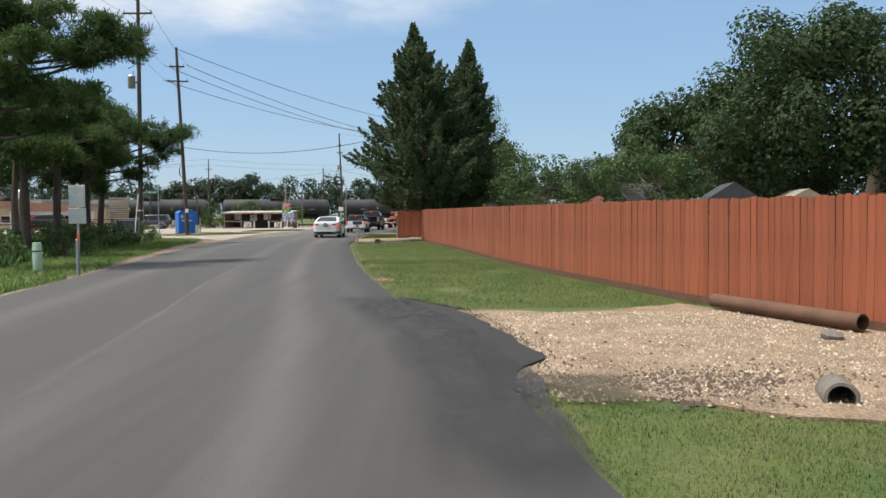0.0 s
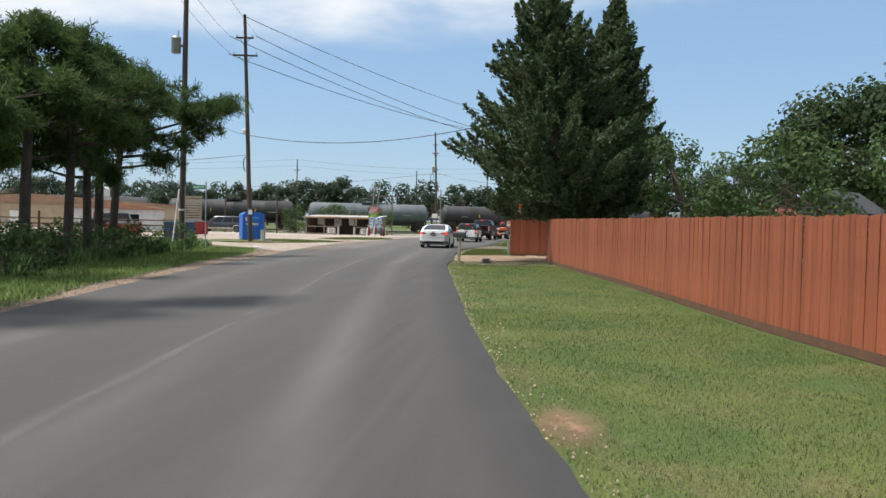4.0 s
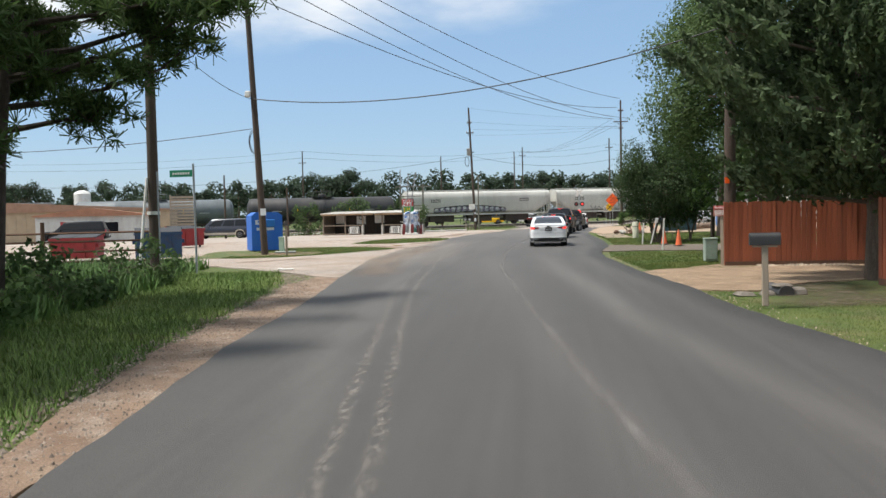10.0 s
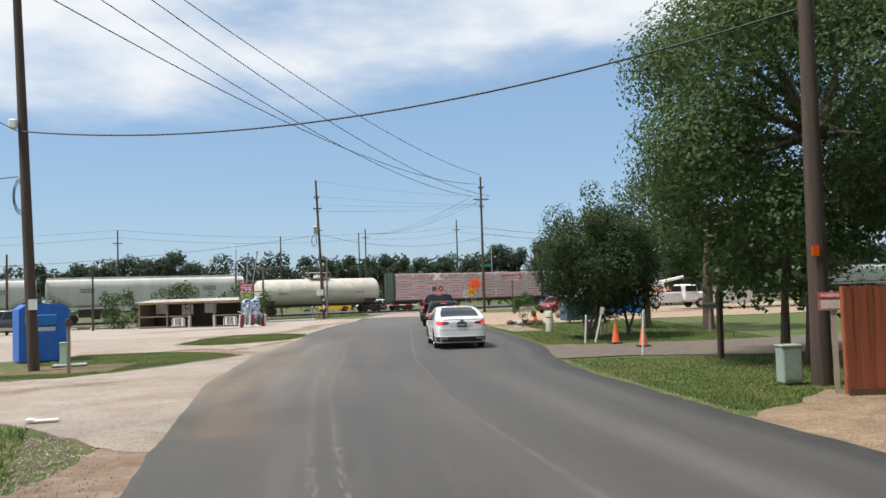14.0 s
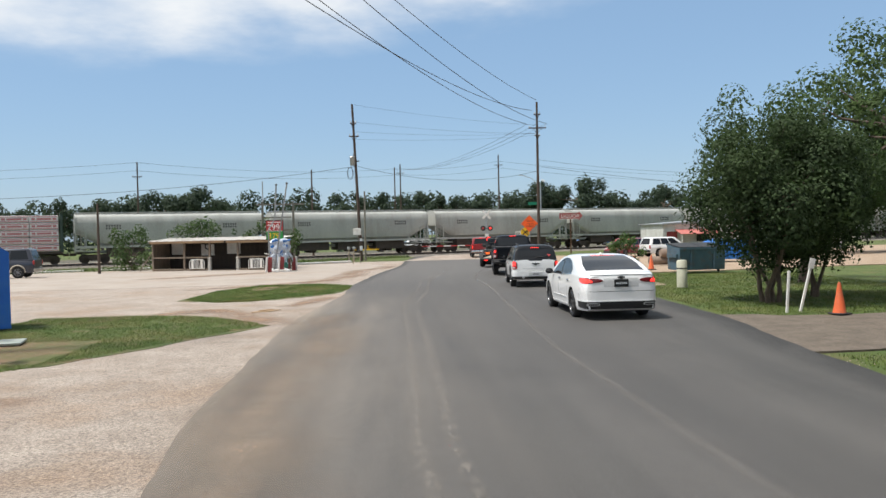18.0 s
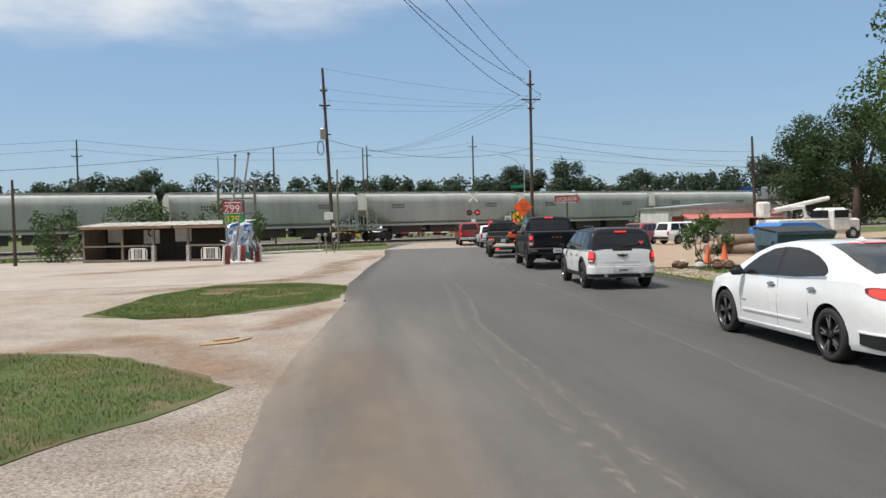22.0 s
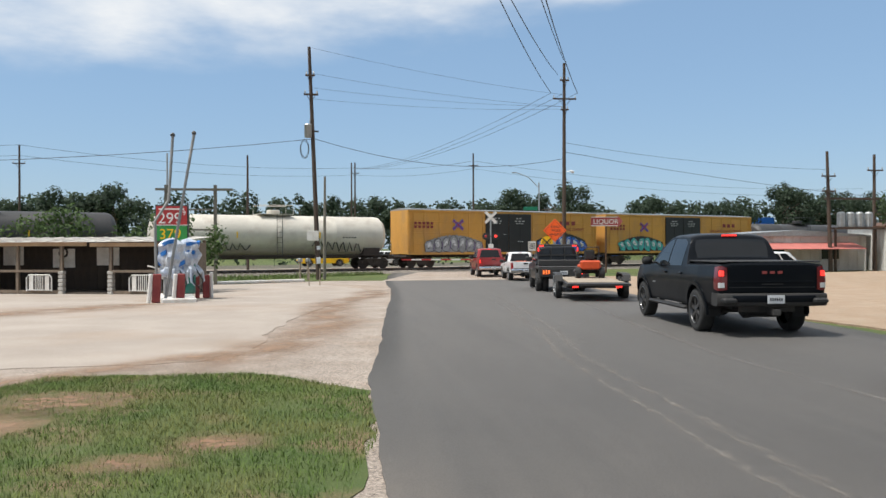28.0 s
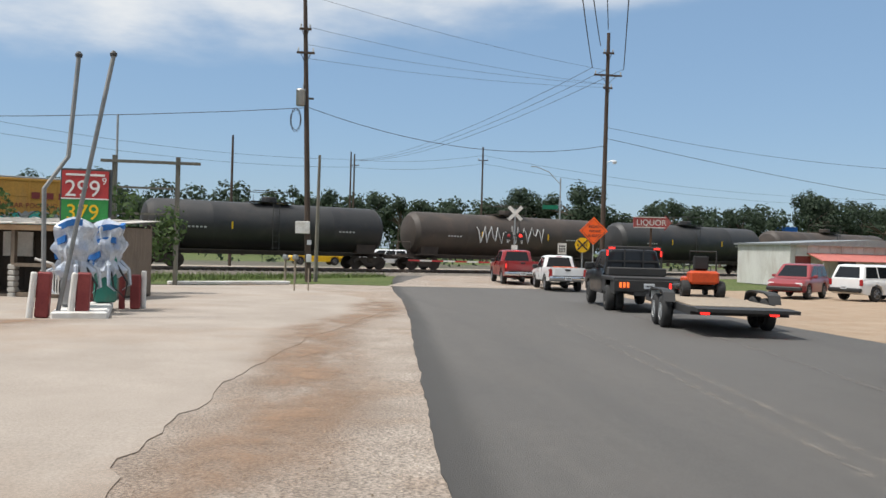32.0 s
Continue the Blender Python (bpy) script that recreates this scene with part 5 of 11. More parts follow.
def compact_suv():
    """A white compact crossover with a black roof and black arch trim."""
    c = thing("compact_suv", "white compact crossover with black roof and lit brake lamps", "car")
    r, ar, af = 0.345, -1.27, 1.325
    H = Hull([(-2.06, 0.66), (-2.055, 0.9), (-2.04, 1.02), (-2.0, 1.08), (-1.93, 1.22), (-1.83, 1.42), (-1.76, 1.495), (-1.6, 1.53), (-1.0, 1.56), (-0.3, 1.552), (0.1, 1.51), (0.45, 1.41), (0.8, 1.235), (1.05, 1.09), (1.25, 1.02), (1.6, 0.965), (1.85, 0.87), (2.0, 0.73), (2.05, 0.58)],
             [(-2.06, 1.0), (-1.9, 1.0), (1.0, 0.965), (1.4, 0.9), (2.05, 0.7)],
             [(-2.06, 0.42), (-2.03, 0.32), (-1.85, 0.27), (1.8, 0.25), (2.05, 0.34)],
             [(-2.06, 0.68), (-2.05, 0.74), (-2.02, 0.79), (-1.93, 0.83), (-1.75, 0.86), (-1.25, 0.885), (0.9, 0.87), (1.4, 0.885), (1.75, 0.84), (1.95, 0.7), (2.05, 0.5)], 0.3)
    low, high = H.shells([(ar, r, 0.405), (af, r, 0.405)], lambda y: y < 1.08)
    part("body", low, car_white, c, "glossy white paint", smooth=0.5)
    cab = part("roof", high, car_black, c, "black roof and pillars", smooth=0.5)
    for s in (1, -1):
        part("window", H.side(s, [(0.98, 0.985, 0.995), (0.8, 0.985, 1.12), (0.5, 0.985, 1.3), (0.2, 0.985, 1.415), (0.02, 0.985, 1.445)]), glass, cab, "dark tinted glass", smooth=0.5)
        part("window", H.side(s, [(-0.05, 0.985, 1.45), (-0.82, 0.99, 1.46)]), glass, cab, "dark tinted glass", smooth=0.5)
        part("window", H.side(s, [(-0.89, 0.99, 1.46), (-1.45, 1.0, 1.44), (-1.6, 1.01, 1.38), (-1.7, 1.02, 1.22)]), glass, cab, "dark tinted glass", smooth=0.5)
        part("waist_strip", H.side(s, [(1.06, 0.955, 0.972), (-1.85, 0.972, 0.99)], 0.008), chrome, cab, "bright waist strip")
        part("roof_rail", Geo().tube([(s * 0.58, -1.45, 1.5), (s * 0.58, -1.32, 1.585), (s * 0.575, -0.2, 1.59), (s * 0.565, -0.05, 1.52)], 0.02, 8), black_plastic, c, smooth=0.6)
        part("mirror", Geo().box((0, 0, 0), (0.2, 0.13, 0.15), bev=0.06).box((-s * 0.12, 0.0, -0.05), (0.14, 0.05, 0.04), bev=0.01), car_black, c, "black round mirror", m=pose(s * 0.97, 0.8, 1.03), smooth=0.5)
        part("side_vent", H.side(s, [(1.02, 0.72, 0.74), (0.86, 0.86, 0.92), (0.78, 0.92, 0.955)], 0.012), black_plastic, c, "black wing vent")
        for y in (0.92, 0.0, -0.78):
            part("door_seam", H.side(s, [(y, 0.42, 0.95), (y - 0.007, 0.42, 0.95)], 0.0015, -0.005), dark_steel, c)
        for y in (0.12, -0.66):
            part("door_handle", Geo().box((0, 0, 0), (0.035, 0.17, 0.03), bev=0.012), chrome, c, "bright door handle", m=pose(s * (H.x_at(y, 0.84) + 0.016), y, 0.84))
        part("sill", H.side(s, [(0.93, 0.27, 0.385), (-0.88, 0.28, 0.395)], 0.016), black_plastic, c, "black sill cladding")
        lamp = part("tail_lamp", H.tail(s, [(0.695, 0.72, 0.9), (0.72, 0.69, 0.95), (0.78, 0.675, 0.97), (0.86, 0.675, 0.97), (0.9, 0.69, 0.95), (0.925, 0.73, 0.9)], 0.02), lens_red, c, "upright red tail lamp", smooth=0.6)
        part("brake_lamp", H.tail(s, [(0.735, 0.81, 0.93), (0.8, 0.79, 0.95), (0.88, 0.81, 0.93)], 0.026, 0.0), lamp_red, lamp, "lit red brake lamp", smooth=0.6)
        part("reversing_lamp", H.tail(s, [(0.75, 0.71, 0.75), (0.87, 0.71, 0.75)], 0.026, 0.0), lens_clear, lamp)
        part("lamp_ring", H.tail(s, [(0.675, 0.74, 0.88), (0.71, 0.67, 0.97), (0.77, 0.655, 0.99), (0.87, 0.655, 0.99), (0.915, 0.67, 0.97), (0.945, 0.74, 0.88)], 0.012), chrome, c, "bright lamp surround", smooth=0.6)
        part("vent", H.tail(s, [(0.84, 0.43, 0.56), (0.9, 0.43, 0.57)], 0.035), black_plastic, c, "black bumper vent")
        part("exhaust", Geo().lathe([(0.035, -0.1), (0.05, -0.1), (0.05, 0.1), (0.035, 0.1)], 16, axis="y", m=pose(s * 0.46, -2.12, 0.37)), chrome, c, "bright round tail pipe", smooth=0.6)
        # flat black disc drawn for the dark hollow of the closed pipe
        part("exhaust_mouth", Geo().lathe([(0.036, -0.005), (0.036, 0.005)], 14, axis="y", m=pose(s * 0.46, -2.18, 0.37)), black_paint, c)
        part("headlamp", H.tail(s, [(0.5, 0.66, 0.76), (0.7, 0.62, 0.82), (0.9, 0.68, 0.8)], 0.008, front=True), lens_clear, c, "round clear head lamp", smooth=0.6)
        for y in (ar, af):
            part("arch_trim", H.arch(s, y, r, 0.4, 0.475), black_plastic, c, "black arch trim", smooth=0.6)
            part("arch_liner", H.liner(s, y, r, 0.41), cabin_dark, c)
            road_wheel(c, s * 0.775, y, r, 0.22, s, rim_black, alloy, 5, 0.7, 8)
    part("rear_window", H.screen([(-1.975, 0.62), (-1.9, 0.64), (-1.8, 0.6)], 0.01), glass, cab, "dark tinted glass", smooth=0.8)
    part("windscreen", H.screen([(0.2, 0.56), (1.02, 0.66)]), glass, cab, "dark tinted glass", smooth=0.8)
    part("wiper", Geo().tube([(0.0, -2.03, 1.09), (0.22, -2.0, 1.12), (0.4, -1.99, 1.13)], 0.012, 5), black_plastic, c)
    part("spoiler", H.screen([(-1.84, 0.58), (-1.62, 0.6)], 0.03), car_black, c, "black roof spoiler")
    part("high_brake_lamp", Geo().box((0, -1.87, 1.455), (0.3, 0.02, 0.025)), lamp_red, c, "lit red high brake lamp")
    part("hatch_seam", H.whole_tail(0.68, 0.592, 0.602, 0.001, -0.006), dark_steel, c)
    part("bumper", H.whole_tail(0.98, 0.4, 0.575, 0.05, -0.05), car_white, c, "white rear bumper", smooth=0.6)
    part("diffuser", H.whole_tail(0.95, 0.31, 0.4, 0.035, -0.05), black_plastic, c, "black lower bumper", smooth=0.6)
    part("badge", Geo().lathe([(0.045, -0.012), (0.045, 0.0)], 14, axis="y").slab([(-0.15, 0.03), (-0.05, 0.03), (-0.04, -0.025), (-0.12, -0.01)], -0.008, 0.0, axis="y").slab([(0.15, 0.03), (0.05, 0.03), (0.04, -0.025), (0.12, -0.01)], -0.008, 0.0, axis="y"), black_plastic, c, "winged dark badge shape", m=pose(0, -2.062, 0.86))
    part("model_bars", bars(-0.47, 0.47, 0.685, 0.705, 10, -2.064), steel, c, "row of small bars")
    part("sticker", Geo().slab([(0, -0.06), (0.06, 0.01), (0.05, 0.05), (0.0, 0.035), (-0.05, 0.05), (-0.06, 0.01)], -0.004, 0.004, axis="y"), red_paint, c, "small red sticker", m=pose(0.5, -1.985, 1.17, -30))
    part("plate_panel", Geo().box((0, 0, 0), (0.52, 0.03, 0.15), bev=0.02), mat("plate_panel_white", (0.6, 0.6, 0.59), None, 1, 30, 0.4), c, m=pose(0, -2.1, 0.49))
    plate(c, 0, -2.122, 0.49)
    part("underbody", Geo().box((0, 0, 0.32), (1.3, 3.6, 0.1)), cabin_dark, c)
    return c


def crew_pickup():
    """A dark crew-cab pickup with a covered bed and tall squared arches."""
    c = thing("pickup_truck", "dark slate crew-cab pickup with lit brake lamps", "pickup truck")
    r, ar, af = 0.415, -1.75, 1.99
    H = Hull([(-2.95, 1.2), (-2.945, 1.3), (-2.92, 1.345), (-2.7, 1.35), (-1.16, 1.33), (-1.12, 1.33), (-1.04, 1.5), (-0.93, 1.78), (-0.86, 1.87), (-0.7, 1.905), (-0.2, 1.92), (0.3, 1.91), (0.55, 1.86), (0.8, 1.72), (1.1, 1.5), (1.32, 1.335), (1.42, 1.3), (2.0, 1.29), (2.6, 1.23), (2.82, 1.14), (2.92, 0.98), (2.95, 0.8)],
             [(-2.95, 1.24), (-1.1, 1.235), (1.4, 1.2), (2.95, 1.0)],
             [(-2.95, 0.72), (-2.92, 0.66), (-2.4, 0.56), (-1.2, 0.47), (1.3, 0.46), (2.5, 0.5), (2.95, 0.6)],
             [(-2.95, 0.92), (-2.945, 0.955), (-2.92, 0.985), (-2.8, 1.005), (-1.9, 1.02), (-1.1, 1.0), (1.3, 1.0), (2.0, 1.02), (2.5, 1.0), (2.8, 0.92), (2.92, 0.78), (2.95, 0.66)], 0.32)
    low, high = H.shells([(ar, r, 0.5), (af, r, 0.5)])
    part("body", low, car_slate, c, "dark slate paint", smooth=0.5)
    cab = part("cab", high, car_slate, c, smooth=0.5)
    for s in (1, -1):
        part("window", H.side(s, [(1.18, 1.235, 1.25), (0.95, 1.235, 1.42), (0.7, 1.235, 1.63), (0.5, 1.235, 1.75), (0.38, 1.235, 1.785), (0.16, 1.235, 1.8)]), glass, cab, "dark tinted glass", smooth=0.5)
        part("window", H.side(s, [(0.08, 1.24, 1.802), (-0.55, 1.245, 1.79), (-0.72, 1.25, 1.75), (-0.8, 1.255, 1.68)]), glass, cab, "dark tinted glass", smooth=0.5)
        part("mirror", Geo().box((0, 0, 0), (0.24, 0.12, 0.2), bev=0.05).box((-s * 0.15, 0, -0.05), (0.16, 0.06, 0.05), bev=0.01), black_plastic, c, "black door mirror", m=pose(s * 1.15, 1.08, 1.33), smooth=0.5)
        for y, a, b in ((1.22, 0.62, 1.2), (0.12, 0.55, 1.22), (-0.98, 0.95, 1.22), (-1.08, 0.55, 1.3)):
            part("door_seam", H.side(s, [(y, a, b), (y - 0.009, a, b)], 0.0015, -0.006), black_plastic, c)
        for y in (0.22, -0.84):
            part("door_handle", Geo().box((0, 0, 0), (0.04, 0.22, 0.04), bev=0.014), car_slate, c, m=pose(s * (H.x_at(y, 1.1) + 0.02), y, 1.1))
        part("model_bars", H.side(s, [(1.15, 0.84, 0.87), (0.95, 0.84, 0.87)], 0.004), steel, c)
        part("running_board", Geo().box((s * 0.98, 0.1, 0.42), (0.16, 2.5, 0.07), bev=0.03).box((s * 0.9, 0.9, 0.46), (0.14, 0.1, 0.05)).box((s * 0.9, -0.7, 0.46), (0.14, 0.1, 0.05)), black_plastic, c, "black side step", smooth=0.5)
        lamp = part("tail_lamp", H.tail(s, [(0.82, 0.86, 1.25), (0.9, 0.84, 1.28), (0.99, 0.84, 1.28), (1.12, 0.87, 1.26)], 0.008), lens_dark, c, "tall red tail lamp", smooth=0.6)
        part("brake_lamp", H.tail(s, [(0.88, 1.1, 1.2), (0.96, 1.1, 1.2)], 0.014, 0.0), lamp_red, lamp, "lit red brake lamp")
        part("reversing_lamp", H.tail(s, [(0.87, 0.89, 0.98), (0.98, 0.89, 0.98)], 0.014, 0.0), lens_clear, lamp, "pale reversing lamp")
        part("headlamp", H.tail(s, [(0.6, 0.86, 1.06), (0.85, 0.88, 1.08), (1.05, 0.94, 1.08)], 0.008, front=True), lens_clear, c, "clear head lamp", smooth=0.6)
        part("bed_rail", Geo().box((s * 0.85, -2.02, 1.352), (0.1, 1.82, 0.025), bev=0.01), black_plastic, c, "black bed rail cap")
        for y in (ar, af):
            part("arch_trim", H.arch(s, y, r, 0.49, 0.57, 0.028, -0.1), car_slate, c, "squared arch lip", smooth=0.6)
            part("arch_liner", H.liner(s, y, r, 0.51), cabin_dark, c)
            road_wheel(c, s * 0.87, y, r, 0.275, s, rim_black, dark_steel, 6, 0.66, 8)
            part("shock", Geo().tube([(s * 0.55, y - 0.15, 0.35), (s * 0.5, y - 0.1, 0.75)], 0.035, 8), dark_steel, c)
    part("rear_window", H.screen([(-1.09, 0.72), (-1.0, 0.74), (-0.92, 0.7)], 0.012), glass, cab, "dark tinted glass", smooth=0.8)
    part("windscreen", H.screen([(0.62, 0.66), (1.28, 0.78)]), glass, cab, "dark tinted glass", smooth=0.8)
    part("tonneau", Geo().box((0, -2.03, 1.358), (1.6, 1.74, 0.02), bev=0.008), black_plastic, c, "black soft bed cover")
    part("high_brake_lamp", Geo().box((0, -0.885, 1.865), (0.3, 0.03, 0.03)), lamp_red, c, "lit red high brake lamp")
    tg = part("tailgate", H.whole_tail(0.79, 0.82, 1.295, 0.012, -0.03), car_slate, c, "dark tailgate", smooth=0.6)
    part("tailgate_crease", Geo().box((0, H.y0 - 0.013, 1.0), (1.5, 0.012, 0.02), bev=0.004), car_slate, tg)
    part("gate_seam", Geo().box((0, H.y0 - 0.012, 0.9), (1.56, 0.006, 0.01)), black_plastic, tg)
    part("tailgate_badge", bars(-0.21, 0.21, 1.13, 1.2, 3, H.y0 - 0.016), maroon, tg, "dull red badge shape")
    part("model_bars", bars(-0.2, 0.2, 0.945, 0.965, 9, H.y0 - 0.014), dark_steel, tg)
    part("bumper", curved_bar(2.0, -3.1, 0.56, 0.79, 0.14, 0.3, 0.05), black_paint, c, "dark rear step bumper", smooth=0.6)
    part("bumper_face", curved_bar(1.5, -3.108, 0.63, 0.76, 0.06, 0.08, 0.02), car_slate, c, smooth=0.6)
    for s in (1, -1):
        part("corner_step", Geo().box((s * 0.82, -3.0, 0.66), (0.26, 0.3, 0.1), bev=0.03), black_plastic, c)
    part("hitch", Geo().box((0, -3.02, 0.46), (0.12, 0.3, 0.1)).box((0, -2.7, 0.5), (1.0, 0.12, 0.12)), dark_steel, c)
    part("axle", Geo().tube([(-0.75, ar, r), (0.75, ar, r)], 0.06, 8).lathe([(0.05, -0.16), (0.17, -0.06), (0.17, 0.06), (0.05, 0.16)], 12, axis="x", m=pose(0, ar, r)), dark_steel, c)
    part("underbody", Geo().box((0, 0, 0.55), (1.2, 5.2, 0.14)).lathe([(0.16, -0.35), (0.18, -0.3), (0.18, 0.3), (0.16, 0.35)], 14, axis="x", m=pose(0.0, -2.45, 0.5)), cabin_dark, c)
    plate(c, 0, -3.118, 0.69)
    return c


def pickup(name, label, material, L=5.9, W=2.06, H=1.92, bed_len=1.8, r=0.41, rim=None, cab_len=2.25, bumper=None, belt=1.2, lamps_lit=True, crew=True):
    """A pickup truck with an open bed; the tailgate is at -y."""
    c = thing(name, label, "pickup truck")
    ya, yb = -L / 2, L / 2
    yr, yf = ya + 1.15, yb - 0.98
    bed0, bed1 = ya + 0.06, ya + 0.06 + bed_len
    bt = belt + 0.1
    prof = [(ya, bt), (bed1, bt), (bed1 + 0.02, belt + 0.02), (bed1 + cab_len, belt), (bed1 + cab_len + 0.2, belt - 0.02), (yb - 0.35, belt - 0.08), (yb - 0.1, belt - 0.16), (yb, belt - 0.3)]
    part("body", body_shell(prof, [(yr, r + 0.09, r), (yf, r + 0.09, r)], W, ya, yb, 0.46, 0.62, bed=(bed0, bed1, 0.5), crown=0.02, nose=0.12, tail=0.01, tuck=0.0), material, c, smooth=0.6)
    g, at = cabin(bed1 + 0.06, bed1 + cab_len + 0.3, bed1 + 0.2, bed1 + cab_len - 0.42, belt, H, W * 0.92, W * 0.77, 0.13)
    cab = part("cab", g, material, c, smooth=0.8)
    for s in (1, -1):
        if crew:
            window(at, s, [(0.53, 0.08), (0.93, 0.08), (0.84, 0.55), (0.75, 0.88), (0.53, 0.88)], cab)
            window(at, s, [(0.07, 0.1), (0.5, 0.08), (0.5, 0.88), (0.09, 0.86)], cab)
        else:
            window(at, s, [(0.3, 0.08), (0.93, 0.08), (0.82, 0.55), (0.72, 0.88), (0.3, 0.88)], cab)
            window(at, s, [(0.06, 0.1), (0.26, 0.08), (0.26, 0.88), (0.08, 0.86)], cab)
        mirror(c, s * (W / 2 - 0.04), bed1 + cab_len - 0.3, belt + 0.1, black_plastic, 1.35)
        part("tail_lamp", Geo().slab([(s * (W / 2 - 0.16), bt - 0.46), (s * (W / 2 - 0.01), bt - 0.46), (s * (W / 2 - 0.01), bt - 0.06), (s * (W / 2 - 0.13), bt - 0.06)], ya - 0.012, ya + 0.2, axis="y"), lens_red, c, "red tail lamp")
        if lamps_lit:
            part("brake_lamp", Geo().slab([(s * (W / 2 - 0.12), bt - 0.36), (s * (W / 2 - 0.05), bt - 0.36), (s * (W / 2 - 0.05), bt - 0.14), (s * (W / 2 - 0.11), bt - 0.14)], ya - 0.02, ya, axis="y"), lamp_red, c, "lit red brake lamp")
        part("running_board", Geo().box((s * (W / 2 - 0.05), bed1 + cab_len * 0.5, 0.46), (0.16, cab_len * 0.95, 0.05), bev=0.02), black_plastic, c)
        for k in ((0.5, 0.03) if crew else (0.45,)):
            part("door_handle", Geo().box((s * (W / 2 + 0.005), bed1 + cab_len * (k + 0.12), belt - 0.08), (0.03, 0.2, 0.04), bev=0.012), material, c)
        for y, h in ((bed1 + 0.03, 0.75), (bed1 + cab_len * 0.52, 0.6)):
            part("door_seam", Geo().box((s * (W / 2 - 0.005), y, 0.9), (0.012, 0.01, h)), black_plastic, c)
        for y in (yr, yf):
            wheel(c, s * (W / 2 - 0.15), y, r, 0.27, rim or dark_steel, 6, 0.6, s)
            arc = [(s * (W / 2 - 0.01), y + (r + 0.11) * math.cos(a), r + (r + 0.11) * math.sin(a)) for a in [math.pi * k / 10 for k in range(11)]]
            part("arch_trim", Geo().tube(arc, 0.022, 6), black_plastic, c)
        part("headlamp", Geo().box((s * (W / 2 - 0.25), yb - 0.06, belt - 0.32), (0.3, 0.1, 0.22), bev=0.03), lens_clear, c)
    window(at, "back", [(0.1, 0.08), (0.9, 0.08), (0.86, 0.88), (0.14, 0.88)], cab, name="rear_window")
    window(at, "front", [(0.08, 0.08), (0.92, 0.08), (0.86, 0.9), (0.14, 0.9)], cab, name="windscreen")
    tg = part("tailgate", Geo().box((0, ya - 0.005, bt - 0.27), (W - 0.42, 0.05, 0.52), bev=0.02).box((0, ya - 0.03, bt - 0.42), (W - 0.5, 0.02, 0.012)), material, c)
    part("gate_handle", Geo().box((0, ya - 0.035, bt - 0.1), (0.26, 0.02, 0.09), bev=0.008), black_plastic, tg)
    part("bumper", curved_bar(W - 0.04, ya - 0.2, 0.52, 0.73, 0.1, 0.26, 0.04), bumper or material, c, "rear step bumper", smooth=0.6)
    part("bumper_step", Geo().box((0, ya - 0.1, 0.74), (W * 0.8, 0.2, 0.03), bev=0.01), black_plastic, c)
    part("hitch", Geo().box((0, ya - 0.06, 0.42), (0.12, 0.3, 0.1)), dark_steel, c)
    part("axle", Geo().tube([(-W / 2 + 0.2, yr, r), (W / 2 - 0.2, yr, r)], 0.06, 8).lathe([(0.05, -0.15), (0.16, -0.06), (0.16, 0.06), (0.05, 0.15)], 12, axis="x", m=pose(0, yr, r)), dark_steel, c)
    part("high_brake_lamp", Geo().box((0, bed1 + 0.2, H - 0.03), (0.24, 0.04, 0.02)), lamp_red if lamps_lit else lens_red, c, "red high brake lamp")
    plate(c, 0, ya - 0.21, 0.63)
    return c


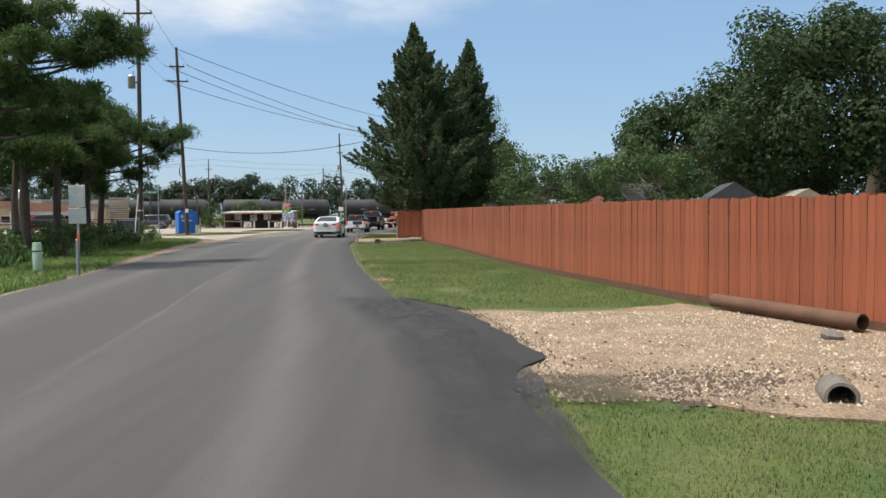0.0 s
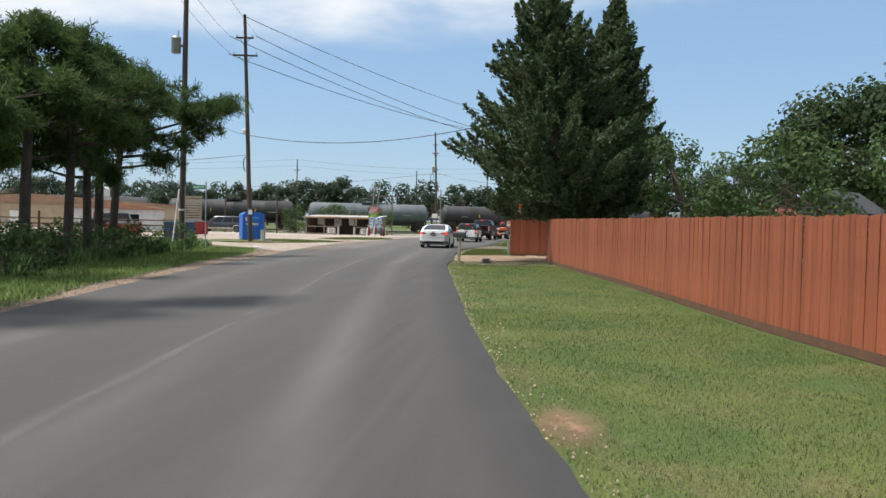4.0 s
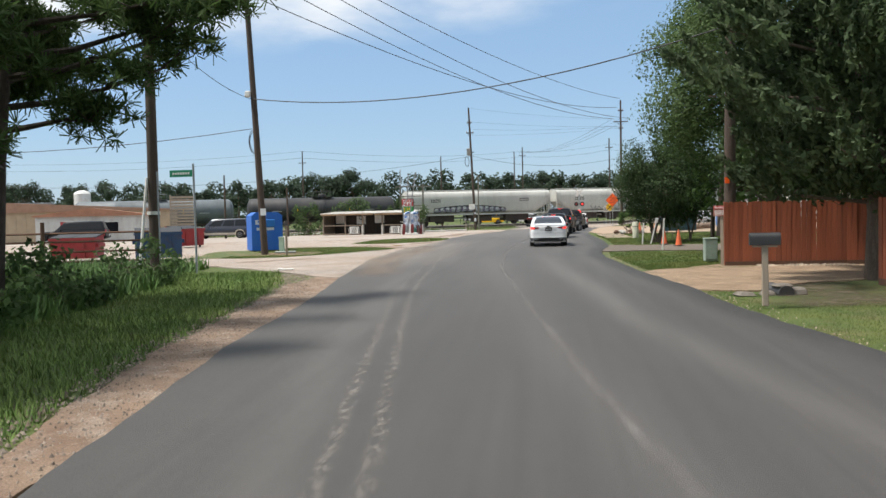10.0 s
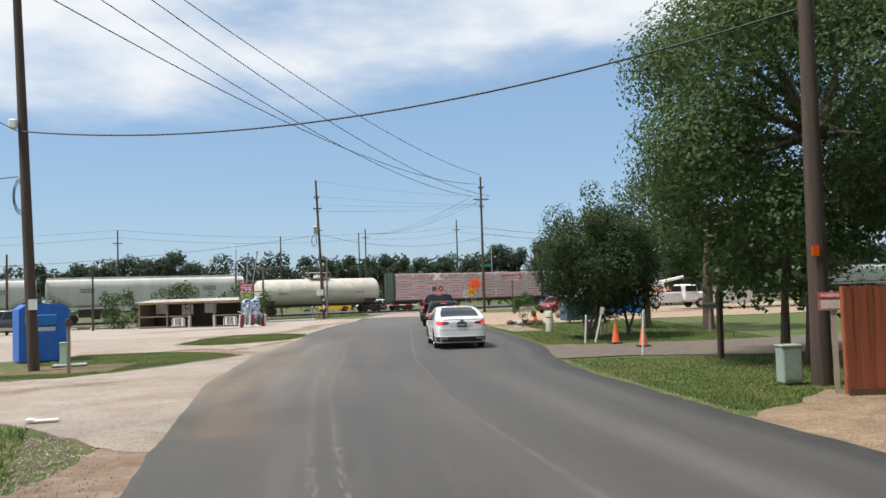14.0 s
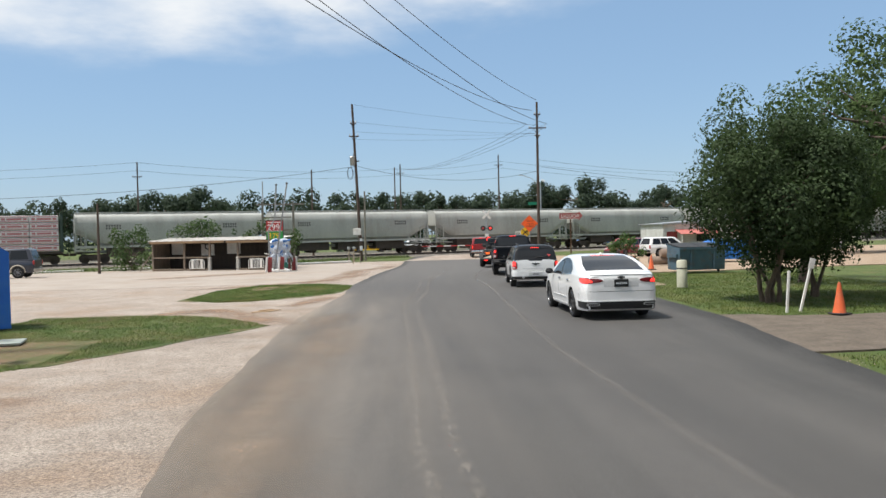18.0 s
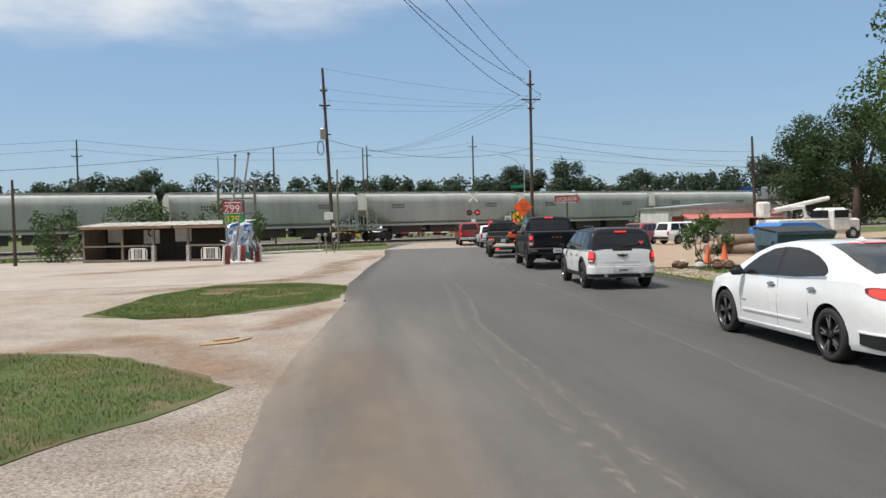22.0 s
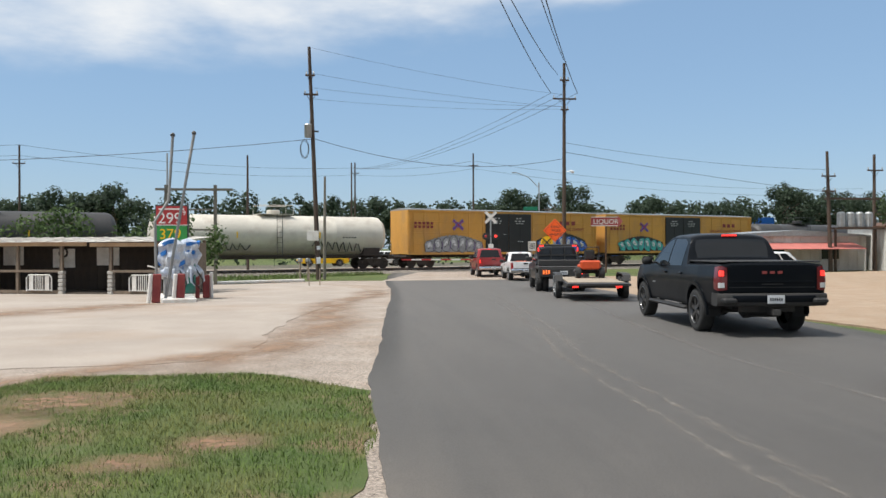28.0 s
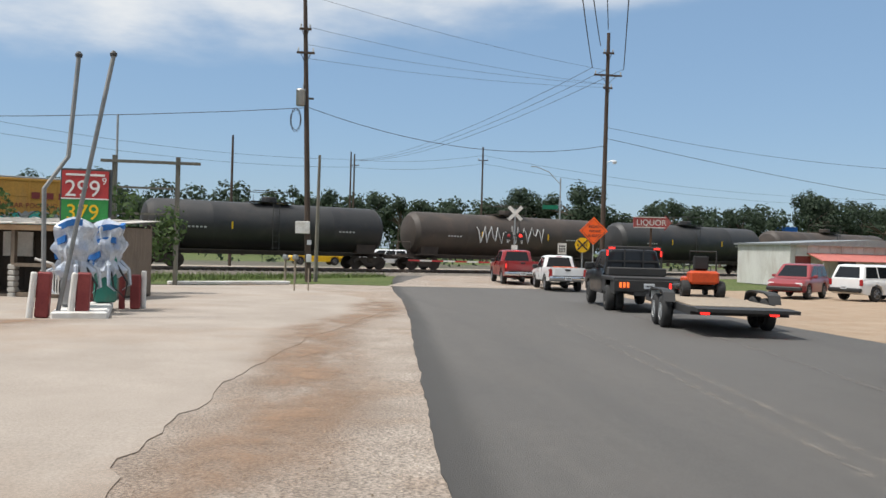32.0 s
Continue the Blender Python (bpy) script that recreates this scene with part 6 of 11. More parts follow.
def flatbed_truck():
    """A black crew-cab work truck with a skirted flat bed and headache rack."""
    c = thing("flatbed_truck", "black crew-cab work truck with flat bed and lit lamps", "truck")
    W, r, L = 2.0, 0.4, 6.2
    ya, yb = -3.1, 3.1
    prof = [(-0.85, 1.22), (1.4, 1.22), (2.6, 1.16), (3.0, 1.05), (3.1, 0.9)]
    part("body", body_shell(prof, [(2.05, 0.48, r)], W, -0.85, yb, 0.48, 0.62, crown=0.02, nose=0.1, tail=0.02, tuck=0.0), car_black, c, smooth=0.6)
    g, at = cabin(-0.8, 1.62, -0.68, 0.98, 1.22, 1.93, 1.86, 1.54, 0.11)
    cab = part("cab", g, car_black, c, smooth=0.8)
    for s in (1, -1):
        window(at, s, [(0.53, 0.08), (0.93, 0.08), (0.84, 0.55), (0.77, 0.88), (0.53, 0.88)], cab)
        window(at, s, [(0.07, 0.1), (0.5, 0.08), (0.5, 0.88), (0.09, 0.86)], cab)
        mirror(c, s * 0.98, 0.95, 1.36, black_plastic, 1.5)
        wheel(c, s * 0.86, 2.05, r, 0.26, dark_steel, 6, 0.58, s)
        wheel(c, s * 0.92, -1.75, r, 0.25, dark_steel, 6, 0.58, s)
        wheel(c, s * 0.65, -1.75, r, 0.25, dark_steel, 6, 0.58, s)
        for k in range(3):
            part("tail_lamp", Geo().box((s * (0.62 + 0.11 * k), -3.13, 0.86), (0.07, 0.03, 0.16), bev=0.012, m=None), lamp_amber if s < 0 else lamp_red, c, "lit red-orange tail lamp")
        part("rack_lamp", Geo().box((s * 0.72, -0.93, 1.96), (0.2, 0.03, 0.06)).box((s * 0.86, -0.93, 1.8), (0.05, 0.03, 0.18)), lamp_red, c, "lit red rack lamp")
        part("skirt", Geo().box((s * 0.98, -1.2, 0.78), (0.05, 0.5, 0.4), bev=0.02).box((s * 0.98, -2.7, 0.78), (0.05, 0.7, 0.4), bev=0.02), black_paint, c)
    window(at, "back", [(0.1, 0.08), (0.9, 0.08), (0.86, 0.88), (0.14, 0.88)], cab, name="rear_window")
    window(at, "front", [(0.08, 0.08), (0.92, 0.08), (0.86, 0.9), (0.14, 0.9)], cab, name="windscreen")
    part("flat_bed", Geo().box((0, -1.98, 1.03), (2.08, 2.24, 0.12), bev=0.02), black_paint, c, "black steel flat bed")
    part("tool_box", Geo().box((0, -1.25, 1.22), (1.8, 0.5, 0.26), bev=0.03), black_paint, c)
    part("headache_rack", Geo().box((0, -0.9, 1.55), (1.7, 0.05, 0.06)).box((0, -0.9, 1.98), (1.75, 0.06, 0.1), bev=0.02).box((-0.88, -0.9, 1.53), (0.06, 0.06, 0.9)).box((0.88, -0.9, 1.53), (0.06, 0.06, 0.9)).box((-0.3, -0.9, 1.5), (0.04, 0.04, 0.85)).box((0.3, -0.9, 1.5), (0.04, 0.04, 0.85)), black_paint, c)
    part("rear_skirt", Geo().box((0, -3.1, 0.84), (2.06, 0.05, 0.34), bev=0.015), black_paint, c)
    part("hitch", Geo().box((0, -3.15, 0.5), (0.14, 0.3, 0.12)).box((0, -2.0, 0.62), (0.9, 2.2, 0.14)), dark_steel, c)
    plate(c, 0, -3.14, 0.84)
    return c


def flat_trailer():
    c = thing("equipment_trailer", "black tandem-axle equipment trailer with wooden deck", "trailer")
    Lh, W = 5.2, 2.0
    part("frame", Geo().box((-W / 2 + 0.04, 0, 0.52), (0.08, Lh, 0.16)).box((W / 2 - 0.04, 0, 0.52), (0.08, Lh, 0.16)).box((0, -Lh / 2, 0.52), (W, 0.08, 0.16)).box((0, Lh / 2, 0.52), (W, 0.08, 0.16)), black_paint, c, "black steel frame")
    for k in range(12):
        part("deck_board", Geo().box((-W / 2 + 0.16 + k * 0.152, 0, 0.615), (0.145, Lh - 0.1, 0.035), bev=0.006), grey_wood, c)
    part("tongue", Geo().tube([(-0.6, Lh / 2, 0.5), (0, Lh / 2 + 1.3, 0.5)], 0.06, 6).tube([(0.6, Lh / 2, 0.5), (0, Lh / 2 + 1.3, 0.5)], 0.06, 6).tube([(0.14, Lh / 2 + 1.0, 0.3), (0.14, Lh / 2 + 1.0, 1.0)], 0.035, 8), black_paint, c)
    part("dovetail", Geo().slab([(-Lh / 2, 0.62), (-Lh / 2, 0.52), (-Lh / 2 - 0.7, 0.54), (-Lh / 2 - 0.7, 0.61)], -W / 2, W / 2, axis="x"), black_paint, c, "sloping black dovetail")
    for s in (1, -1):
        for y in (-0.75, 0.1):
            wheel(c, s * (W / 2 + 0.14), y, 0.37, 0.22, steel, 8, 0.55, s)
        pts = [(-1.3, 0.62), (-1.2, 0.82), (-0.9, 0.88), (0.25, 0.88), (0.55, 0.82), (0.65, 0.62), (0.6, 0.62), (0.5, 0.78), (0.22, 0.84), (-0.88, 0.84), (-1.15, 0.78), (-1.25, 0.62)]
        part("fender", Geo().slab(pts, s * (W / 2 + 0.02), s * (W / 2 + 0.28), axis="x"), black_paint, c, "black tandem fender")
        part("tail_lamp", Geo().box((s * (W / 2 - 0.3), -Lh / 2 - 0.06, 0.5), (0.2, 0.04, 0.09), bev=0.02), lamp_red, c, "lit red tail lamp")
    part("tag", Geo().box((-W / 2 - 0.15, 0.45, 0.72), (0.2, 0.02, 0.28)), plate_mat, c, "white tag")
    return c


def mower():
    c = thing("riding_mower", "orange zero-turn riding mower on a trailer", "mower")
    part("engine_cover", Geo().box((0, -0.6, 0.66), (0.95, 0.5, 0.42), bev=0.07).box((0, -0.1, 0.55), (1.1, 0.7, 0.24), bev=0.05), mat("mower_orange", (0.55, 0.07, 0.015), None, 3, 40, 0.4), c, "orange engine cover")
    part("seat", Geo().box((0, 0.0, 0.86), (0.5, 0.48, 0.14), bev=0.06).box((0, -0.24, 1.13), (0.5, 0.14, 0.5), bev=0.06), black_plastic, c, "black seat")
    part("deck", Geo().box((0, 0.6, 0.32), (1.35, 0.9, 0.18), bev=0.06), black_paint, c)
    for s in (1, -1):
        part("lever", Geo().tube([(s * 0.42, 0.15, 0.7), (s * 0.45, 0.25, 1.0), (s * 0.15, 0.35, 1.05)], 0.02, 6), black_paint, c)
        wheel(c, s * 0.55, -0.55, 0.28, 0.26, black_paint, 5, 0.5, s)
        wheel(c, s * 0.5, 1.15, 0.16, 0.14, black_paint, 5, 0.5, s)
    part("roll_bar", Geo().tube([(-0.42, -0.55, 0.8), (-0.42, -0.55, 1.5), (0.42, -0.55, 1.5), (0.42, -0.55, 0.8)], 0.03, 6), black_paint, c)
    for o in c.children_recursive:
        o.data.transform(Matrix.Scale(0.78, 4))
        o.matrix_basis.translation *= 0.78
    return c


def parked_suv(name, label, material, L, W, H, belt, r, trim=None, roof=None, hood=1.3):
    """A parked station wagon or crossover, rear at -y."""
    c = thing(name, label, "car")
    ya, yb = -L / 2, L / 2
    prof = [(ya, belt), (yb - hood, belt), (yb - 0.3, belt - 0.1), (yb, belt - 0.3)]
    arch = [(ya + 0.95, r + 0.07, r), (yb - 0.9, r + 0.07, r)]
    part("body", body_shell(prof, arch, W, ya, yb, 0.3, 0.6, crown=0.02, nose=0.15, tail=0.08), material, c, smooth=0.6)
    g, at = cabin(ya + 0.05, yb - hood + 0.25, ya + 0.3, yb - hood - 0.5, belt, H, W * 0.92, W * 0.76, 0.1)
    cab = part("roof", g, roof or material, c, smooth=0.8)
    for s in (1, -1):
        for a, b in ((0.06, 0.32), (0.345, 0.6), (0.63, 0.94)):
            window(at, s, [(a, 0.1), (b, 0.1), (b - (0.1 if b > 0.9 else 0), 0.86), (a, 0.86)], cab)
        mirror(c, s * (W / 2 - 0.03), yb - hood - 0.2, belt + 0.06, material)
        part("tail_lamp", Geo().box((s * (W / 2 - 0.12), ya + 0.02, belt - 0.15), (0.16, 0.1, 0.3), bev=0.03), lens_red, c, "red tail lamp")
        part("headlamp", Geo().box((s * (W / 2 - 0.25), yb - 0.08, belt - 0.3), (0.32, 0.1, 0.16), bev=0.03), lens_clear, c)
        if trim:
            part("side_trim", Geo().box((s * (W / 2 - 0.003), 0, 0.46), (0.03, L - 2.6, 0.2), bev=0.01), trim, c, "pale lower trim")
        for y in (arch[0][0], arch[1][0]):
            wheel(c, s * (W / 2 - 0.12), y, r, 0.22, alloy, 6, 0.62, s)
            if trim:
                arc = [(s * (W / 2 - 0.005), y + (r + 0.08) * math.cos(a), r + (r + 0.08) * math.sin(a)) for a in [math.pi * k / 10 for k in range(11)]]
                part("arch_trim", Geo().tube(arc, 0.05, 6), trim, c, "pale arch trim")
    window(at, "back", [(0.1, 0.1), (0.9, 0.1), (0.86, 0.86), (0.14, 0.86)], cab, name="rear_window")
    window(at, "front", [(0.08, 0.08), (0.92, 0.08), (0.86, 0.9), (0.14, 0.9)], cab, name="windscreen")
    part("bumper", Geo().box((0, ya - 0.03, 0.5), (W - 0.1, 0.16, 0.2), bev=0.05), trim or black_plastic, c).parent = c
    part("front_bumper", Geo().box((0, yb + 0.0, 0.48), (W - 0.14, 0.14, 0.2), bev=0.05), trim or black_plastic, c)
    plate(c, 0, ya - 0.12, 0.62)
    return c


the_sedan = sedan()
the_compact = compact_suv()
the_pickup = crew_pickup()
the_red_pickup = pickup("pickup_truck", "red crew-cab pickup with chrome rear bumper", car_red, 5.8, 2.0, 1.9, 1.75, 0.4, alloy, 2.25, chrome)
the_white_pickup = pickup("pickup_truck", "small white extended-cab pickup with lumber in bed", car_white, 4.9, 1.78, 1.68, 1.85, 0.34, alloy, 1.55, chrome, 1.02, False, False)
part("lumber", Geo().box((0.1, -1.4, 1.12), (0.9, 1.6, 0.06)).box((-0.3, -1.3, 1.08), (0.2, 1.6, 0.05)), orange_plastic, the_white_pickup, "orange boards in the bed")
the_flatbed = flatbed_truck()
the_trailer = flat_trailer()
the_mower = mower()
old_suv = parked_suv("old_suv", "dark blue-black old station wagon with pale lower trim", paint("dark_blue_paint", (0.014, 0.016, 0.028)), 5.55, 1.95, 1.85, 1.12, 0.37, mat("tan_trim", (0.42, 0.37, 0.3), None, 3, 40, 0.5), hood=1.45)
old_suv.matrix_basis = pose(-37.8, 107.0, gz(-38, 107.0), 0, 0, 97)
black_suv = parked_suv("black_suv", "black sport utility vehicle parked in the lot", car_black, 4.9, 1.95, 1.78, 1.08, 0.38)
black_suv.matrix_basis = pose(-45.6, 95, 0, 0, 0, 110)
white_suv = parked_suv("white_crossover", "white compact crossover parked on the sandy lot", car_white, 4.5, 1.84, 1.66, 1.0, 0.35)
red_wagon = parked_suv("red_wagon", "faded red boxy wagon parked on the sandy lot", paint("faded_red_paint", (0.25, 0.02, 0.025), rough=0.45), 4.2, 1.75, 1.62, 0.98, 0.35)

# ---- freight train ----
RAIL, ALONG, RAIL_Z, SPEED = Vector((-8.0, 146.5)), Vector((0.925, 0.380)), 0.02, 15.05
tank_black = mat("tank_black", (0.022, 0.022, 0.023), (0.035, 0.034, 0.033), 0.6, 30, 0.55, stain=(0.06, 0.05, 0.045), stain_scale=0.8)
tank_grey = mat("tank_grey", (0.13, 0.15, 0.16), (0.1, 0.115, 0.12), 0.6, 30, 0.55, stain=(0.06, 0.06, 0.06), stain_scale=0.8)
tank_brown = mat("tank_brown", (0.06, 0.045, 0.036), (0.045, 0.036, 0.03), 0.6, 30, 0.6, stain=(0.1, 0.07, 0.05), stain_scale=0.8)
tank_white = mat("tank_white", (0.6, 0.56, 0.48), (0.52, 0.48, 0.41), 0.6, 30, 0.55, stain=(0.36, 0.3, 0.24), stain_scale=0.9)
hopper_grey = mat("hopper_grey", (0.42, 0.42, 0.385), (0.36, 0.36, 0.33), 0.5, 30, 0.6, stain=(0.25, 0.23, 0.2), stain_scale=0.7, stretch=(1, 1, 0.25))
hopper_white = mat("hopper_white", (0.56, 0.55, 0.5), (0.48, 0.47, 0.43), 0.5, 30, 0.6, stain=(0.34, 0.31, 0.27), stain_scale=0.7, stretch=(1, 1, 0.25))
box_yellow = mat("boxcar_yellow", (0.6, 0.3, 0.055), (0.5, 0.25, 0.05), 0.35, 30, 0.65, stain=(0.34, 0.2, 0.09), stain_scale=0.6, stain_amount=0.6, stretch=(1, 1, 0.4))
box_dark = mat("boxcar_dark_door", (0.012, 0.012, 0.013), (0.02, 0.019, 0.018), 0.6, 30, 0.6)
truck_mat = mat("bogie_iron", (0.045, 0.035, 0.03), (0.07, 0.052, 0.042), 2, 40, 0.85)
wrap_white = mat("lumber_wrap", (0.72, 0.68, 0.66), (0.64, 0.59, 0.58), 1.5, 30, 0.5)
wrap_pink = mat("wrap_print", (0.45, 0.16, 0.17), (0.5, 0.2, 0.2), 1.5, 30, 0.5)
spray = [mat("spray_blue", (0.02, 0.12, 0.5), None, 2, 30, 0.5), mat("spray_teal", (0.05, 0.4, 0.36), None, 2, 30, 0.5), mat("spray_white", (0.65, 0.65, 0.65), None, 2, 30, 0.5), mat("spray_black", (0.03, 0.03, 0.03), None, 2, 30, 0.5), mat("spray_grey", (0.3, 0.3, 0.31), None, 2, 30, 0.5), mat("spray_violet", (0.2, 0.12, 0.3), None, 2, 30, 0.5), mat("spray_red", (0.45, 0.05, 0.03), None, 2, 30, 0.5)]
marks_white = mat("stencil_white", (0.5, 0.5, 0.48), None, 2, 30, 0.6)


def bogie(car, x):
    g = Geo()
    for s in (1, -1):
        g.slab([(-1.15, 0.42), (-0.75, 0.62), (-0.5, 0.4), (-0.4, 0.24), (0.4, 0.24), (0.5, 0.4), (0.75, 0.62), (1.15, 0.42), (1.2, 0.6), (0.7, 0.8), (-0.7, 0.8), (-1.2, 0.6)], s * 1.02, s * 1.12, axis="y")
    g.box((0, 0, 0.6), (0.35, 2.3, 0.3), bev=0.04)
    b = part("bogie", g, truck_mat, car, "dark iron bogie", m=pose(x, 0, 0))
    for xx in (-0.88, 0.88):
        part("wheelset", Geo().lathe([(0.42, -0.78), (0.46, -0.74), (0.43, -0.66), (0.12, -0.64), (0.1, 0.64), (0.43, 0.66), (0.46, 0.74), (0.42, 0.78)], 16, axis="y", m=pose(0, 0, 0.43)), truck_mat, b, m=pose(xx, 0, 0))


def car_base(name, label, L, sill=True):
    c = thing(name, label, "train car", group="freight train")
    g = Geo()
    if sill:
        g.box((0, 0, 0.98), (L - 1.2, 0.5, 0.3))
    for e in (1, -1):
        g.box((e * (L / 2 - 0.75), 0, 0.95), (0.5, 2.5, 0.16)).box((e * (L / 2 - 0.25), 0, 0.85), (0.55, 0.24, 0.24), bev=0.04)
    part("underframe", g, truck_mat, c, "dark steel underframe")
    for e in (1, -1):
        bogie(c, e * (L / 2 - 2.1))
    return c


def ladder(g, x, y, z0, z1, w=0.42, n=8):
    for s in (-1, 1):
        g.box((x + s * w / 2, y, (z0 + z1) / 2), (0.035, 0.035, z1 - z0))
    for k in range(n):
        g.box((x, y, z0 + (z1 - z0) * (k + 0.5) / n), (w, 0.025, 0.025))


def tank_car(L, material, label, dome=True):
    c = car_base("tank_car", label, L, True)
    R, z, h = 1.5, 2.62, (L - 2.0) / 2
    prof = [(0.02, -h), (R * 0.45, -h + 0.05), (R * 0.8, -h + 0.22), (R * 0.97, -h + 0.5), (R, -h + 0.75), (R, -h * 0.5), (R * 1.008, -h * 0.5 + 0.05), (R, -h * 0.5 + 0.1), (R, 0), (R * 1.008, 0.05), (R, 0.1), (R, h * 0.5), (R * 1.008, h * 0.5 + 0.05), (R, h * 0.5 + 0.1), (R, h - 0.75), (R * 0.97, h - 0.5), (R * 0.8, h - 0.22), (R * 0.45, h - 0.05), (0.02, h)]
    part("tank", Geo().lathe(prof, 32, axis="x", m=pose(0, 0, z)), material, c, smooth=0.5)
    g = Geo().lathe([(0.5, 0), (0.5, 0.42), (0.46, 0.46), (0.02, 0.47)], 14, m=pose(0, 0, z + R - 0.05))
    g.box((0, 0, z + R + 0.08), (2.6, 1.7, 0.05))
    for s in (1, -1):
        g.tube([(-1.3, s * 0.85, z + R + 0.1), (-1.3, s * 0.85, z + R + 0.75), (1.3, s * 0.85, z + R + 0.75), (1.3, s * 0.85, z + R + 0.1)], 0.025, 5)
    part("manway", g, material, c, "manway dome with guard rails")
    g = Geo()
    ladder(g, 0, -1.56, 1.1, z + R + 0.05)
    ladder(g, 0, 1.56, 1.1, z + R + 0.05)
    part("ladder", g, dark_steel, c)
    for e in (1, -1):
        g = Geo().tube([(e * (h + 0.25), -1.3, 1.0), (e * (h + 0.25), -1.3, 1.95), (e * (h + 0.25), 1.3, 1.95), (e * (h + 0.25), 1.3, 1.0)], 0.03, 5)
        g.box((e * (h - 1.4), 0, 1.35), (1.3, 2.1, 0.6), taper=1.1)
        part("end_rail", g, truck_mat, c, "end rail and saddle")
        part("data_marks", bars(e * h * 0.62 - 0.6, e * h * 0.62 + 0.6, z - 0.25, z + 0.15, 5, -R * 0.99, 2), marks_white if material != tank_white else black_paint, c, "stencilled bars")
        part("reflector", Geo().box((e * h * 0.35, -R - 0.002, z), (0.1, 0.03, 0.45)), yellow_sheet, c)
    part("walk_rail", Geo().box((0, -1.42, 1.08), (L - 2.4, 0.3, 0.06)).box((0, 1.42, 1.08), (L - 2.4, 0.3, 0.06)), truck_mat, c)
    return c


def hopper_car(L, material, label):
    c = car_base("hopper_car", label, L, False)
    h, W, zt = (L - 0.9) / 2, 3.1, 4.62
    rings = []
    for x, zb in [(-h, 3.0), (-h + 0.05, 2.9), (-h + 2.4, 1.55), (-h + 2.45, 1.5), (h - 2.45, 1.5), (h - 2.4, 1.55), (h - 0.05, 2.9), (h, 3.0)]:
        half = [(0.02, zb), (W / 2 - 0.5 + 0.4 * min(1, (zb - 1.5)), zb), (W / 2 - 0.07, zb + 0.35), (W / 2, zb + 0.7 if zb < 2 else zb + 0.4), (W / 2, 3.7), (W / 2 - 0.05, 4.1), (W / 2 - 0.22, 4.38), (W / 2 - 0.55, zt - 0.08), (0.02, zt)]
        rings.append([(x, y, z) for y, z in half] + [(x, -y, z) for y, z in reversed(half)])
    part("hopper_body", Geo().loft(rings), material, c, "curved-sided hopper body", smooth=0.5)
    part("side_sill", Geo().box((0, -W / 2 + 0.05, 1.52), (L - 1.0, 0.14, 0.2)).box((0, W / 2 - 0.05, 1.52), (L - 1.0, 0.14, 0.2)).box((0, 0, 1.05), (L - 1.5, 0.35, 0.25)), material, c, "side sill")
    for k in (-1, 0, 1):
        part("outlet", Geo().box((k * (h - 2.9) / 1.35, 0, 1.05), (3.3, 2.4, 0.95), taper=1.0, m=None).box((k * (h - 2.9) / 1.35, 0, 0.5), (0.7, 1.6, 0.3)), truck_mat, c, "hopper outlet")
    g = Geo().box((0, 0, zt + 0.06), (L - 0.9, 0.7, 0.05))
    for s in (1, -1):
        g.box((0, s * 1.05, zt + 0.12), (L - 1.0, 0.05, 0.05))
        for k in range(11):
            g.box((-h + 0.2 + k * (2 * h - 0.4) / 10, s * 1.05, zt), (0.05, 0.05, 0.26))
    part("running_board", g, material, c, "roof running board")
    for e in (1, -1):
        g = Geo()
        for s in (1, -1):
            g.box((e * h, s * (W / 2 - 0.06), 2.6), (0.1, 0.1, 3.2)).box((e * (h - 0.9), s * (W / 2 - 0.06), 2.3), (0.09, 0.09, 1.5))
            g.tube([(e * (h - 0.05), s * (W / 2 - 0.08), 1.2), (e * (h - 2.3), s * (W / 2 - 0.2), 1.6)], 0.05, 5)
            ladder(g, e * (h - 0.35), s * (W / 2 + 0.01), 1.1, 4.3, 0.4, 9)
        g.box((e * (h - 1.0), 0, 1.12), (2.0, 2.9, 0.08))
        part("end_frame", g, material, c, "end posts and ladder")
        part("reporting_mark", bars(e * h * 0.62 - 0.7, e * h * 0.62 + 0.7, 3.1, 3.6, 6, -W / 2 - 0.004, 2), dark_steel, c, "stencilled bars")
    return c


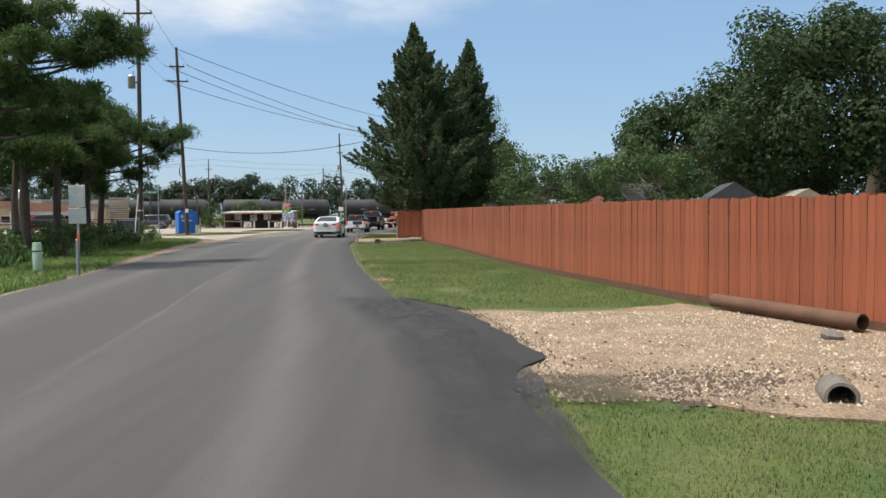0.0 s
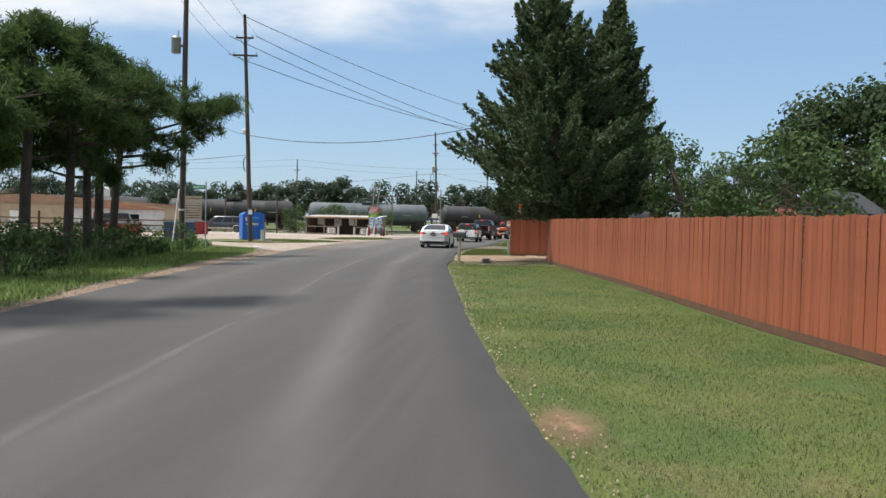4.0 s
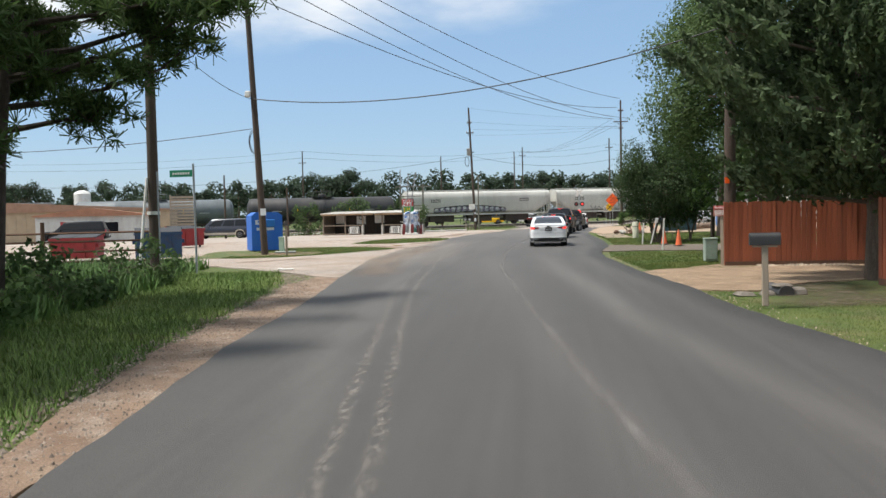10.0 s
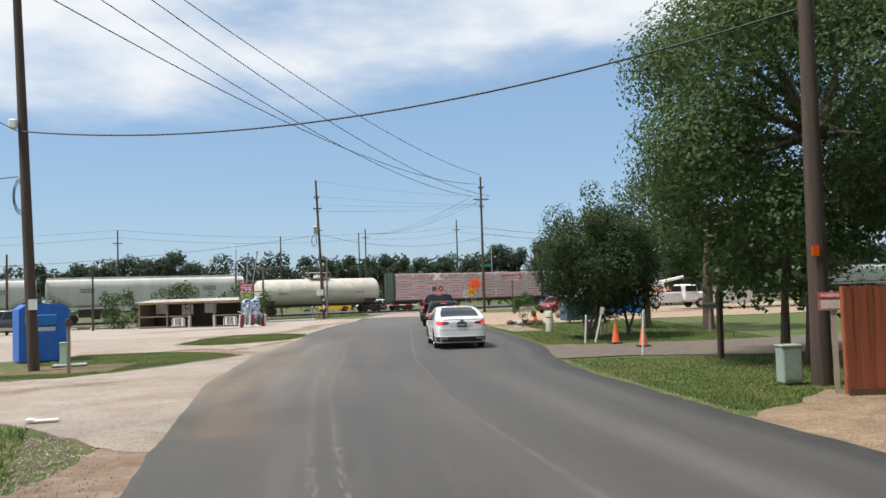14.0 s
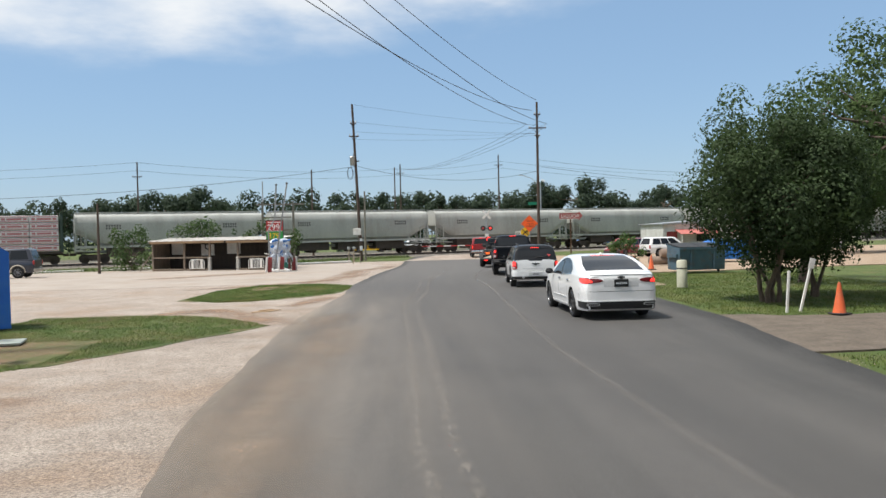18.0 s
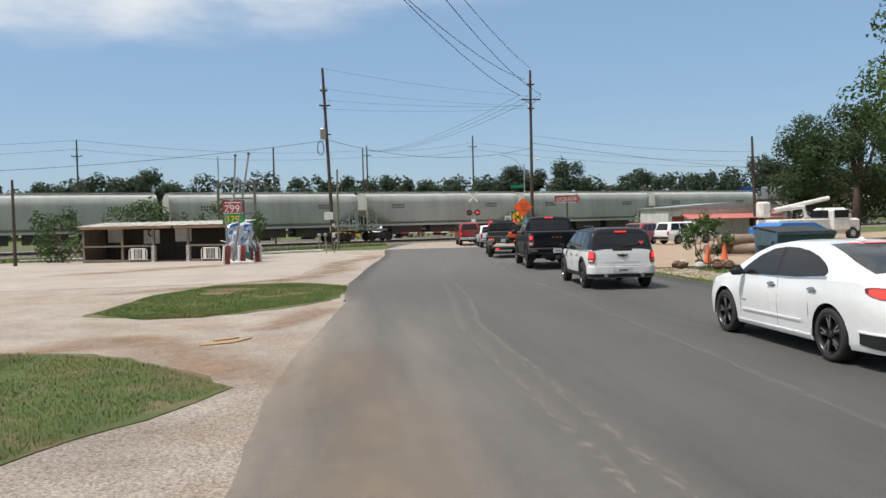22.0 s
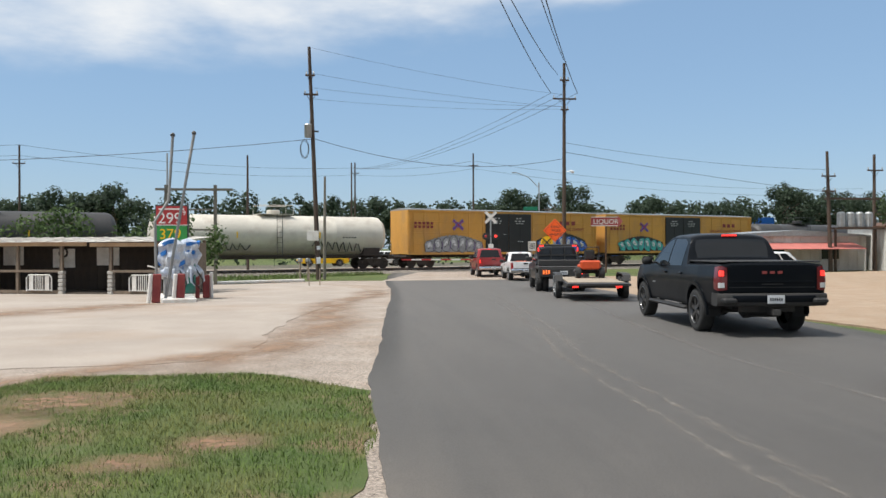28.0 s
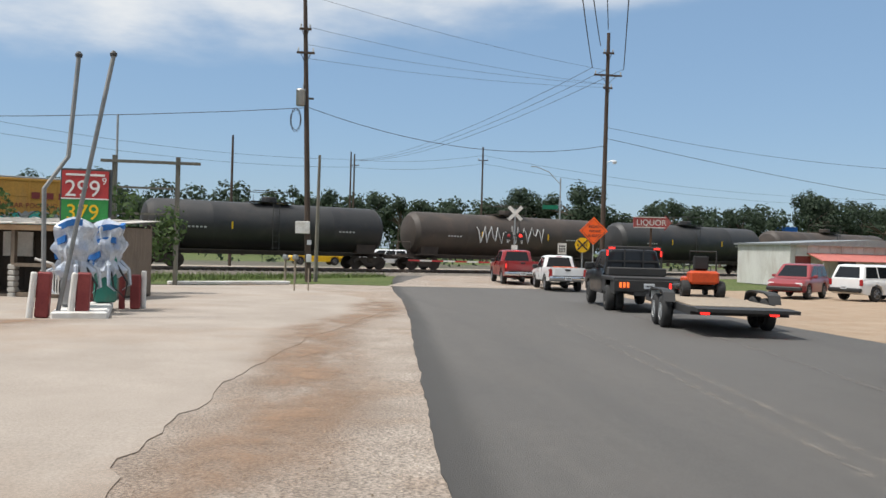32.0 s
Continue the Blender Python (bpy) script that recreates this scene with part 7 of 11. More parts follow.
def scrawl(car, x0, x1, z0, z1, y, seed, mats, w=0.07):
    """Sprayed bubble letters: rounded, overlapping and shaded, with dark edges and pale glints over a scalloped cloud."""
    rnd = random.Random(seed)
    n = max(4, int((x1 - x0) / 0.75))
    mid, b = (z0 + z1) / 2, (z1 - z0) / 2
    rise = lambda u: 0.62 + 0.38 * math.sin(math.pi * min(1, max(0, u)))
    top = [(x0 + (x1 - x0) * k / 36, mid - b + 2 * b * rise(k / 36) * (0.92 + 0.1 * abs(math.sin(k * 1.35)))) for k in range(37)]
    low = [(x0 + (x1 - x0) * k / 24, mid - b * (0.93 + 0.07 * math.sin(k * 1.9))) for k in range(24, -1, -1)]
    cloud, edge, glint = Geo().slab(top + low, y - 0.004, y + 0.01, axis="y"), Geo(), Geo()
    fills = [Geo(), Geo(), Geo()]
    for k in range(n):
        u = (k + 0.5) / n
        cx, a = x0 + (x1 - x0) * u, (x1 - x0) / n * 0.62
        hgt = b * rise(u) * rnd.uniform(0.78, 0.92)
        cz = mid - b + b * rise(u)
        lean, p1, p2 = rnd.uniform(-0.25, 0.25), rnd.uniform(0, 6.28), rnd.uniform(0, 6.28)
        shape = lambda f, m: [(cx + f * a * math.cos(q) * (1 + 0.22 * math.sin(2 * q + p1) + 0.16 * math.sin(m * q + p2)) + lean * a * math.sin(q), cz + f * hgt * math.sin(q) * (1 + 0.12 * math.sin(3 * q + p1))) for q in [6.283 * i / 22 for i in range(22)]]
        d = 0.008 + 0.004 * (k % 3)
        ring, inner = shape(1.0, 3), shape(0.38, 3)
        fills[0].slab(ring, y - d, y, axis="y")
        fills[1].slab([(p, v + 0.12 * b) for p, v in inner], y - d - 0.002, y - d, axis="y")
        edge.tube([(p, y - d - 0.002, v) for p, v in ring + ring[:1]], w * 0.33, 4)
        edge.tube([(cx - a * 0.3, y - d - 0.004, cz - hgt * 0.5), (cx + lean * a, y - d - 0.004, cz + 0.1 * hgt), (cx + a * 0.35, y - d - 0.004, cz - hgt * rnd.uniform(-0.3, 0.4))], w * 0.3, 4)
        glint.tube([(cx - a * 0.55, y - d - 0.005, cz + hgt * 0.35), (cx - a * 0.1, y - d - 0.005, cz + hgt * 0.72), (cx + a * 0.3, y - d - 0.005, cz + hgt * 0.66)], w * 0.3, 4)
        fills[2].tube([(cx + a * 0.7, y - d - 0.003, cz - hgt * 0.6), (cx + a * 0.95, y - d - 0.003, cz), (cx + a * 0.8, y - d - 0.003, cz + hgt * 0.5)], w * 0.5, 4)
    part("graffiti_cloud", cloud, spray[3] if seed % 2 else spray[4], car, "sprayed scalloped cloud")
    part("graffiti", fills[0], mats[0], car, "sprayed graffiti letters")
    part("graffiti", fills[1], mats[1], car, "pale shading in the sprayed letters")
    part("graffiti", fills[2], spray[5], car, "violet sprayed shadows")
    part("graffiti_outline", edge, spray[3], car)
    part("graffiti_glint", glint, spray[2], car)


def tag_lines(car, x0, x1, z, h, y, seed, material):
    """A thin sprayed scribble."""
    rnd = random.Random(seed)
    g, n = Geo(), int((x1 - x0) / 0.18)
    g.tube([(x0 + (x1 - x0) * k / n, y, z + h * 0.5 * math.sin(k * 1.9 + rnd.random() * 1.4)) for k in range(n + 1)], 0.045, 5)
    part("graffiti", g, material, car, "sprayed scribble")


def words(parent, text, x, y, z, size, material, rx=90, name="writing", rz=0):
    cu = bpy.data.curves.new(name, "FONT")
    cu.body, cu.size, cu.extrude = text, size, 0.004
    tmp = bpy.data.objects.new(name, cu)
    scene.collection.objects.link(tmp)
    me = bpy.data.meshes.new_from_object(tmp.evaluated_get(bpy.context.evaluated_depsgraph_get()))
    bpy.data.objects.remove(tmp)
    me.materials.clear()
    me.materials.append(material)
    ob = new(name, me)
    ob.parent = parent
    ob.matrix_basis = pose(x, y, z, rx, 0, rz)
    return ob


def box_car(L, label, seed):
    c = car_base("box_car", label, L)
    W, z0, z1 = 3.1, 1.12, 4.72
    h = (L - 1.0) / 2
    part("box", Geo().box((0, 0, (z0 + z1) / 2), (2 * h, W, z1 - z0)), box_yellow, c, "yellow steel sides")
    roof = Geo().slab([(-W / 2 - 0.05, z1), (W / 2 + 0.05, z1), (W / 2 + 0.05, z1 + 0.07), (0, z1 + 0.2), (-W / 2 - 0.05, z1 + 0.07)], -h, h, axis="x")
    part("roof", roof, steel, c, "grey ribbed roof")
    for s in (1, -1):
        for k in range(6):
            for e in (1, -1):
                part("side_post", Geo().box((e * (2.62 + k * (h - 2.75) / 5), s * (W / 2 + 0.02), (z0 + z1) / 2), (0.12, 0.05, z1 - z0 - 0.2), bev=0.015), box_yellow, c)
        for e in (1, -1):
            for z in (1.95, 2.85, 3.75):
                part("side_bead", Geo().box((e * (2.5 + h) / 2, s * (W / 2 + 0.008), z), (h - 2.6, 0.03, 0.07), bev=0.01), box_yellow, c)
            part("top_chord", Geo().box((e * (2.5 + h) / 2, s * (W / 2 + 0.03), z1 - 0.08), (h - 2.5, 0.08, 0.14), bev=0.015), box_yellow, c)
        for e in (1, -1):
            part("door", Geo().box((e * 1.2, s * (W / 2 + 0.05), 2.9), (2.35, 0.1, 3.3), bev=0.02).box((e * 1.2, s * (W / 2 + 0.1), 2.9), (0.06, 0.06, 3.2)).box((e * 1.2, s * (W / 2 + 0.1), 3.7), (2.2, 0.05, 0.06)).box((e * 1.2, s * (W / 2 + 0.1), 2.1), (2.2, 0.05, 0.06)), box_dark, c, "dark sliding door")
        part("sill", Geo().box((0, s * (W / 2 + 0.02), z0 + 0.05), (2 * h, 0.12, 0.2)), box_yellow, c)
    x = -h * 0.52
    g = Geo().box((0, 0, 0), (1.25, 0.02, 0.22), m=pose(x, -W / 2 - 0.075, 3.55, 0, 38, 0)).box((0, 0, 0), (1.25, 0.02, 0.22), m=pose(x, -W / 2 - 0.08, 3.55, 0, -38, 0))
    part("emblem", g, spray[0], c, "crossed blue and red emblem")
    part("emblem_bar", Geo().box((0, 0, 0), (1.2, 0.02, 0.08), m=pose(x, -W / 2 - 0.095, 3.55, 0, 38, 0)).box((0, 0, 0), (1.2, 0.02, 0.08), m=pose(x, -W / 2 - 0.1, 3.55, 0, -38, 0)), red_paint, c)
    part("reporting_mark", bars(-h + 0.5, -h + 2.4, 3.2, 3.8, 5, -W / 2 - 0.075, 2), maroon, c, "stencilled bars")
    part("logo_bars", bars(h * 0.55, h * 0.55 + 2.0, 3.55, 4.05, 3, -W / 2 - 0.075), maroon, c, "large dark red bars")
    words(c, "RAILCAR POOLING EXPERTS", h * 0.38, -W / 2 - 0.055, 3.12, 0.36, maroon)
    for x0, x1, z, m in ((-1.6, -0.9, 4.1, 2), (-1.9, -0.7, 3.86, 3), (-1.75, -0.85, 3.66, 3), (0.7, 1.3, 4.1, 2), (0.5, 1.7, 3.86, 3), (0.65, 1.5, 3.66, 3), (-0.6, -0.3, 2.7, 2), (0.9, 1.5, 2.1, 3)):
        part("door_marks", bars(x0, x1, z, z + 0.11, m, -W / 2 - 0.135), marks_white, c, "white stencilled bars")
    g = Geo()
    for e in (1, -1):
        ladder(g, e * (h - 0.3), -W / 2 - 0.06, 1.2, 4.5, 0.4, 9)
    part("ladder", g, box_yellow, c)
    m1, m2 = (spray[0], spray[2]) if seed == 1 else (spray[1], spray[4])
    scrawl(c, h * 0.3, h * 0.86, 1.18, 2.95, -W / 2 - 0.075, seed, (m1, m2))
    scrawl(c, -h * 0.84, -h * 0.28, 1.18, 2.7, -W / 2 - 0.075, seed + 5, (spray[4] if seed == 1 else spray[1], spray[2]))
    return c


def lumber_car(L):
    c = car_base("lumber_car", "centre-beam flat car loaded with wrapped lumber", L)
    h = (L - 1.2) / 2
    part("floor", Geo().box((0, 0, 1.1), (2 * h, 2.9, 0.2)), truck_mat, c)
    for e in (1, -1):
        g = Geo().box((e * h, 0, 2.9), (0.2, 2.9, 3.5))
        for k in range(4):
            g.box((e * (h + 0.1), -1.2 + k * 0.8, 2.9), (0.1, 0.12, 3.4))
        part("bulkhead", g, mat("bulkhead_green", (0.045, 0.07, 0.055), None, 2, 30, 0.7), c, "dark green end bulkhead")
    n, rows = 9, 5
    w, hh = (2 * h - 0.4) / n, 0.66
    pk = Geo().box((0, 0, 0), (w - 0.06, 1.3, hh - 0.05), bev=0.03).mesh("lumber_pack", wrap_white)
    lb = Geo().box((0, -0.655, 0), (w * 0.5, 0.012, hh * 0.28)).box((0, -0.655, hh * 0.32), (w * 0.96, 0.012, 0.07)).box((0, -0.655, -hh * 0.32), (w * 0.96, 0.012, 0.07)).box((-w * 0.36, -0.655, 0), (0.3, 0.012, 0.2)).box((w * 0.36, -0.655, 0), (0.3, 0.012, 0.2)).mesh("wrap_print", wrap_pink)
    for i in range(n):
        for j in range(rows):
            p = part("lumber_pack", pk, None, c, m=pose(-h + 0.2 + w * (i + 0.5), -0.72, 1.22 + hh * (j + 0.5)))
            part("wrap_print", lb, None, p, "red printed bars")
    part("far_packs", Geo().box((0, 0.75, 2.85), (2 * h - 0.4, 1.3, 3.25)), wrap_white, c)
    return c


# front to back: start of each car along the train, in metres, and its kind
CONSIST = [(-92, "black"), (-71, "black"), (-51, "black"), (-31, "black"), (-11, "black"), (9.5, "black"), (29.5, "grey"), (50, "black"), (70.5, "black"), (90.8, "grey"), (110.5, "black"), (131.3, "hwhite"), (152.4, "hwhite"), (171.5, "hwhite"), (192.6, "white"), (210.1, "lumber")]
CONSIST += [(233.5 + 18.35 * k, "hopper") for k in range(8)]
CONSIST += [(380.3, "black"), (399.4, "white2"), (419.7, "box"), (440.5, "box2"), (461.6, "dark"), (479.4, "brown"), (498.5, "black"), (517.4, "brown"), (537, "black"), (556.5, "black"), (576, "black"), (595, "end")]
TRAIN, _seen = [], {}
for (s0, kind), (s1, _) in zip(CONSIST, CONSIST[1:]):
    L = s1 - s0 - 0.1
    key = (kind, round(L))
    if key in _seen:
        made = copy_thing(_seen[key], Matrix())
    elif kind == "box" or kind == "box2":
        made = box_car(L, "yellow steel box car with dark doors and graffiti", 1 if kind == "box" else 2)
    elif kind == "lumber":
        made = lumber_car(L)
    elif kind in ("hopper", "hwhite"):
        made = hopper_car(L, hopper_grey if kind == "hopper" else hopper_white, "pale grey covered hopper car" if kind == "hopper" else "dusty white covered hopper car")
        if s0 == 131.3:
            scrawl(made, -6.5, 3.5, 1.75, 2.75, -1.56, 21, (spray[4], spray[2]), 0.1)
        if s0 == 152.4:
            tag_lines(made, -4, 4, 2.0, 0.7, -1.57, 23, spray[4])
    else:
        m_, lb_ = {"black": (tank_black, "black tank car"), "grey": (tank_grey, "dark grey tank car"), "white": (tank_white, "off-white tank car"), "white2": (tank_white, "stained white tank car with graffiti"), "dark": (tank_black, "sooty dark tank car"), "brown": (tank_brown, "rusty brown tank car with graffiti")}[kind]
        made = tank_car(L, m_, lb_ + " on the railway")
        if kind == "white2":
            tag_lines(made, 2.6, 6.6, 1.75, 0.8, -1.4, 31, spray[3])
            tag_lines(made, -4.8, -2.2, 1.75, 0.5, -1.4, 32, spray[3])
        if kind == "brown":
            tag_lines(made, -3.5, 2.5, 2.7, 1.3, -1.53, 33, spray[2])
    if key not in _seen and s0 not in (131.3, 152.4):
        _seen[key] = made
    TRAIN.append((made, s0 + L / 2))


def railway():
    t = thing("railway_track", "railway track on grey ballast", "railway", kind="structure")
    m = pose(RAIL.x, RAIL.y, 0, 0, 0, math.degrees(math.atan2(ALONG.y, ALONG.x)))
    part("ballast", Geo().slab([(-2.6, -0.5), (2.6, -0.5), (1.7, -0.16), (-1.7, -0.16)], -240, 300, axis="x"), ballast, t, "grey crushed-stone bed", m=m)
    for s in (1, -1):
        part("rail", Geo().slab([(s * 0.7175 - 0.07, -0.15), (s * 0.7175 + 0.07, -0.15), (s * 0.7175 + 0.015, -0.12), (s * 0.7175 + 0.036, -0.02), (s * 0.7175 + 0.036, 0.02), (s * 0.7175 - 0.036, 0.02), (s * 0.7175 - 0.036, -0.02), (s * 0.7175 - 0.015, -0.12)], -240, 300, axis="x"), rail_steel, t, "worn steel rail", m=m)
    me = Geo().box((0, 0, -0.16), (0.22, 2.6, 0.12)).mesh("sleeper", tie_wood)
    for k in range(-90, 130):
        part("sleeper", me, None, t, m=m @ pose(k * 0.55, 0, 0.0))


railway()
_n2 = Vector((-ALONG.y, ALONG.x))
sheet("rail_yard", [tuple(RAIL + ALONG * a + _n2 * d) for a, d in ((-160, 2.4), (-60, 2.4), (0, 2.4), (60, 2.4), (170, 2.4), (170, 36), (60, 36), (0, 36), (-60, 36), (-160, 36))], -0.02, yard_mat, "dark weedy gravel beyond the railway", "gravel", rag=0.2, seed=33)

# ---- trees ----
def quads(name, v, material):
    """A mesh of separate four-sided faces from an array of corners."""
    n = len(v) // 4
    me = bpy.data.meshes.new(name)
    me.vertices.add(4 * n)
    me.vertices.foreach_set("co", v.astype(np.float32).ravel())
    me.loops.add(4 * n)
    me.loops.foreach_set("vertex_index", np.arange(4 * n, dtype=np.int32))
    me.polygons.add(n)
    me.polygons.foreach_set("loop_start", np.arange(0, 4 * n, 4, dtype=np.int32))
    me.update(calc_edges=True)
    me.materials.append(material)
    return me


def leaf_mesh(name, centres, normals, size, material, aspect=1.6, seed=0, fold=0.25):
    """Many small leaves as separate four-sided blades, from arrays."""
    rng = np.random.default_rng(seed)
    n = len(centres)
    a = np.cross(normals, rng.normal(size=(n, 3)))
    a /= np.linalg.norm(a, axis=1, keepdims=True) + 1e-9
    b = np.cross(normals, a)
    s = (size * rng.uniform(0.6, 1.35, (n, 1)))
    mid = centres + normals * s * fold
    v = np.stack([centres - a * s * aspect * 0.5, mid - b * s * 0.5, centres + a * s * aspect * 0.5, mid + b * s * 0.5], 1).reshape(-1, 3)
    return quads(name, v, material)


def clump_points(clumps, per, seed, shell=0.55, flat=1.0):
    """Points and outward normals in and on rounded clumps (x, y, z, radius)."""
    rng = np.random.default_rng(seed)
    P, N = [], []
    for x, y, z, r in clumps:
        k = max(8, int(per * r * r))
        d = rng.normal(size=(k, 3))
        d /= np.linalg.norm(d, axis=1, keepdims=True)
        rad = r * (shell + (1 - shell) * rng.random((k, 1)) ** 0.6) * (1 + 0.18 * np.sin(d[:, :1] * 7 + x) * np.cos(d[:, 1:2] * 6 + y))
        P.append(np.array([x, y, z]) + d * rad * np.array([1, 1, flat]))
        nn = d * 1.0 + rng.normal(size=(k, 3)) * 0.42 + np.array([0, 0, 0.25])
        N.append(nn / np.linalg.norm(nn, axis=1, keepdims=True))
    return np.concatenate(P), np.concatenate(N)


def limbs(g, base, tips, r0, rnd, bend=0.3, tree=None, material=None):
    """Tapered, crooked limbs from a point of the trunk to the clumps; each its own part where a tree is given."""
    for t in tips:
        b, e = Vector(base), Vector(t)
        m1 = b.lerp(e, 0.35) + Vector((rnd.uniform(-bend, bend), rnd.uniform(-bend, bend), rnd.uniform(0, bend)))
        m2 = b.lerp(e, 0.7) + Vector((rnd.uniform(-bend, bend), rnd.uniform(-bend, bend), rnd.uniform(-bend, bend) * 0.5))
        if tree:
            part("limb", Geo().tube([b, m1, m2, e], [r0, r0 * 0.7, r0 * 0.42, r0 * 0.15], 6), material, tree, smooth=True)
        else:
            g.tube([b, m1, m2, e], [r0, r0 * 0.7, r0 * 0.42, r0 * 0.15], 6)


def broadleaf(name, label, x, y, h, rx, ry, rz, cz, seed, leaf_m, per=70, leaf_size=0.2, n=30, trunk=0.3, stems=1, bark_m=None, clump=(0.16, 0.3), shell=0.5, low=-0.8, group=""):
    """A tree with trunk, limbs and an uneven crown of leafy clumps in an ellipsoid."""
    rnd = random.Random(seed)
    t = thing(name, label, "tree", pose(x, y, gz(x, y)), group)
    clumps = []
    for k in range(n):
        while True:
            d = Vector((rnd.gauss(0, 1), rnd.gauss(0, 1), rnd.gauss(0, 1))).normalized()
            if d.z > low:
                break
        f = rnd.uniform(0.45, 0.92) ** 0.7
        r = min(rx, rz) * rnd.uniform(*clump)
        clumps.append((d.x * rx * f, d.y * ry * f, cz + d.z * rz * f, r))
    apart = group not in ("far woods", "undergrowth")
    wood = bark_m or bark
    g = Geo()
    top = cz - rz * 0.25
    for s in range(stems):
        ox, oy = (rnd.uniform(-0.25, 0.25), rnd.uniform(-0.25, 0.25)) if stems > 1 else (0, 0)
        sp = rx * 0.35 if stems > 1 else rx * 0.05
        ang = 6.28 * s / stems
        p2 = (ox + sp * math.cos(ang), oy + sp * math.sin(ang), top)
        tr = trunk if stems == 1 else trunk * 0.45
        g.tube([(ox, oy, -0.1), (ox * 1.2, oy * 1.2, 0.25), ((ox + p2[0]) / 2 + rnd.uniform(-0.1, 0.1), (oy + p2[1]) / 2, top * 0.5), p2], [tr * 1.35, tr, tr * 0.8, tr * 0.55], 9)
        if apart:
            part("trunk", g, wood, t, smooth=True)
            g = Geo()
        mine = clumps[s::stems]
        limbs(g, p2, [c[:3] for c in mine[: 14 if stems == 1 else 6]], tr * 0.45, rnd, rx * 0.06, t if apart else None, wood)
    if not apart:
        part("trunk", g, wood, t, smooth=True)
    P, N = clump_points(clumps, per, seed, shell)
    part("crown", leaf_mesh("crown", P, N, leaf_size, leaf_m, 1.7, seed), None, t)
    return t


def cedar(x, y, h, r, tip, seed):
    """A dark conifer: a broad ragged column of upturned sprays, to a pointed top."""
    rnd, rng = random.Random(seed), np.random.default_rng(seed)
    t = thing("cedar_tree", "tall dark green cedar with ragged pointed top behind the fence", "tree", pose(x, y, 0), "cedars")
    g, P, D = Geo(), [], []
    tx, ty = tip
    g.tube([(0, 0, -0.1), (0, 0, 1.5), (tx * 0.5, ty * 0.5, h * 0.55), (tx, ty, h - 0.3)], [0.34, 0.27, 0.15, 0.02], 9)
    girth = [(0, 0.8), (0.12, 0.94), (0.3, 1.0), (0.5, 0.8), (0.65, 0.64), (0.78, 0.44), (0.88, 0.25), (0.95, 0.12), (1, 0.04)]
    def spray(b, e, lift, width, count):
        """Scale-leaf sprays from b out to e, turning up and thinning to a point."""
        q = rng.uniform(0.0, 1.0, count) ** 0.85
        b, e = np.array(b), np.array(e)
        c = b + (e - b) * q[:, None]
        c[:, 2] += lift * q ** 2
        P.append(c + rng.normal(size=(count, 3)) * (width * (1.02 - q) ** 0.8 + 0.025)[:, None] * np.array([1, 1, 0.7]))
        d = (e - b) / (np.linalg.norm(e - b) + 1e-6) + np.array([0, 0, 0.8])
        D.append(d + rng.normal(size=(count, 3)) * 0.8)
    n = 560
    for k in range(n):
        f = (k + rnd.random()) / n
        f = f ** 1.12
        z = 1.9 + f * (h - 2.2)
        a = 2.39996 * k + rnd.uniform(-0.3, 0.3)
        lump = 0.88 + 0.8 * noise.noise((math.cos(a) * 1.4, math.sin(a) * 1.4, z * 0.75 + seed)) + 0.35 * noise.noise((math.cos(a) * 4, math.sin(a) * 4, z * 1.5 + seed))
        R = r * lerp(girth, f) * max(0.35, min(lump, 1.2))
        cx, cy = tx * f, ty * f
        q0 = rnd.choice((0.2, 0.45, 0.6, 0.7))
        q1 = q0 + rnd.uniform(0.22, 0.36) + (rnd.uniform(0.03, 0.14) if k % 4 == 0 else 0)
        ca, sa = math.cos(a), math.sin(a)
        L = (q1 - q0) * R
        spray((cx + ca * R * q0, cy + sa * R * q0, z), (cx + ca * R * q1, cy + sa * R * q1, z + 0.12 * L), rnd.uniform(0.25, 0.95), 0.12 + 0.07 * min(1, R / 3), int(80 + 48 * L + 16 * R))
        if k % 9 == 0:
            g.tube([(cx, cy, z - 0.3), (cx + ca * R * 0.5, cy + sa * R * 0.5, z - 0.05), (cx + ca * R * q1, cy + sa * R * q1, z + 0.1)], [0.055, 0.035, 0.012], 5)
    for k in range(5):
        spray((tx, ty, h - 2.0 + 0.3 * k), (tx + rnd.uniform(-0.25, 0.25), ty + rnd.uniform(-0.25, 0.25), h - 0.9 + 0.18 * k), 0.3, 0.16, 150)
    part("trunk", g, bark, t, smooth=True)
    P, D = np.concatenate(P), np.concatenate(D)
    D /= np.linalg.norm(D, axis=1, keepdims=True)
    n = len(P)
    W = np.cross(D, rng.normal(size=(n, 3)))
    W /= np.linalg.norm(W, axis=1, keepdims=True)
    k = rng.uniform(0.06, 0.135, (n, 1))
    v = np.stack([P - D * k, P + W * k * 0.45, P + D * k, P - W * k * 0.45], 1).reshape(-1, 3)
    part("crown", quads("crown", v, leaf_cedar), None, t)
    return t


def needle_mesh(name, tufts, seed, per=26, L=0.24, material=None):
    """Tufts of long thin needles that stand out all round."""
    rng = np.random.default_rng(seed)
    c = np.repeat(np.array([t[:3] for t in tufts]), per, 0)
    n = len(c)
    d = rng.normal(size=(n, 3)) + np.array([0, 0, 0.4])
    d /= np.linalg.norm(d, axis=1, keepdims=True)
    w = np.cross(d, rng.normal(size=(n, 3)))
    w /= np.linalg.norm(w, axis=1, keepdims=True)
    l = L * rng.uniform(0.6, 1.25, (n, 1))
    a = c + d * 0.03
    v = np.stack([a - w * 0.011, a + w * 0.011, a + d * l + w * 0.014, a + d * l - w * 0.014], 1).reshape(-1, 3)
    return quads(name, v, material)


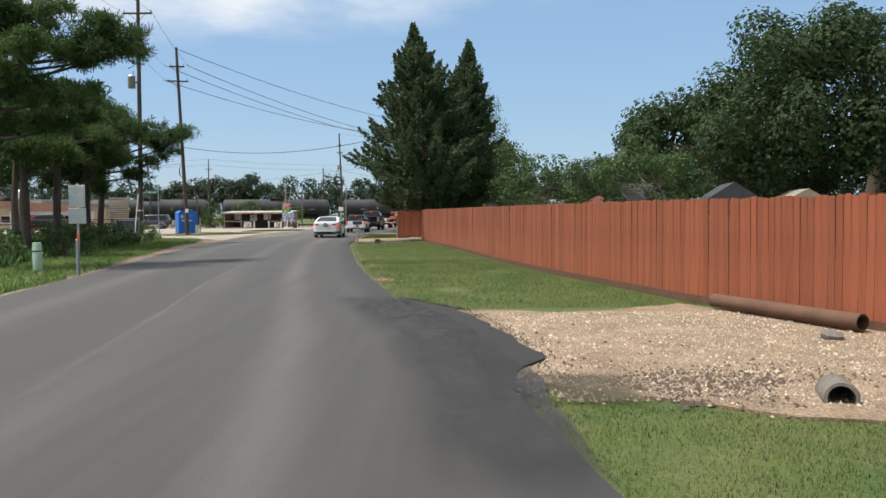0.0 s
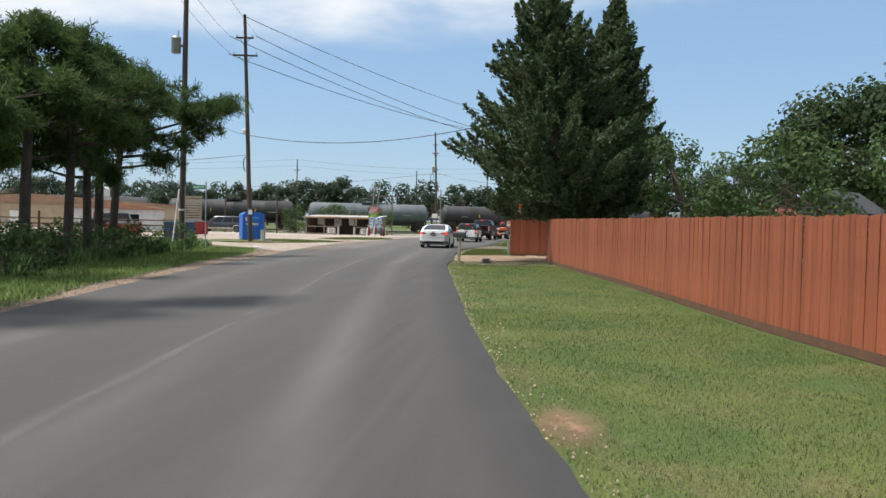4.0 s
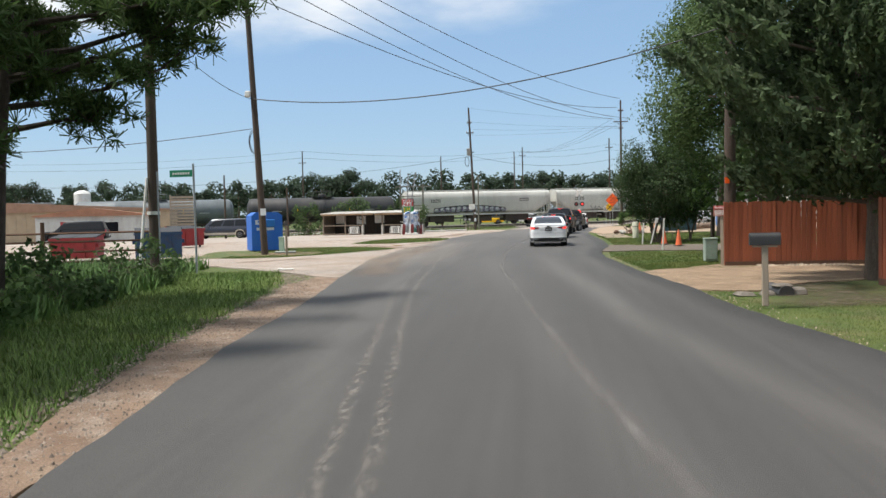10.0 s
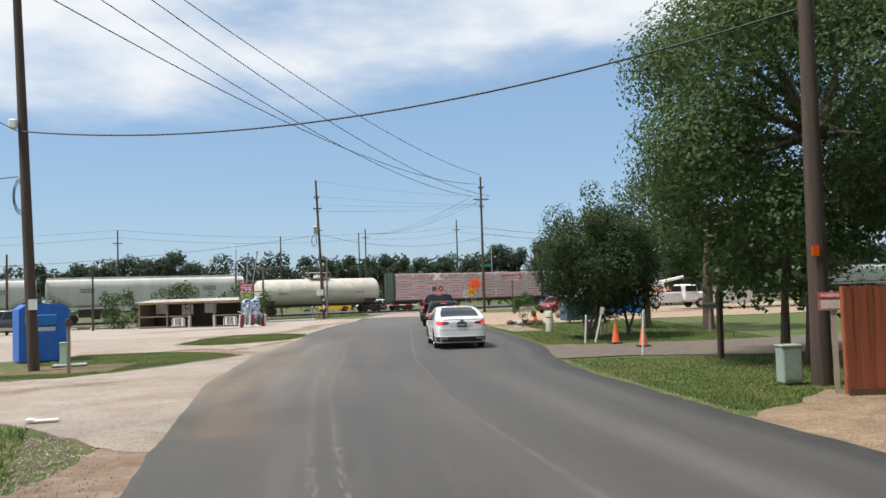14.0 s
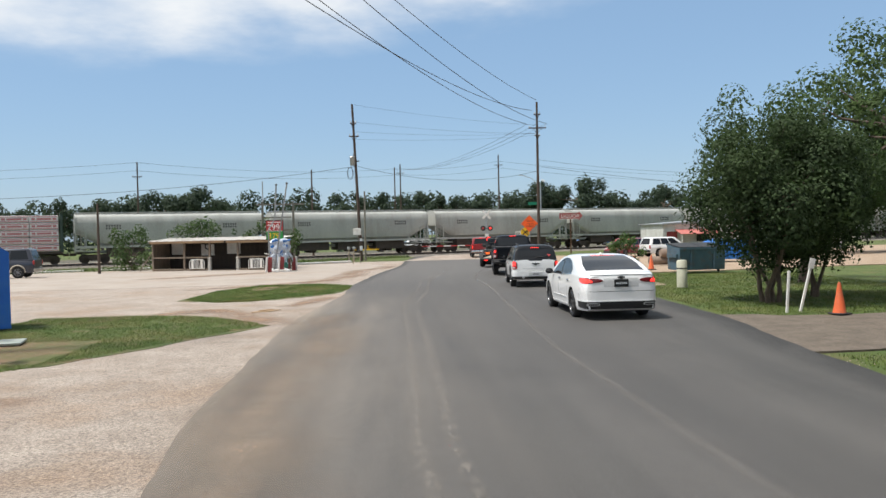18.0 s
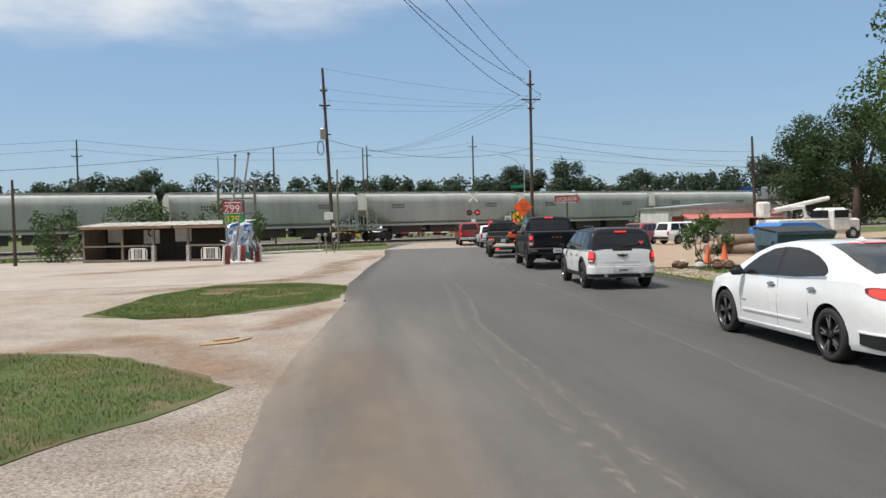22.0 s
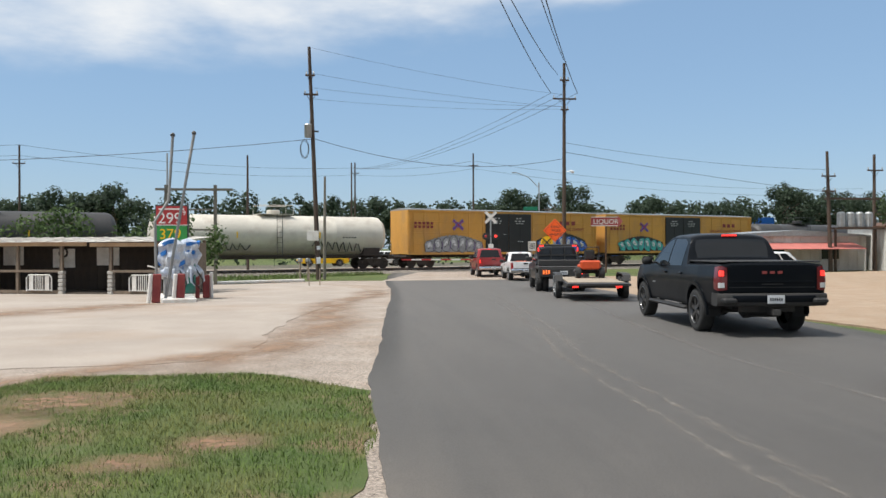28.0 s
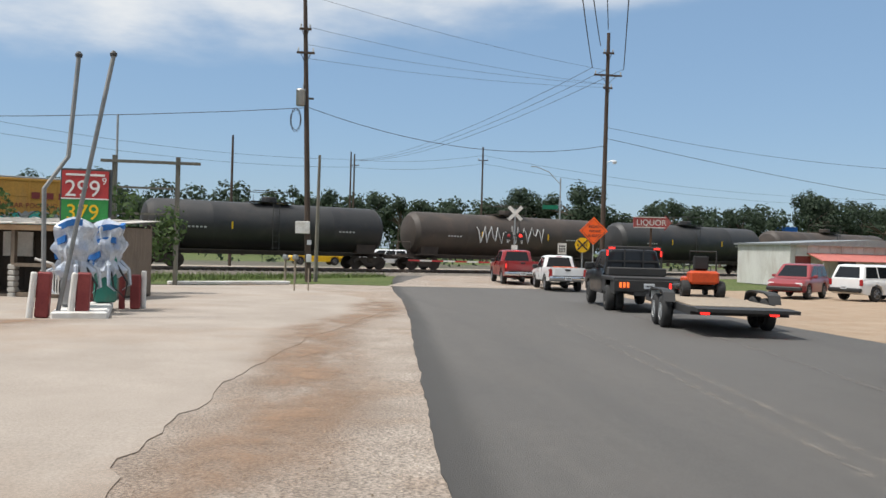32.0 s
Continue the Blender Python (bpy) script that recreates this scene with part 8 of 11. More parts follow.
def pine(x, y, h, r, seed, branches, z0=3.2, lean=(0, 0), trunk=0.2):
    """A pine with a bare trunk, crooked boughs and tufts of needles; branches are extra long boughs (angle, height, length)."""
    rnd = random.Random(seed)
    t = thing("pine_tree", "pine with bare dark trunk and tufted green needles", "tree", pose(x, y, 0), "roadside pines")
    g, tufts = Geo(), []
    g.tube([(0, 0, -0.1), (0.03, 0.02, 0.3), (lean[0] * 0.3, lean[1] * 0.3, h * 0.4), (lean[0], lean[1], h * 0.97)], [trunk * 1.35, trunk, trunk * 0.85, 0.05], 10)
    boughs = list(branches)
    for k in range(15):
        z = z0 + (h - z0) * (k / 15) ** 0.9
        boughs.append((rnd.uniform(0, 6.28), z, r * (1.05 - 0.75 * k / 15) * rnd.uniform(0.6, 1.1)))
    for a, z, L in boughs:
        f = z / h
        b = Vector((lean[0] * f, lean[1] * f, z))
        up = rnd.uniform(0.1, 0.4)
        pts = [b]
        for q in (0.3, 0.6, 0.85, 1.0):
            pts.append(b + Vector((math.cos(a) * L * q + rnd.uniform(-0.12, 0.12) * L * 0.4, math.sin(a) * L * q + rnd.uniform(-0.12, 0.12) * L * 0.4, L * up * q * q + rnd.uniform(-0.08, 0.12))))
        g.tube(pts, [0.075, 0.06, 0.04, 0.025, 0.012], 6)
        for i in range(3 + int(1.3 * L)):
            q = rnd.uniform(0.45, 1.0)
            j = min(3, int(q * 4))
            p = pts[j].lerp(pts[j + 1], q * 4 - j if q < 1 else 1) + Vector((rnd.gauss(0, 0.3), rnd.gauss(0, 0.3), rnd.uniform(0.0, 0.35)))
            g.tube([pts[j], p], [0.02, 0.008], 4)
            s = rnd.uniform(0.17, 0.3)
            for w in range(rnd.randint(11, 17)):
                tufts.append((p.x + rnd.gauss(0, s), p.y + rnd.gauss(0, s), p.z + rnd.gauss(0, s * 0.6)))
    part("trunk", g, bark_pine, t, smooth=True)
    part("crown", needle_mesh("crown", tufts, seed, 20, 0.25, leaf_pine), None, t)
    return t


# pines along the left verge
pine(-13.9, 25.6, 8.8, 2.1, 1, [(0.25, 4.9, 3.0), (-0.5, 5.7, 2.4), (0.6, 6.6, 2.3), (0.1, 7.6, 1.9), (0.72, 5.9, 4.7), (0.6, 6.4, 4.3), (0.8, 6.2, 4.1), (0.7, 6.8, 3.6)], 4.0, (0.3, 0.4), 0.25)
pine(-16.2, 32.9, 7.2, 2.1, 2, [(0.3, 4.2, 2.8)], 3.2, (-0.3, 0.5), 0.17)
pine(-17.6, 38.4, 7.6, 2.1, 3, [(0.0, 4.4, 2.6)], 3.4, (0.2, 0.3), 0.19)
pine(-17.2, 40.2, 7.8, 2.1, 4, [(0.4, 5.2, 2.6)], 3.2, (0.4, 0.1), 0.17)
pine(-18.2, 43.2, 7.6, 2.2, 5, [(0.1, 4.9, 3.2)], 3.0, (-0.2, 0.4), 0.17)
pine(-18.9, 46.3, 7.4, 2.3, 6, [(0.15, 4.0, 3.4), (0.4, 5.0, 3.9), (0.0, 5.6, 3.0), (0.25, 4.6, 4.2)], 2.8, (0.6, 0.3), 0.18)
pine(-20.2, 47.6, 8.0, 2.3, 7, [(0.5, 5.6, 3.0)], 3.2, (0.1, 0.2), 0.2)
pine(-24.5, 44.5, 8.3, 2.5, 8, [], 3.0, (0.3, 0.2), 0.19)
pine(-22.3, 36.0, 8.8, 2.6, 9, [], 3.0, (0.3, 0.2), 0.2)
for k, (bx, by) in enumerate(((-15.2, 28.5), (-16.8, 30.6), (-15.0, 33.5), (-17.4, 35.2), (-16.2, 37.4), (-18.4, 40.2), (-16.9, 42.5), (-19.2, 44.4), (-18.0, 47.0), (-20.4, 50.0), (-19.0, 52.2), (-21.8, 47.6))):
    broadleaf("undergrowth_bush", "dark leafy undergrowth below the pines", bx, by, 1.4, 1.1 + 0.12 * (k % 4), 1.0, 0.55 + 0.08 * (k % 3), 0.6, 60 + k, leaf_oak if k % 3 else leaf_bright, 420, 0.09, 16, 0.05, stems=3, low=-0.95, clump=(0.35, 0.6), shell=0.3, group="undergrowth")
broadleaf("willow_oak", "feathery bright green oak among the pines", -20.6, 41.4, 9, 2.5, 2.5, 2.4, 5.5, 81, leaf_bright, 330, 0.1, 46, 0.2, clump=(0.22, 0.4), shell=0.3)
broadleaf("willow_oak", "feathery bright green oak among the pines", -18.3, 36.2, 8, 2.0, 2.0, 1.9, 5.0, 82, leaf_bright, 330, 0.1, 38, 0.18, clump=(0.22, 0.4), shell=0.3)
# cedars and broadleaf trees by the fence corner
cedar(-0.4, 51.3, 12.9, 3.9, (-1.0, 0.3), 11)
cedar(1.4, 53.4, 12.4, 2.7, (0.7, 0.3), 12)
broadleaf("water_oak", "leafy green water oak beside the lawn", 0.4, 62.9, 12, 4.6, 4.6, 4.6, 6.8, 13, leaf_water, 620, 0.068, 85, 0.3, clump=(0.2, 0.36), shell=0.3, low=-0.95)
broadleaf("young_oak", "small leaning leafy tree beside the lawn", -0.4, 63.0, 5, 1.9, 1.9, 2.0, 2.9, 14, leaf_bright, 170, 0.12, 26, 0.13, clump=(0.25, 0.45), low=-0.95)
broadleaf("garden_tree", "bright green garden tree behind the fence", 4.6, 58.5, 7, 2.2, 2.2, 2.6, 4.3, 15, leaf_oak, 230, 0.13, 48, 0.18, shell=0.3)
broadleaf("garden_tree", "rounded green tree behind the fence", 4.9, 51.5, 5, 2.2, 2.0, 2.2, 3.2, 16, leaf_oak, 230, 0.12, 34, 0.14, shell=0.3, low=-0.95)
broadleaf("garden_bush", "bright bushy tree behind the fence", 4.9, 36.2, 4, 2.0, 1.8, 1.7, 2.6, 17, leaf_oak, 620, 0.085, 34, 0.1, stems=4, low=-0.95)
broadleaf("garden_bush", "bright green bush behind the fence", 8.9, 35.0, 4.4, 2.5, 2.2, 2.1, 2.9, 18, leaf_oak, 620, 0.085, 40, 0.1, stems=4, low=-0.95)
broadleaf("live_oak", "huge spreading dark green live oak", 38.6, 74.3, 21, 16.7, 12.3, 9.7, 10.6, 19, leaf_live, 85, 0.26, 150, 0.9, clump=(0.17, 0.3), low=-0.75)
broadleaf("live_oak", "broad dark live oak behind the houses", 29.5, 92, 16, 10, 9, 7, 9, 20, leaf_live, 60, 0.32, 70, 0.6, clump=(0.2, 0.34), low=-0.75)
broadleaf("crape_myrtle", "multi-stemmed crape myrtle on the lawn", -1.9, 75.4, 5, 2.3, 2.3, 2.15, 3.0, 21, leaf_live, 900, 0.062, 84, 0.14, stems=5, bark_m=bark_mid, clump=(0.22, 0.42), low=-0.95)
broadleaf("crape_myrtle", "slender crape myrtle on the lawn", -0.2, 76.8, 4.6, 2.0, 1.9, 2.1, 3.1, 22, leaf_live, 900, 0.062, 60, 0.12, stems=3, bark_m=bark_mid, clump=(0.22, 0.42), low=-0.95)
broadleaf("lawn_tree", "green shade tree with thick trunk on the lawn", 2.9, 83.0, 7, 3.6, 3.4, 2.9, 5.0, 23, leaf_oak, 330, 0.09, 54, 0.24)
broadleaf("lawn_tree", "green shade tree with dark trunk on the lawn", 4.4, 79.0, 8, 3.8, 3.5, 3.2, 5.4, 24, leaf_oak, 330, 0.09, 54, 0.26)
broadleaf("small_shrub", "small shrub on the lawn", -0.4, 79.6, 1.3, 0.7, 0.7, 0.5, 0.8, 25, leaf_oak, 1500, 0.05, 16, 0.05, stems=4, shell=0.2)
broadleaf("small_shrub", "low feathery shrub ringed with stones", -1.7, 90.9, 2, 0.95, 0.95, 0.85, 1.1, 26, leaf_bright, 1500, 0.06, 26, 0.05, stems=5, low=-0.95, shell=0.2)
broadleaf("shade_tree", "large dark green shade tree beyond the sandy lot", 23.6, 121.5, 9.5, 6.0, 5.6, 4.8, 5.6, 27, leaf_live, 330, 0.13, 84, 0.4, low=-0.95, shell=0.3)
broadleaf("shade_tree", "dark green shade tree beyond the sandy lot", 32, 121, 11, 6.5, 6, 5.2, 6.4, 28, leaf_live, 170, 0.15, 60, 0.4, low=-0.95, shell=0.3)
broadleaf("scrub_bush", "leafy scrub behind the timber stand", -28.0, 121.2, 4.4, 3.4, 1.6, 2.0, 2.2, 29, leaf_oak, 200, 0.13, 44, 0.1, stems=5, low=-0.95)
broadleaf("scrub_bush", "leafy scrub behind the timber stand", -21.6, 117.8, 4.0, 2.5, 1.2, 1.7, 2.1, 30, leaf_oak, 200, 0.13, 34, 0.1, stems=4, low=-0.95)
broadleaf("scrub_bush", "tall scrub at the end of the timber stand", -33.0, 119.2, 3.8, 2.1, 1.6, 1.9, 1.7, 31, leaf_oak, 260, 0.12, 34, 0.1, stems=4, low=-0.95)

# far woods beyond the railway
def far_tree(x, y, h, w, seed):
    h, w = h * 0.99, w * 1.4
    broadleaf("far_tree", "distant dark green tree beyond the railway", x, y, h, w / 2, w / 2.2, h * 0.36, h * 0.64, seed, leaf_far_hazed, 62, 0.36, 20, 0.3, clump=(0.24, 0.42), shell=0.3, low=-0.75, group="far woods")


_r = random.Random(7)
for k, (px, top, w) in enumerate([(-150, 13, 14), (-136, 12, 10), (-124, 12.5, 12), (-112, 10.5, 9), (-99, 11.5, 9), (-90, 9.5, 6), (-79.6, 11.2, 5), (-74, 11.4, 6), (-67, 10.5, 4.5), (-61, 13.2, 9), (-51.5, 13, 8.5), (-55, 12.4, 6), (-44, 9, 5), (-36, 9.4, 5), (-28.3, 9.4, 5.5), (-20.3, 11, 4), (-14, 11.7, 6.2), (-7.2, 12.2, 6), (-2.4, 11, 4), (2, 10.4, 4.8), (8, 10.3, 5), (12, 10.1, 4.5), (21, 14, 8), (27.5, 14.8, 9), (35.7, 9, 7), (44.5, 12.2, 8.6), (55.6, 9.8, 10), (64, 11.5, 7), (71, 14, 11), (79, 13.2, 10), (91, 13, 14), (104, 15, 16), (120, 16, 18), (138, 14, 14)]):
    far_tree(px, 232 + _r.uniform(-8, 8) + (30 if px > 95 else 0), top, w, 100 + k)
_belt = []
for x in np.arange(-300, 330, 3.4):
    crest = 10.2 + 3.0 * noise.noise((x * 0.045, 3, 1)) + 1.7 * noise.noise((x * 0.17, 8, 1))
    for q in (0.95, 0.62, 0.3):
        _belt.append((x + _r.uniform(-2, 2), 258 + _r.uniform(-9, 9), crest * q + _r.uniform(-0.7, 0.7), _r.uniform(1.9, 3.2) * (1.3 - 0.35 * q)))
P, N = clump_points(_belt, 24.0, 77, 0.45)
tagged(new("far_woods", leaf_mesh("far_woods", P, N, 0.62, leaf_far_hazed, 1.4, 77)), "low dark belt of distant woods", "woods", kind="stuff")
P, N = clump_points([(x + _r.uniform(-3, 3), 182 + 0.1 * x + _r.uniform(-6, 6), _r.uniform(0.6, 1.6), _r.uniform(1.8, 3.0)) for x in range(-130, 120, 5)], 16.0, 78, 0.7)
tagged(new("far_scrub", leaf_mesh("far_scrub", P, N, 0.4, leaf_far_hazed, 1.4, 78)), "bright scrub along the far road", "scrub", kind="stuff")

# ---- utility poles and wires ----
def crossarm(g, z, w, a, x=0, y=0):
    g.box((0, 0, 0), (w, 0.09, 0.11), m=pose(x, y, z, 0, 0, a))
    for s in (-1, 1):
        g.tube([(x, y, z - 0.55), (x + s * w * 0.3 * math.cos(radians(a)), y + s * w * 0.3 * math.sin(radians(a)), z)], 0.018, 4)


def insulators(p, pts):
    for q in pts:
        part("insulator", Geo().lathe([(0.02, -0.05), (0.05, 0.0), (0.035, 0.04), (0.05, 0.08), (0.035, 0.12), (0.045, 0.16), (0.01, 0.2)], 8), steel, p, m=pose(*q))


def pole(x, y, h, lean=(0, 0), r=0.16, label="tall brown wooden utility pole", arms=(), z0=None):
    p = thing("utility_pole", label, "utility pole", pose(x, y, gz(x, y) if z0 is None else z0), "utility poles")
    part("shaft", Geo().tube([(0, 0, -0.3), (lean[0] * 0.5, lean[1] * 0.5, h * 0.5), (lean[0], lean[1], h)], [r, r * 0.82, r * 0.62], 12), pole_wood, p, "rough brown timber shaft", smooth=True)
    for z, w, a in arms:
        g = Geo()
        f = z / h
        crossarm(g, z, w, a, lean[0] * f, lean[1] * f - 0.12)
        part("crossarm", g, pole_wood, p)
        insulators(p, [(lean[0] * f + s * (w / 2 - 0.08) * math.cos(radians(a)), lean[1] * f - 0.12 + s * (w / 2 - 0.08) * math.sin(radians(a)), z + 0.06) for s in (-1, 1)])
    return p


def can(p, x, y, z, s=1.0):
    """A pole transformer with its bushings and bracket."""
    part("transformer", Geo().lathe([(0.2 * s, 0), (0.24 * s, 0.05), (0.24 * s, 0.75 * s), (0.26 * s, 0.78 * s), (0.2 * s, 0.86 * s), (0.02, 0.88 * s)], 14).tube([(0.1, 0, 0.86 * s), (0.12, 0, 1.15 * s)], 0.035, 6), steel, p, "grey drum transformer", smooth=True, m=pose(x, y, z))
    part("bracket", Geo().box((x / 2, y / 2, z + 0.4), (abs(x) + 0.05, 0.08, 0.1)), dark_steel, p)


def loop(p, x, y, z, r=0.45):
    for k in range(3):
        part("service_loop", Geo().tube([(x + (r + 0.06 * k) * 0.45 * math.cos(a), y, z + (r + 0.06 * k) * math.sin(a)) for a in [2 * math.pi * i / 14 for i in range(15)]], 0.012, 4), cable_mat, p)


poleA = pole(-19.75, 55.1, 16.6, (0.12, 0), 0.17, "tall wooden utility pole in the roadside weeds", [(14.9, 1.9, 0), (13.5, 1.0, 0)])
can(poleA, -0.38, -0.1, 10.0)
part("tape", Geo().tube([(0, 0, 1.9), (0, 0, 2.0)], 0.19, 10), white_paint, poleA, "band of white tape")
part("conduit", Geo().tube([(0.18, -0.05, 0.0), (0.17, -0.05, 3.2)], 0.03, 6), steel, poleA)
part("guy_guard", Geo().tube([(-0.25, -0.6, 0), (-0.1, -0.15, 3.0)], 0.04, 6), white_paint, poleA)
poleB = pole(-20.95, 68.9, 15.5, (-0.7, 0.2), 0.17, "tall wooden utility pole beside a blue donation bin", [(13.9, 1.2, 10), (12.7, 1.7, 10)])
part("notice", Geo().box((0.03, -0.17, 2.0), (0.26, 0.02, 0.32)), plate_mat, poleB, "small white notice")
loop(poleB, -0.35, 0, 5.3)
part("junction_box", Geo().box((-0.55, -0.1, 7.5), (0.24, 0.2, 0.3), bev=0.04), white_paint, poleB, "small white junction box")
poleC = pole(-15.4, 130.5, 14.6, (-0.55, 0.0), 0.16, "tall dark utility pole with transformer by the railway", [(11.6, 0.9, 0), (12.8, 0.6, 0)])
can(poleC, -0.62, -0.1, 8.9, 1.0)
loop(poleC, -0.85, 0, 8.2, 0.5)
part("sign_box", Geo().box((-0.35, -0.22, 2.75), (0.72, 0.1, 0.62), bev=0.02), white_paint, poleC, "white control box")
part("meter_box", Geo().box((0, -0.2, 1.2), (0.25, 0.15, 0.4), bev=0.02), plate_mat, poleC, "white meter box")
part("notice", Geo().box((0, -0.2, 2.0), (0.22, 0.04, 0.24)), plate_mat, poleC, "small white notice")
_short = pole(-15.05, 130.9, 6.5, (0.05, 0), 0.11, "short grey service pole by the railway")
_short.children[0].data.materials[0] = mat("silvered_wood", (0.17, 0.16, 0.125), (0.22, 0.2, 0.16), 2.0, 40, 0.9, bump=0.4, stretch=(6, 6, 0.4), fine_amount=0.3)
poleE = pole(2.69, 138.3, 15.8, (0.05, 0), 0.17, "tall wooden utility pole at the level crossing", [(14.5, 0.7, 0), (13.1, 1.8, 0), (12.3, 0.6, 0)])
part("lamp_head", Geo().tube([(0.1, -0.1, 7.6), (0.5, -0.3, 7.75)], 0.03, 5).lathe([(0.12, -0.08), (0.16, 0.05), (0.05, 0.14)], 10, m=pose(0.55, -0.32, 7.6)), plate_mat, poleE, "small white lamp")
poleD = pole(-2.2, 58.2, 9.6, (0.1, 0), 0.2, "weathered wooden pole beside the fence corner")
part("sprayed_mark", Geo().box((-0.1, -0.19, 2.55), (0.14, 0.02, 0.2), bev=0.0), orange_sheet, poleD, "orange sprayed mark")
pole(-50.0, 178, 13.9, (0, 0), 0.16, "distant wooden utility pole", [(11.8, 1.4, 0)])
pole(-10.8, 218, 16.4, (0, 0), 0.18, "distant wooden utility pole", [(14.6, 1.5, 0)])
pole(7.2, 205, 16.7, (0, 0), 0.18, "distant wooden utility pole", [(14.8, 1.5, 0)])
pole(25.0, 139.5, 9.6, (-0.3, 0), 0.17, "wooden pole of a transformer bank", [(7.6, 1.2, 0), (6.4, 1.2, 0)])
pole(29.5, 140.5, 9.5, (0, 0), 0.17, "wooden pole of a transformer bank", [(8.2, 1.4, 0)])
rack = thing("transformer_rack", "bank of grey transformers on a platform between poles", "transformer", pose(27.2, 139.8, 3.2))
part("beam", Geo().box((0, 0, 2.3), (5.0, 0.16, 0.16)).box((0.3, 0, -0.1), (4.4, 0.9, 0.15)).box((-1.6, 0, -1.9), (0.16, 0.16, 3.4)).box((1.9, 0, -1.9), (0.16, 0.16, 3.4)), pole_wood, rack)
for k in range(4):
    part("drum", Geo().lathe([(0.3, 0), (0.32, 0.05), (0.32, 1.1), (0.2, 1.22), (0.02, 1.24)], 12), steel, rack, m=pose(-1.1 + 0.8 * k, 0, 0.0))
pole(-37.5, 107, 6.0, (0, 0), 0.11, "slim dark pole at the lot edge")
pole(-33.4, 113.5, 5.0, (0, 0), 0.11, "slim dark pole at the lot edge")
pole(-12.0, 190, 13.5, (0, 0), 0.14, "grey steel pole beyond the railway")
pole(-22.5, 158, 10.8, (0, 0), 0.14, "grey steel mast beyond the railway")


def wire(a, b, sag, r=0.012, n=14, name="overhead_wire", label="thin dark overhead wire between poles"):
    a, b = Vector(a), Vector(b)
    pts = [a.lerp(b, k / n) - Vector((0, 0, sag * 4 * (k / n) * (1 - k / n))) for k in range(n + 1)]
    solid(name, Geo().tube(pts, r, 4), cable_mat, label, "wire", group="overhead wires")


# along the left side, over to the crossing and on
for z, dx in ((15.0, -1.0), (15.0, 1.0), (13.6, -0.9)):
    wire((-19.7 + dx, 55, z), (-21.6 + dx, 68.8, z - 1.0 if z > 14 else 12.8), 0.25)
    wire((-19.7 + dx, 55, z), (-16 + dx, -20, z + 1), 1.0)
for dx, z, e in ((-0.9, 14.0, (1.7, 138.2, 13.2)), (0.95, 14.0, (3.75, 138.2, 13.2)), (-1.0, 12.8, (2.2, 138.2, 14.6)), (0.0, 15.4, (2.7, 138.3, 15.7))):
    wire((-21.7 + dx, 68.9, z), e, 1.7 if z < 15 else 1.3, 0.025, 24)
wire((-21.4, 68.9, 7.3), (-2.3, 58.2, 7.35), 0.95, 0.022, 20, label="thick black service cable across the road")
wire((-21.4, 68.9, 7.3), (-19.7, 55.1, 7.7), 0.35, 0.014)
wire((-21.4, 68.9, 5.9), (-50, 66, 6.2), 1.0, 0.016)
for z, z2 in ((14.2, 13.1), (12.6, 12.2), (11.7, 12.2), (11.0, 12.0)):
    wire((-15.8, 130.4, z), (2.5, 138.2, z2), 0.25, 0.008)
wire((-15.6, 130.4, 8.5), (2.6, 138.2, 8.3), 1.1, 0.016)
wire((-15.6, 130.4, 8.5), (-70, 112, 6), 1.6, 0.016)
for dx in (-1.0, 0.0, 1.0):
    wire((2.7 + dx, 138.2, 13.2), (-10.8 + dx, 218, 15), 1.4, 0.016)
wire((2.7, 138.2, 9.5), (25, 139.5, 7.8), 0.4, 0.012)
wire((2.7, 138.2, 8.8), (70, 160, 6.0), 1.2, 0.016)
for z in (12.2, 11.0):
    wire((-50, 178, z + 1.4), (-120, 170, z + 1), 1.2, 0.018)
    wire((-50, 178, z + 1.4), (-10.8, 218, z + 3), 1.0, 0.018)
    wire((-10.8, 218, z + 3), (7.2, 205, z + 3), 0.6, 0.018)
    wire((7.2, 205, z + 3), (90, 230, z + 1), 1.6, 0.018)

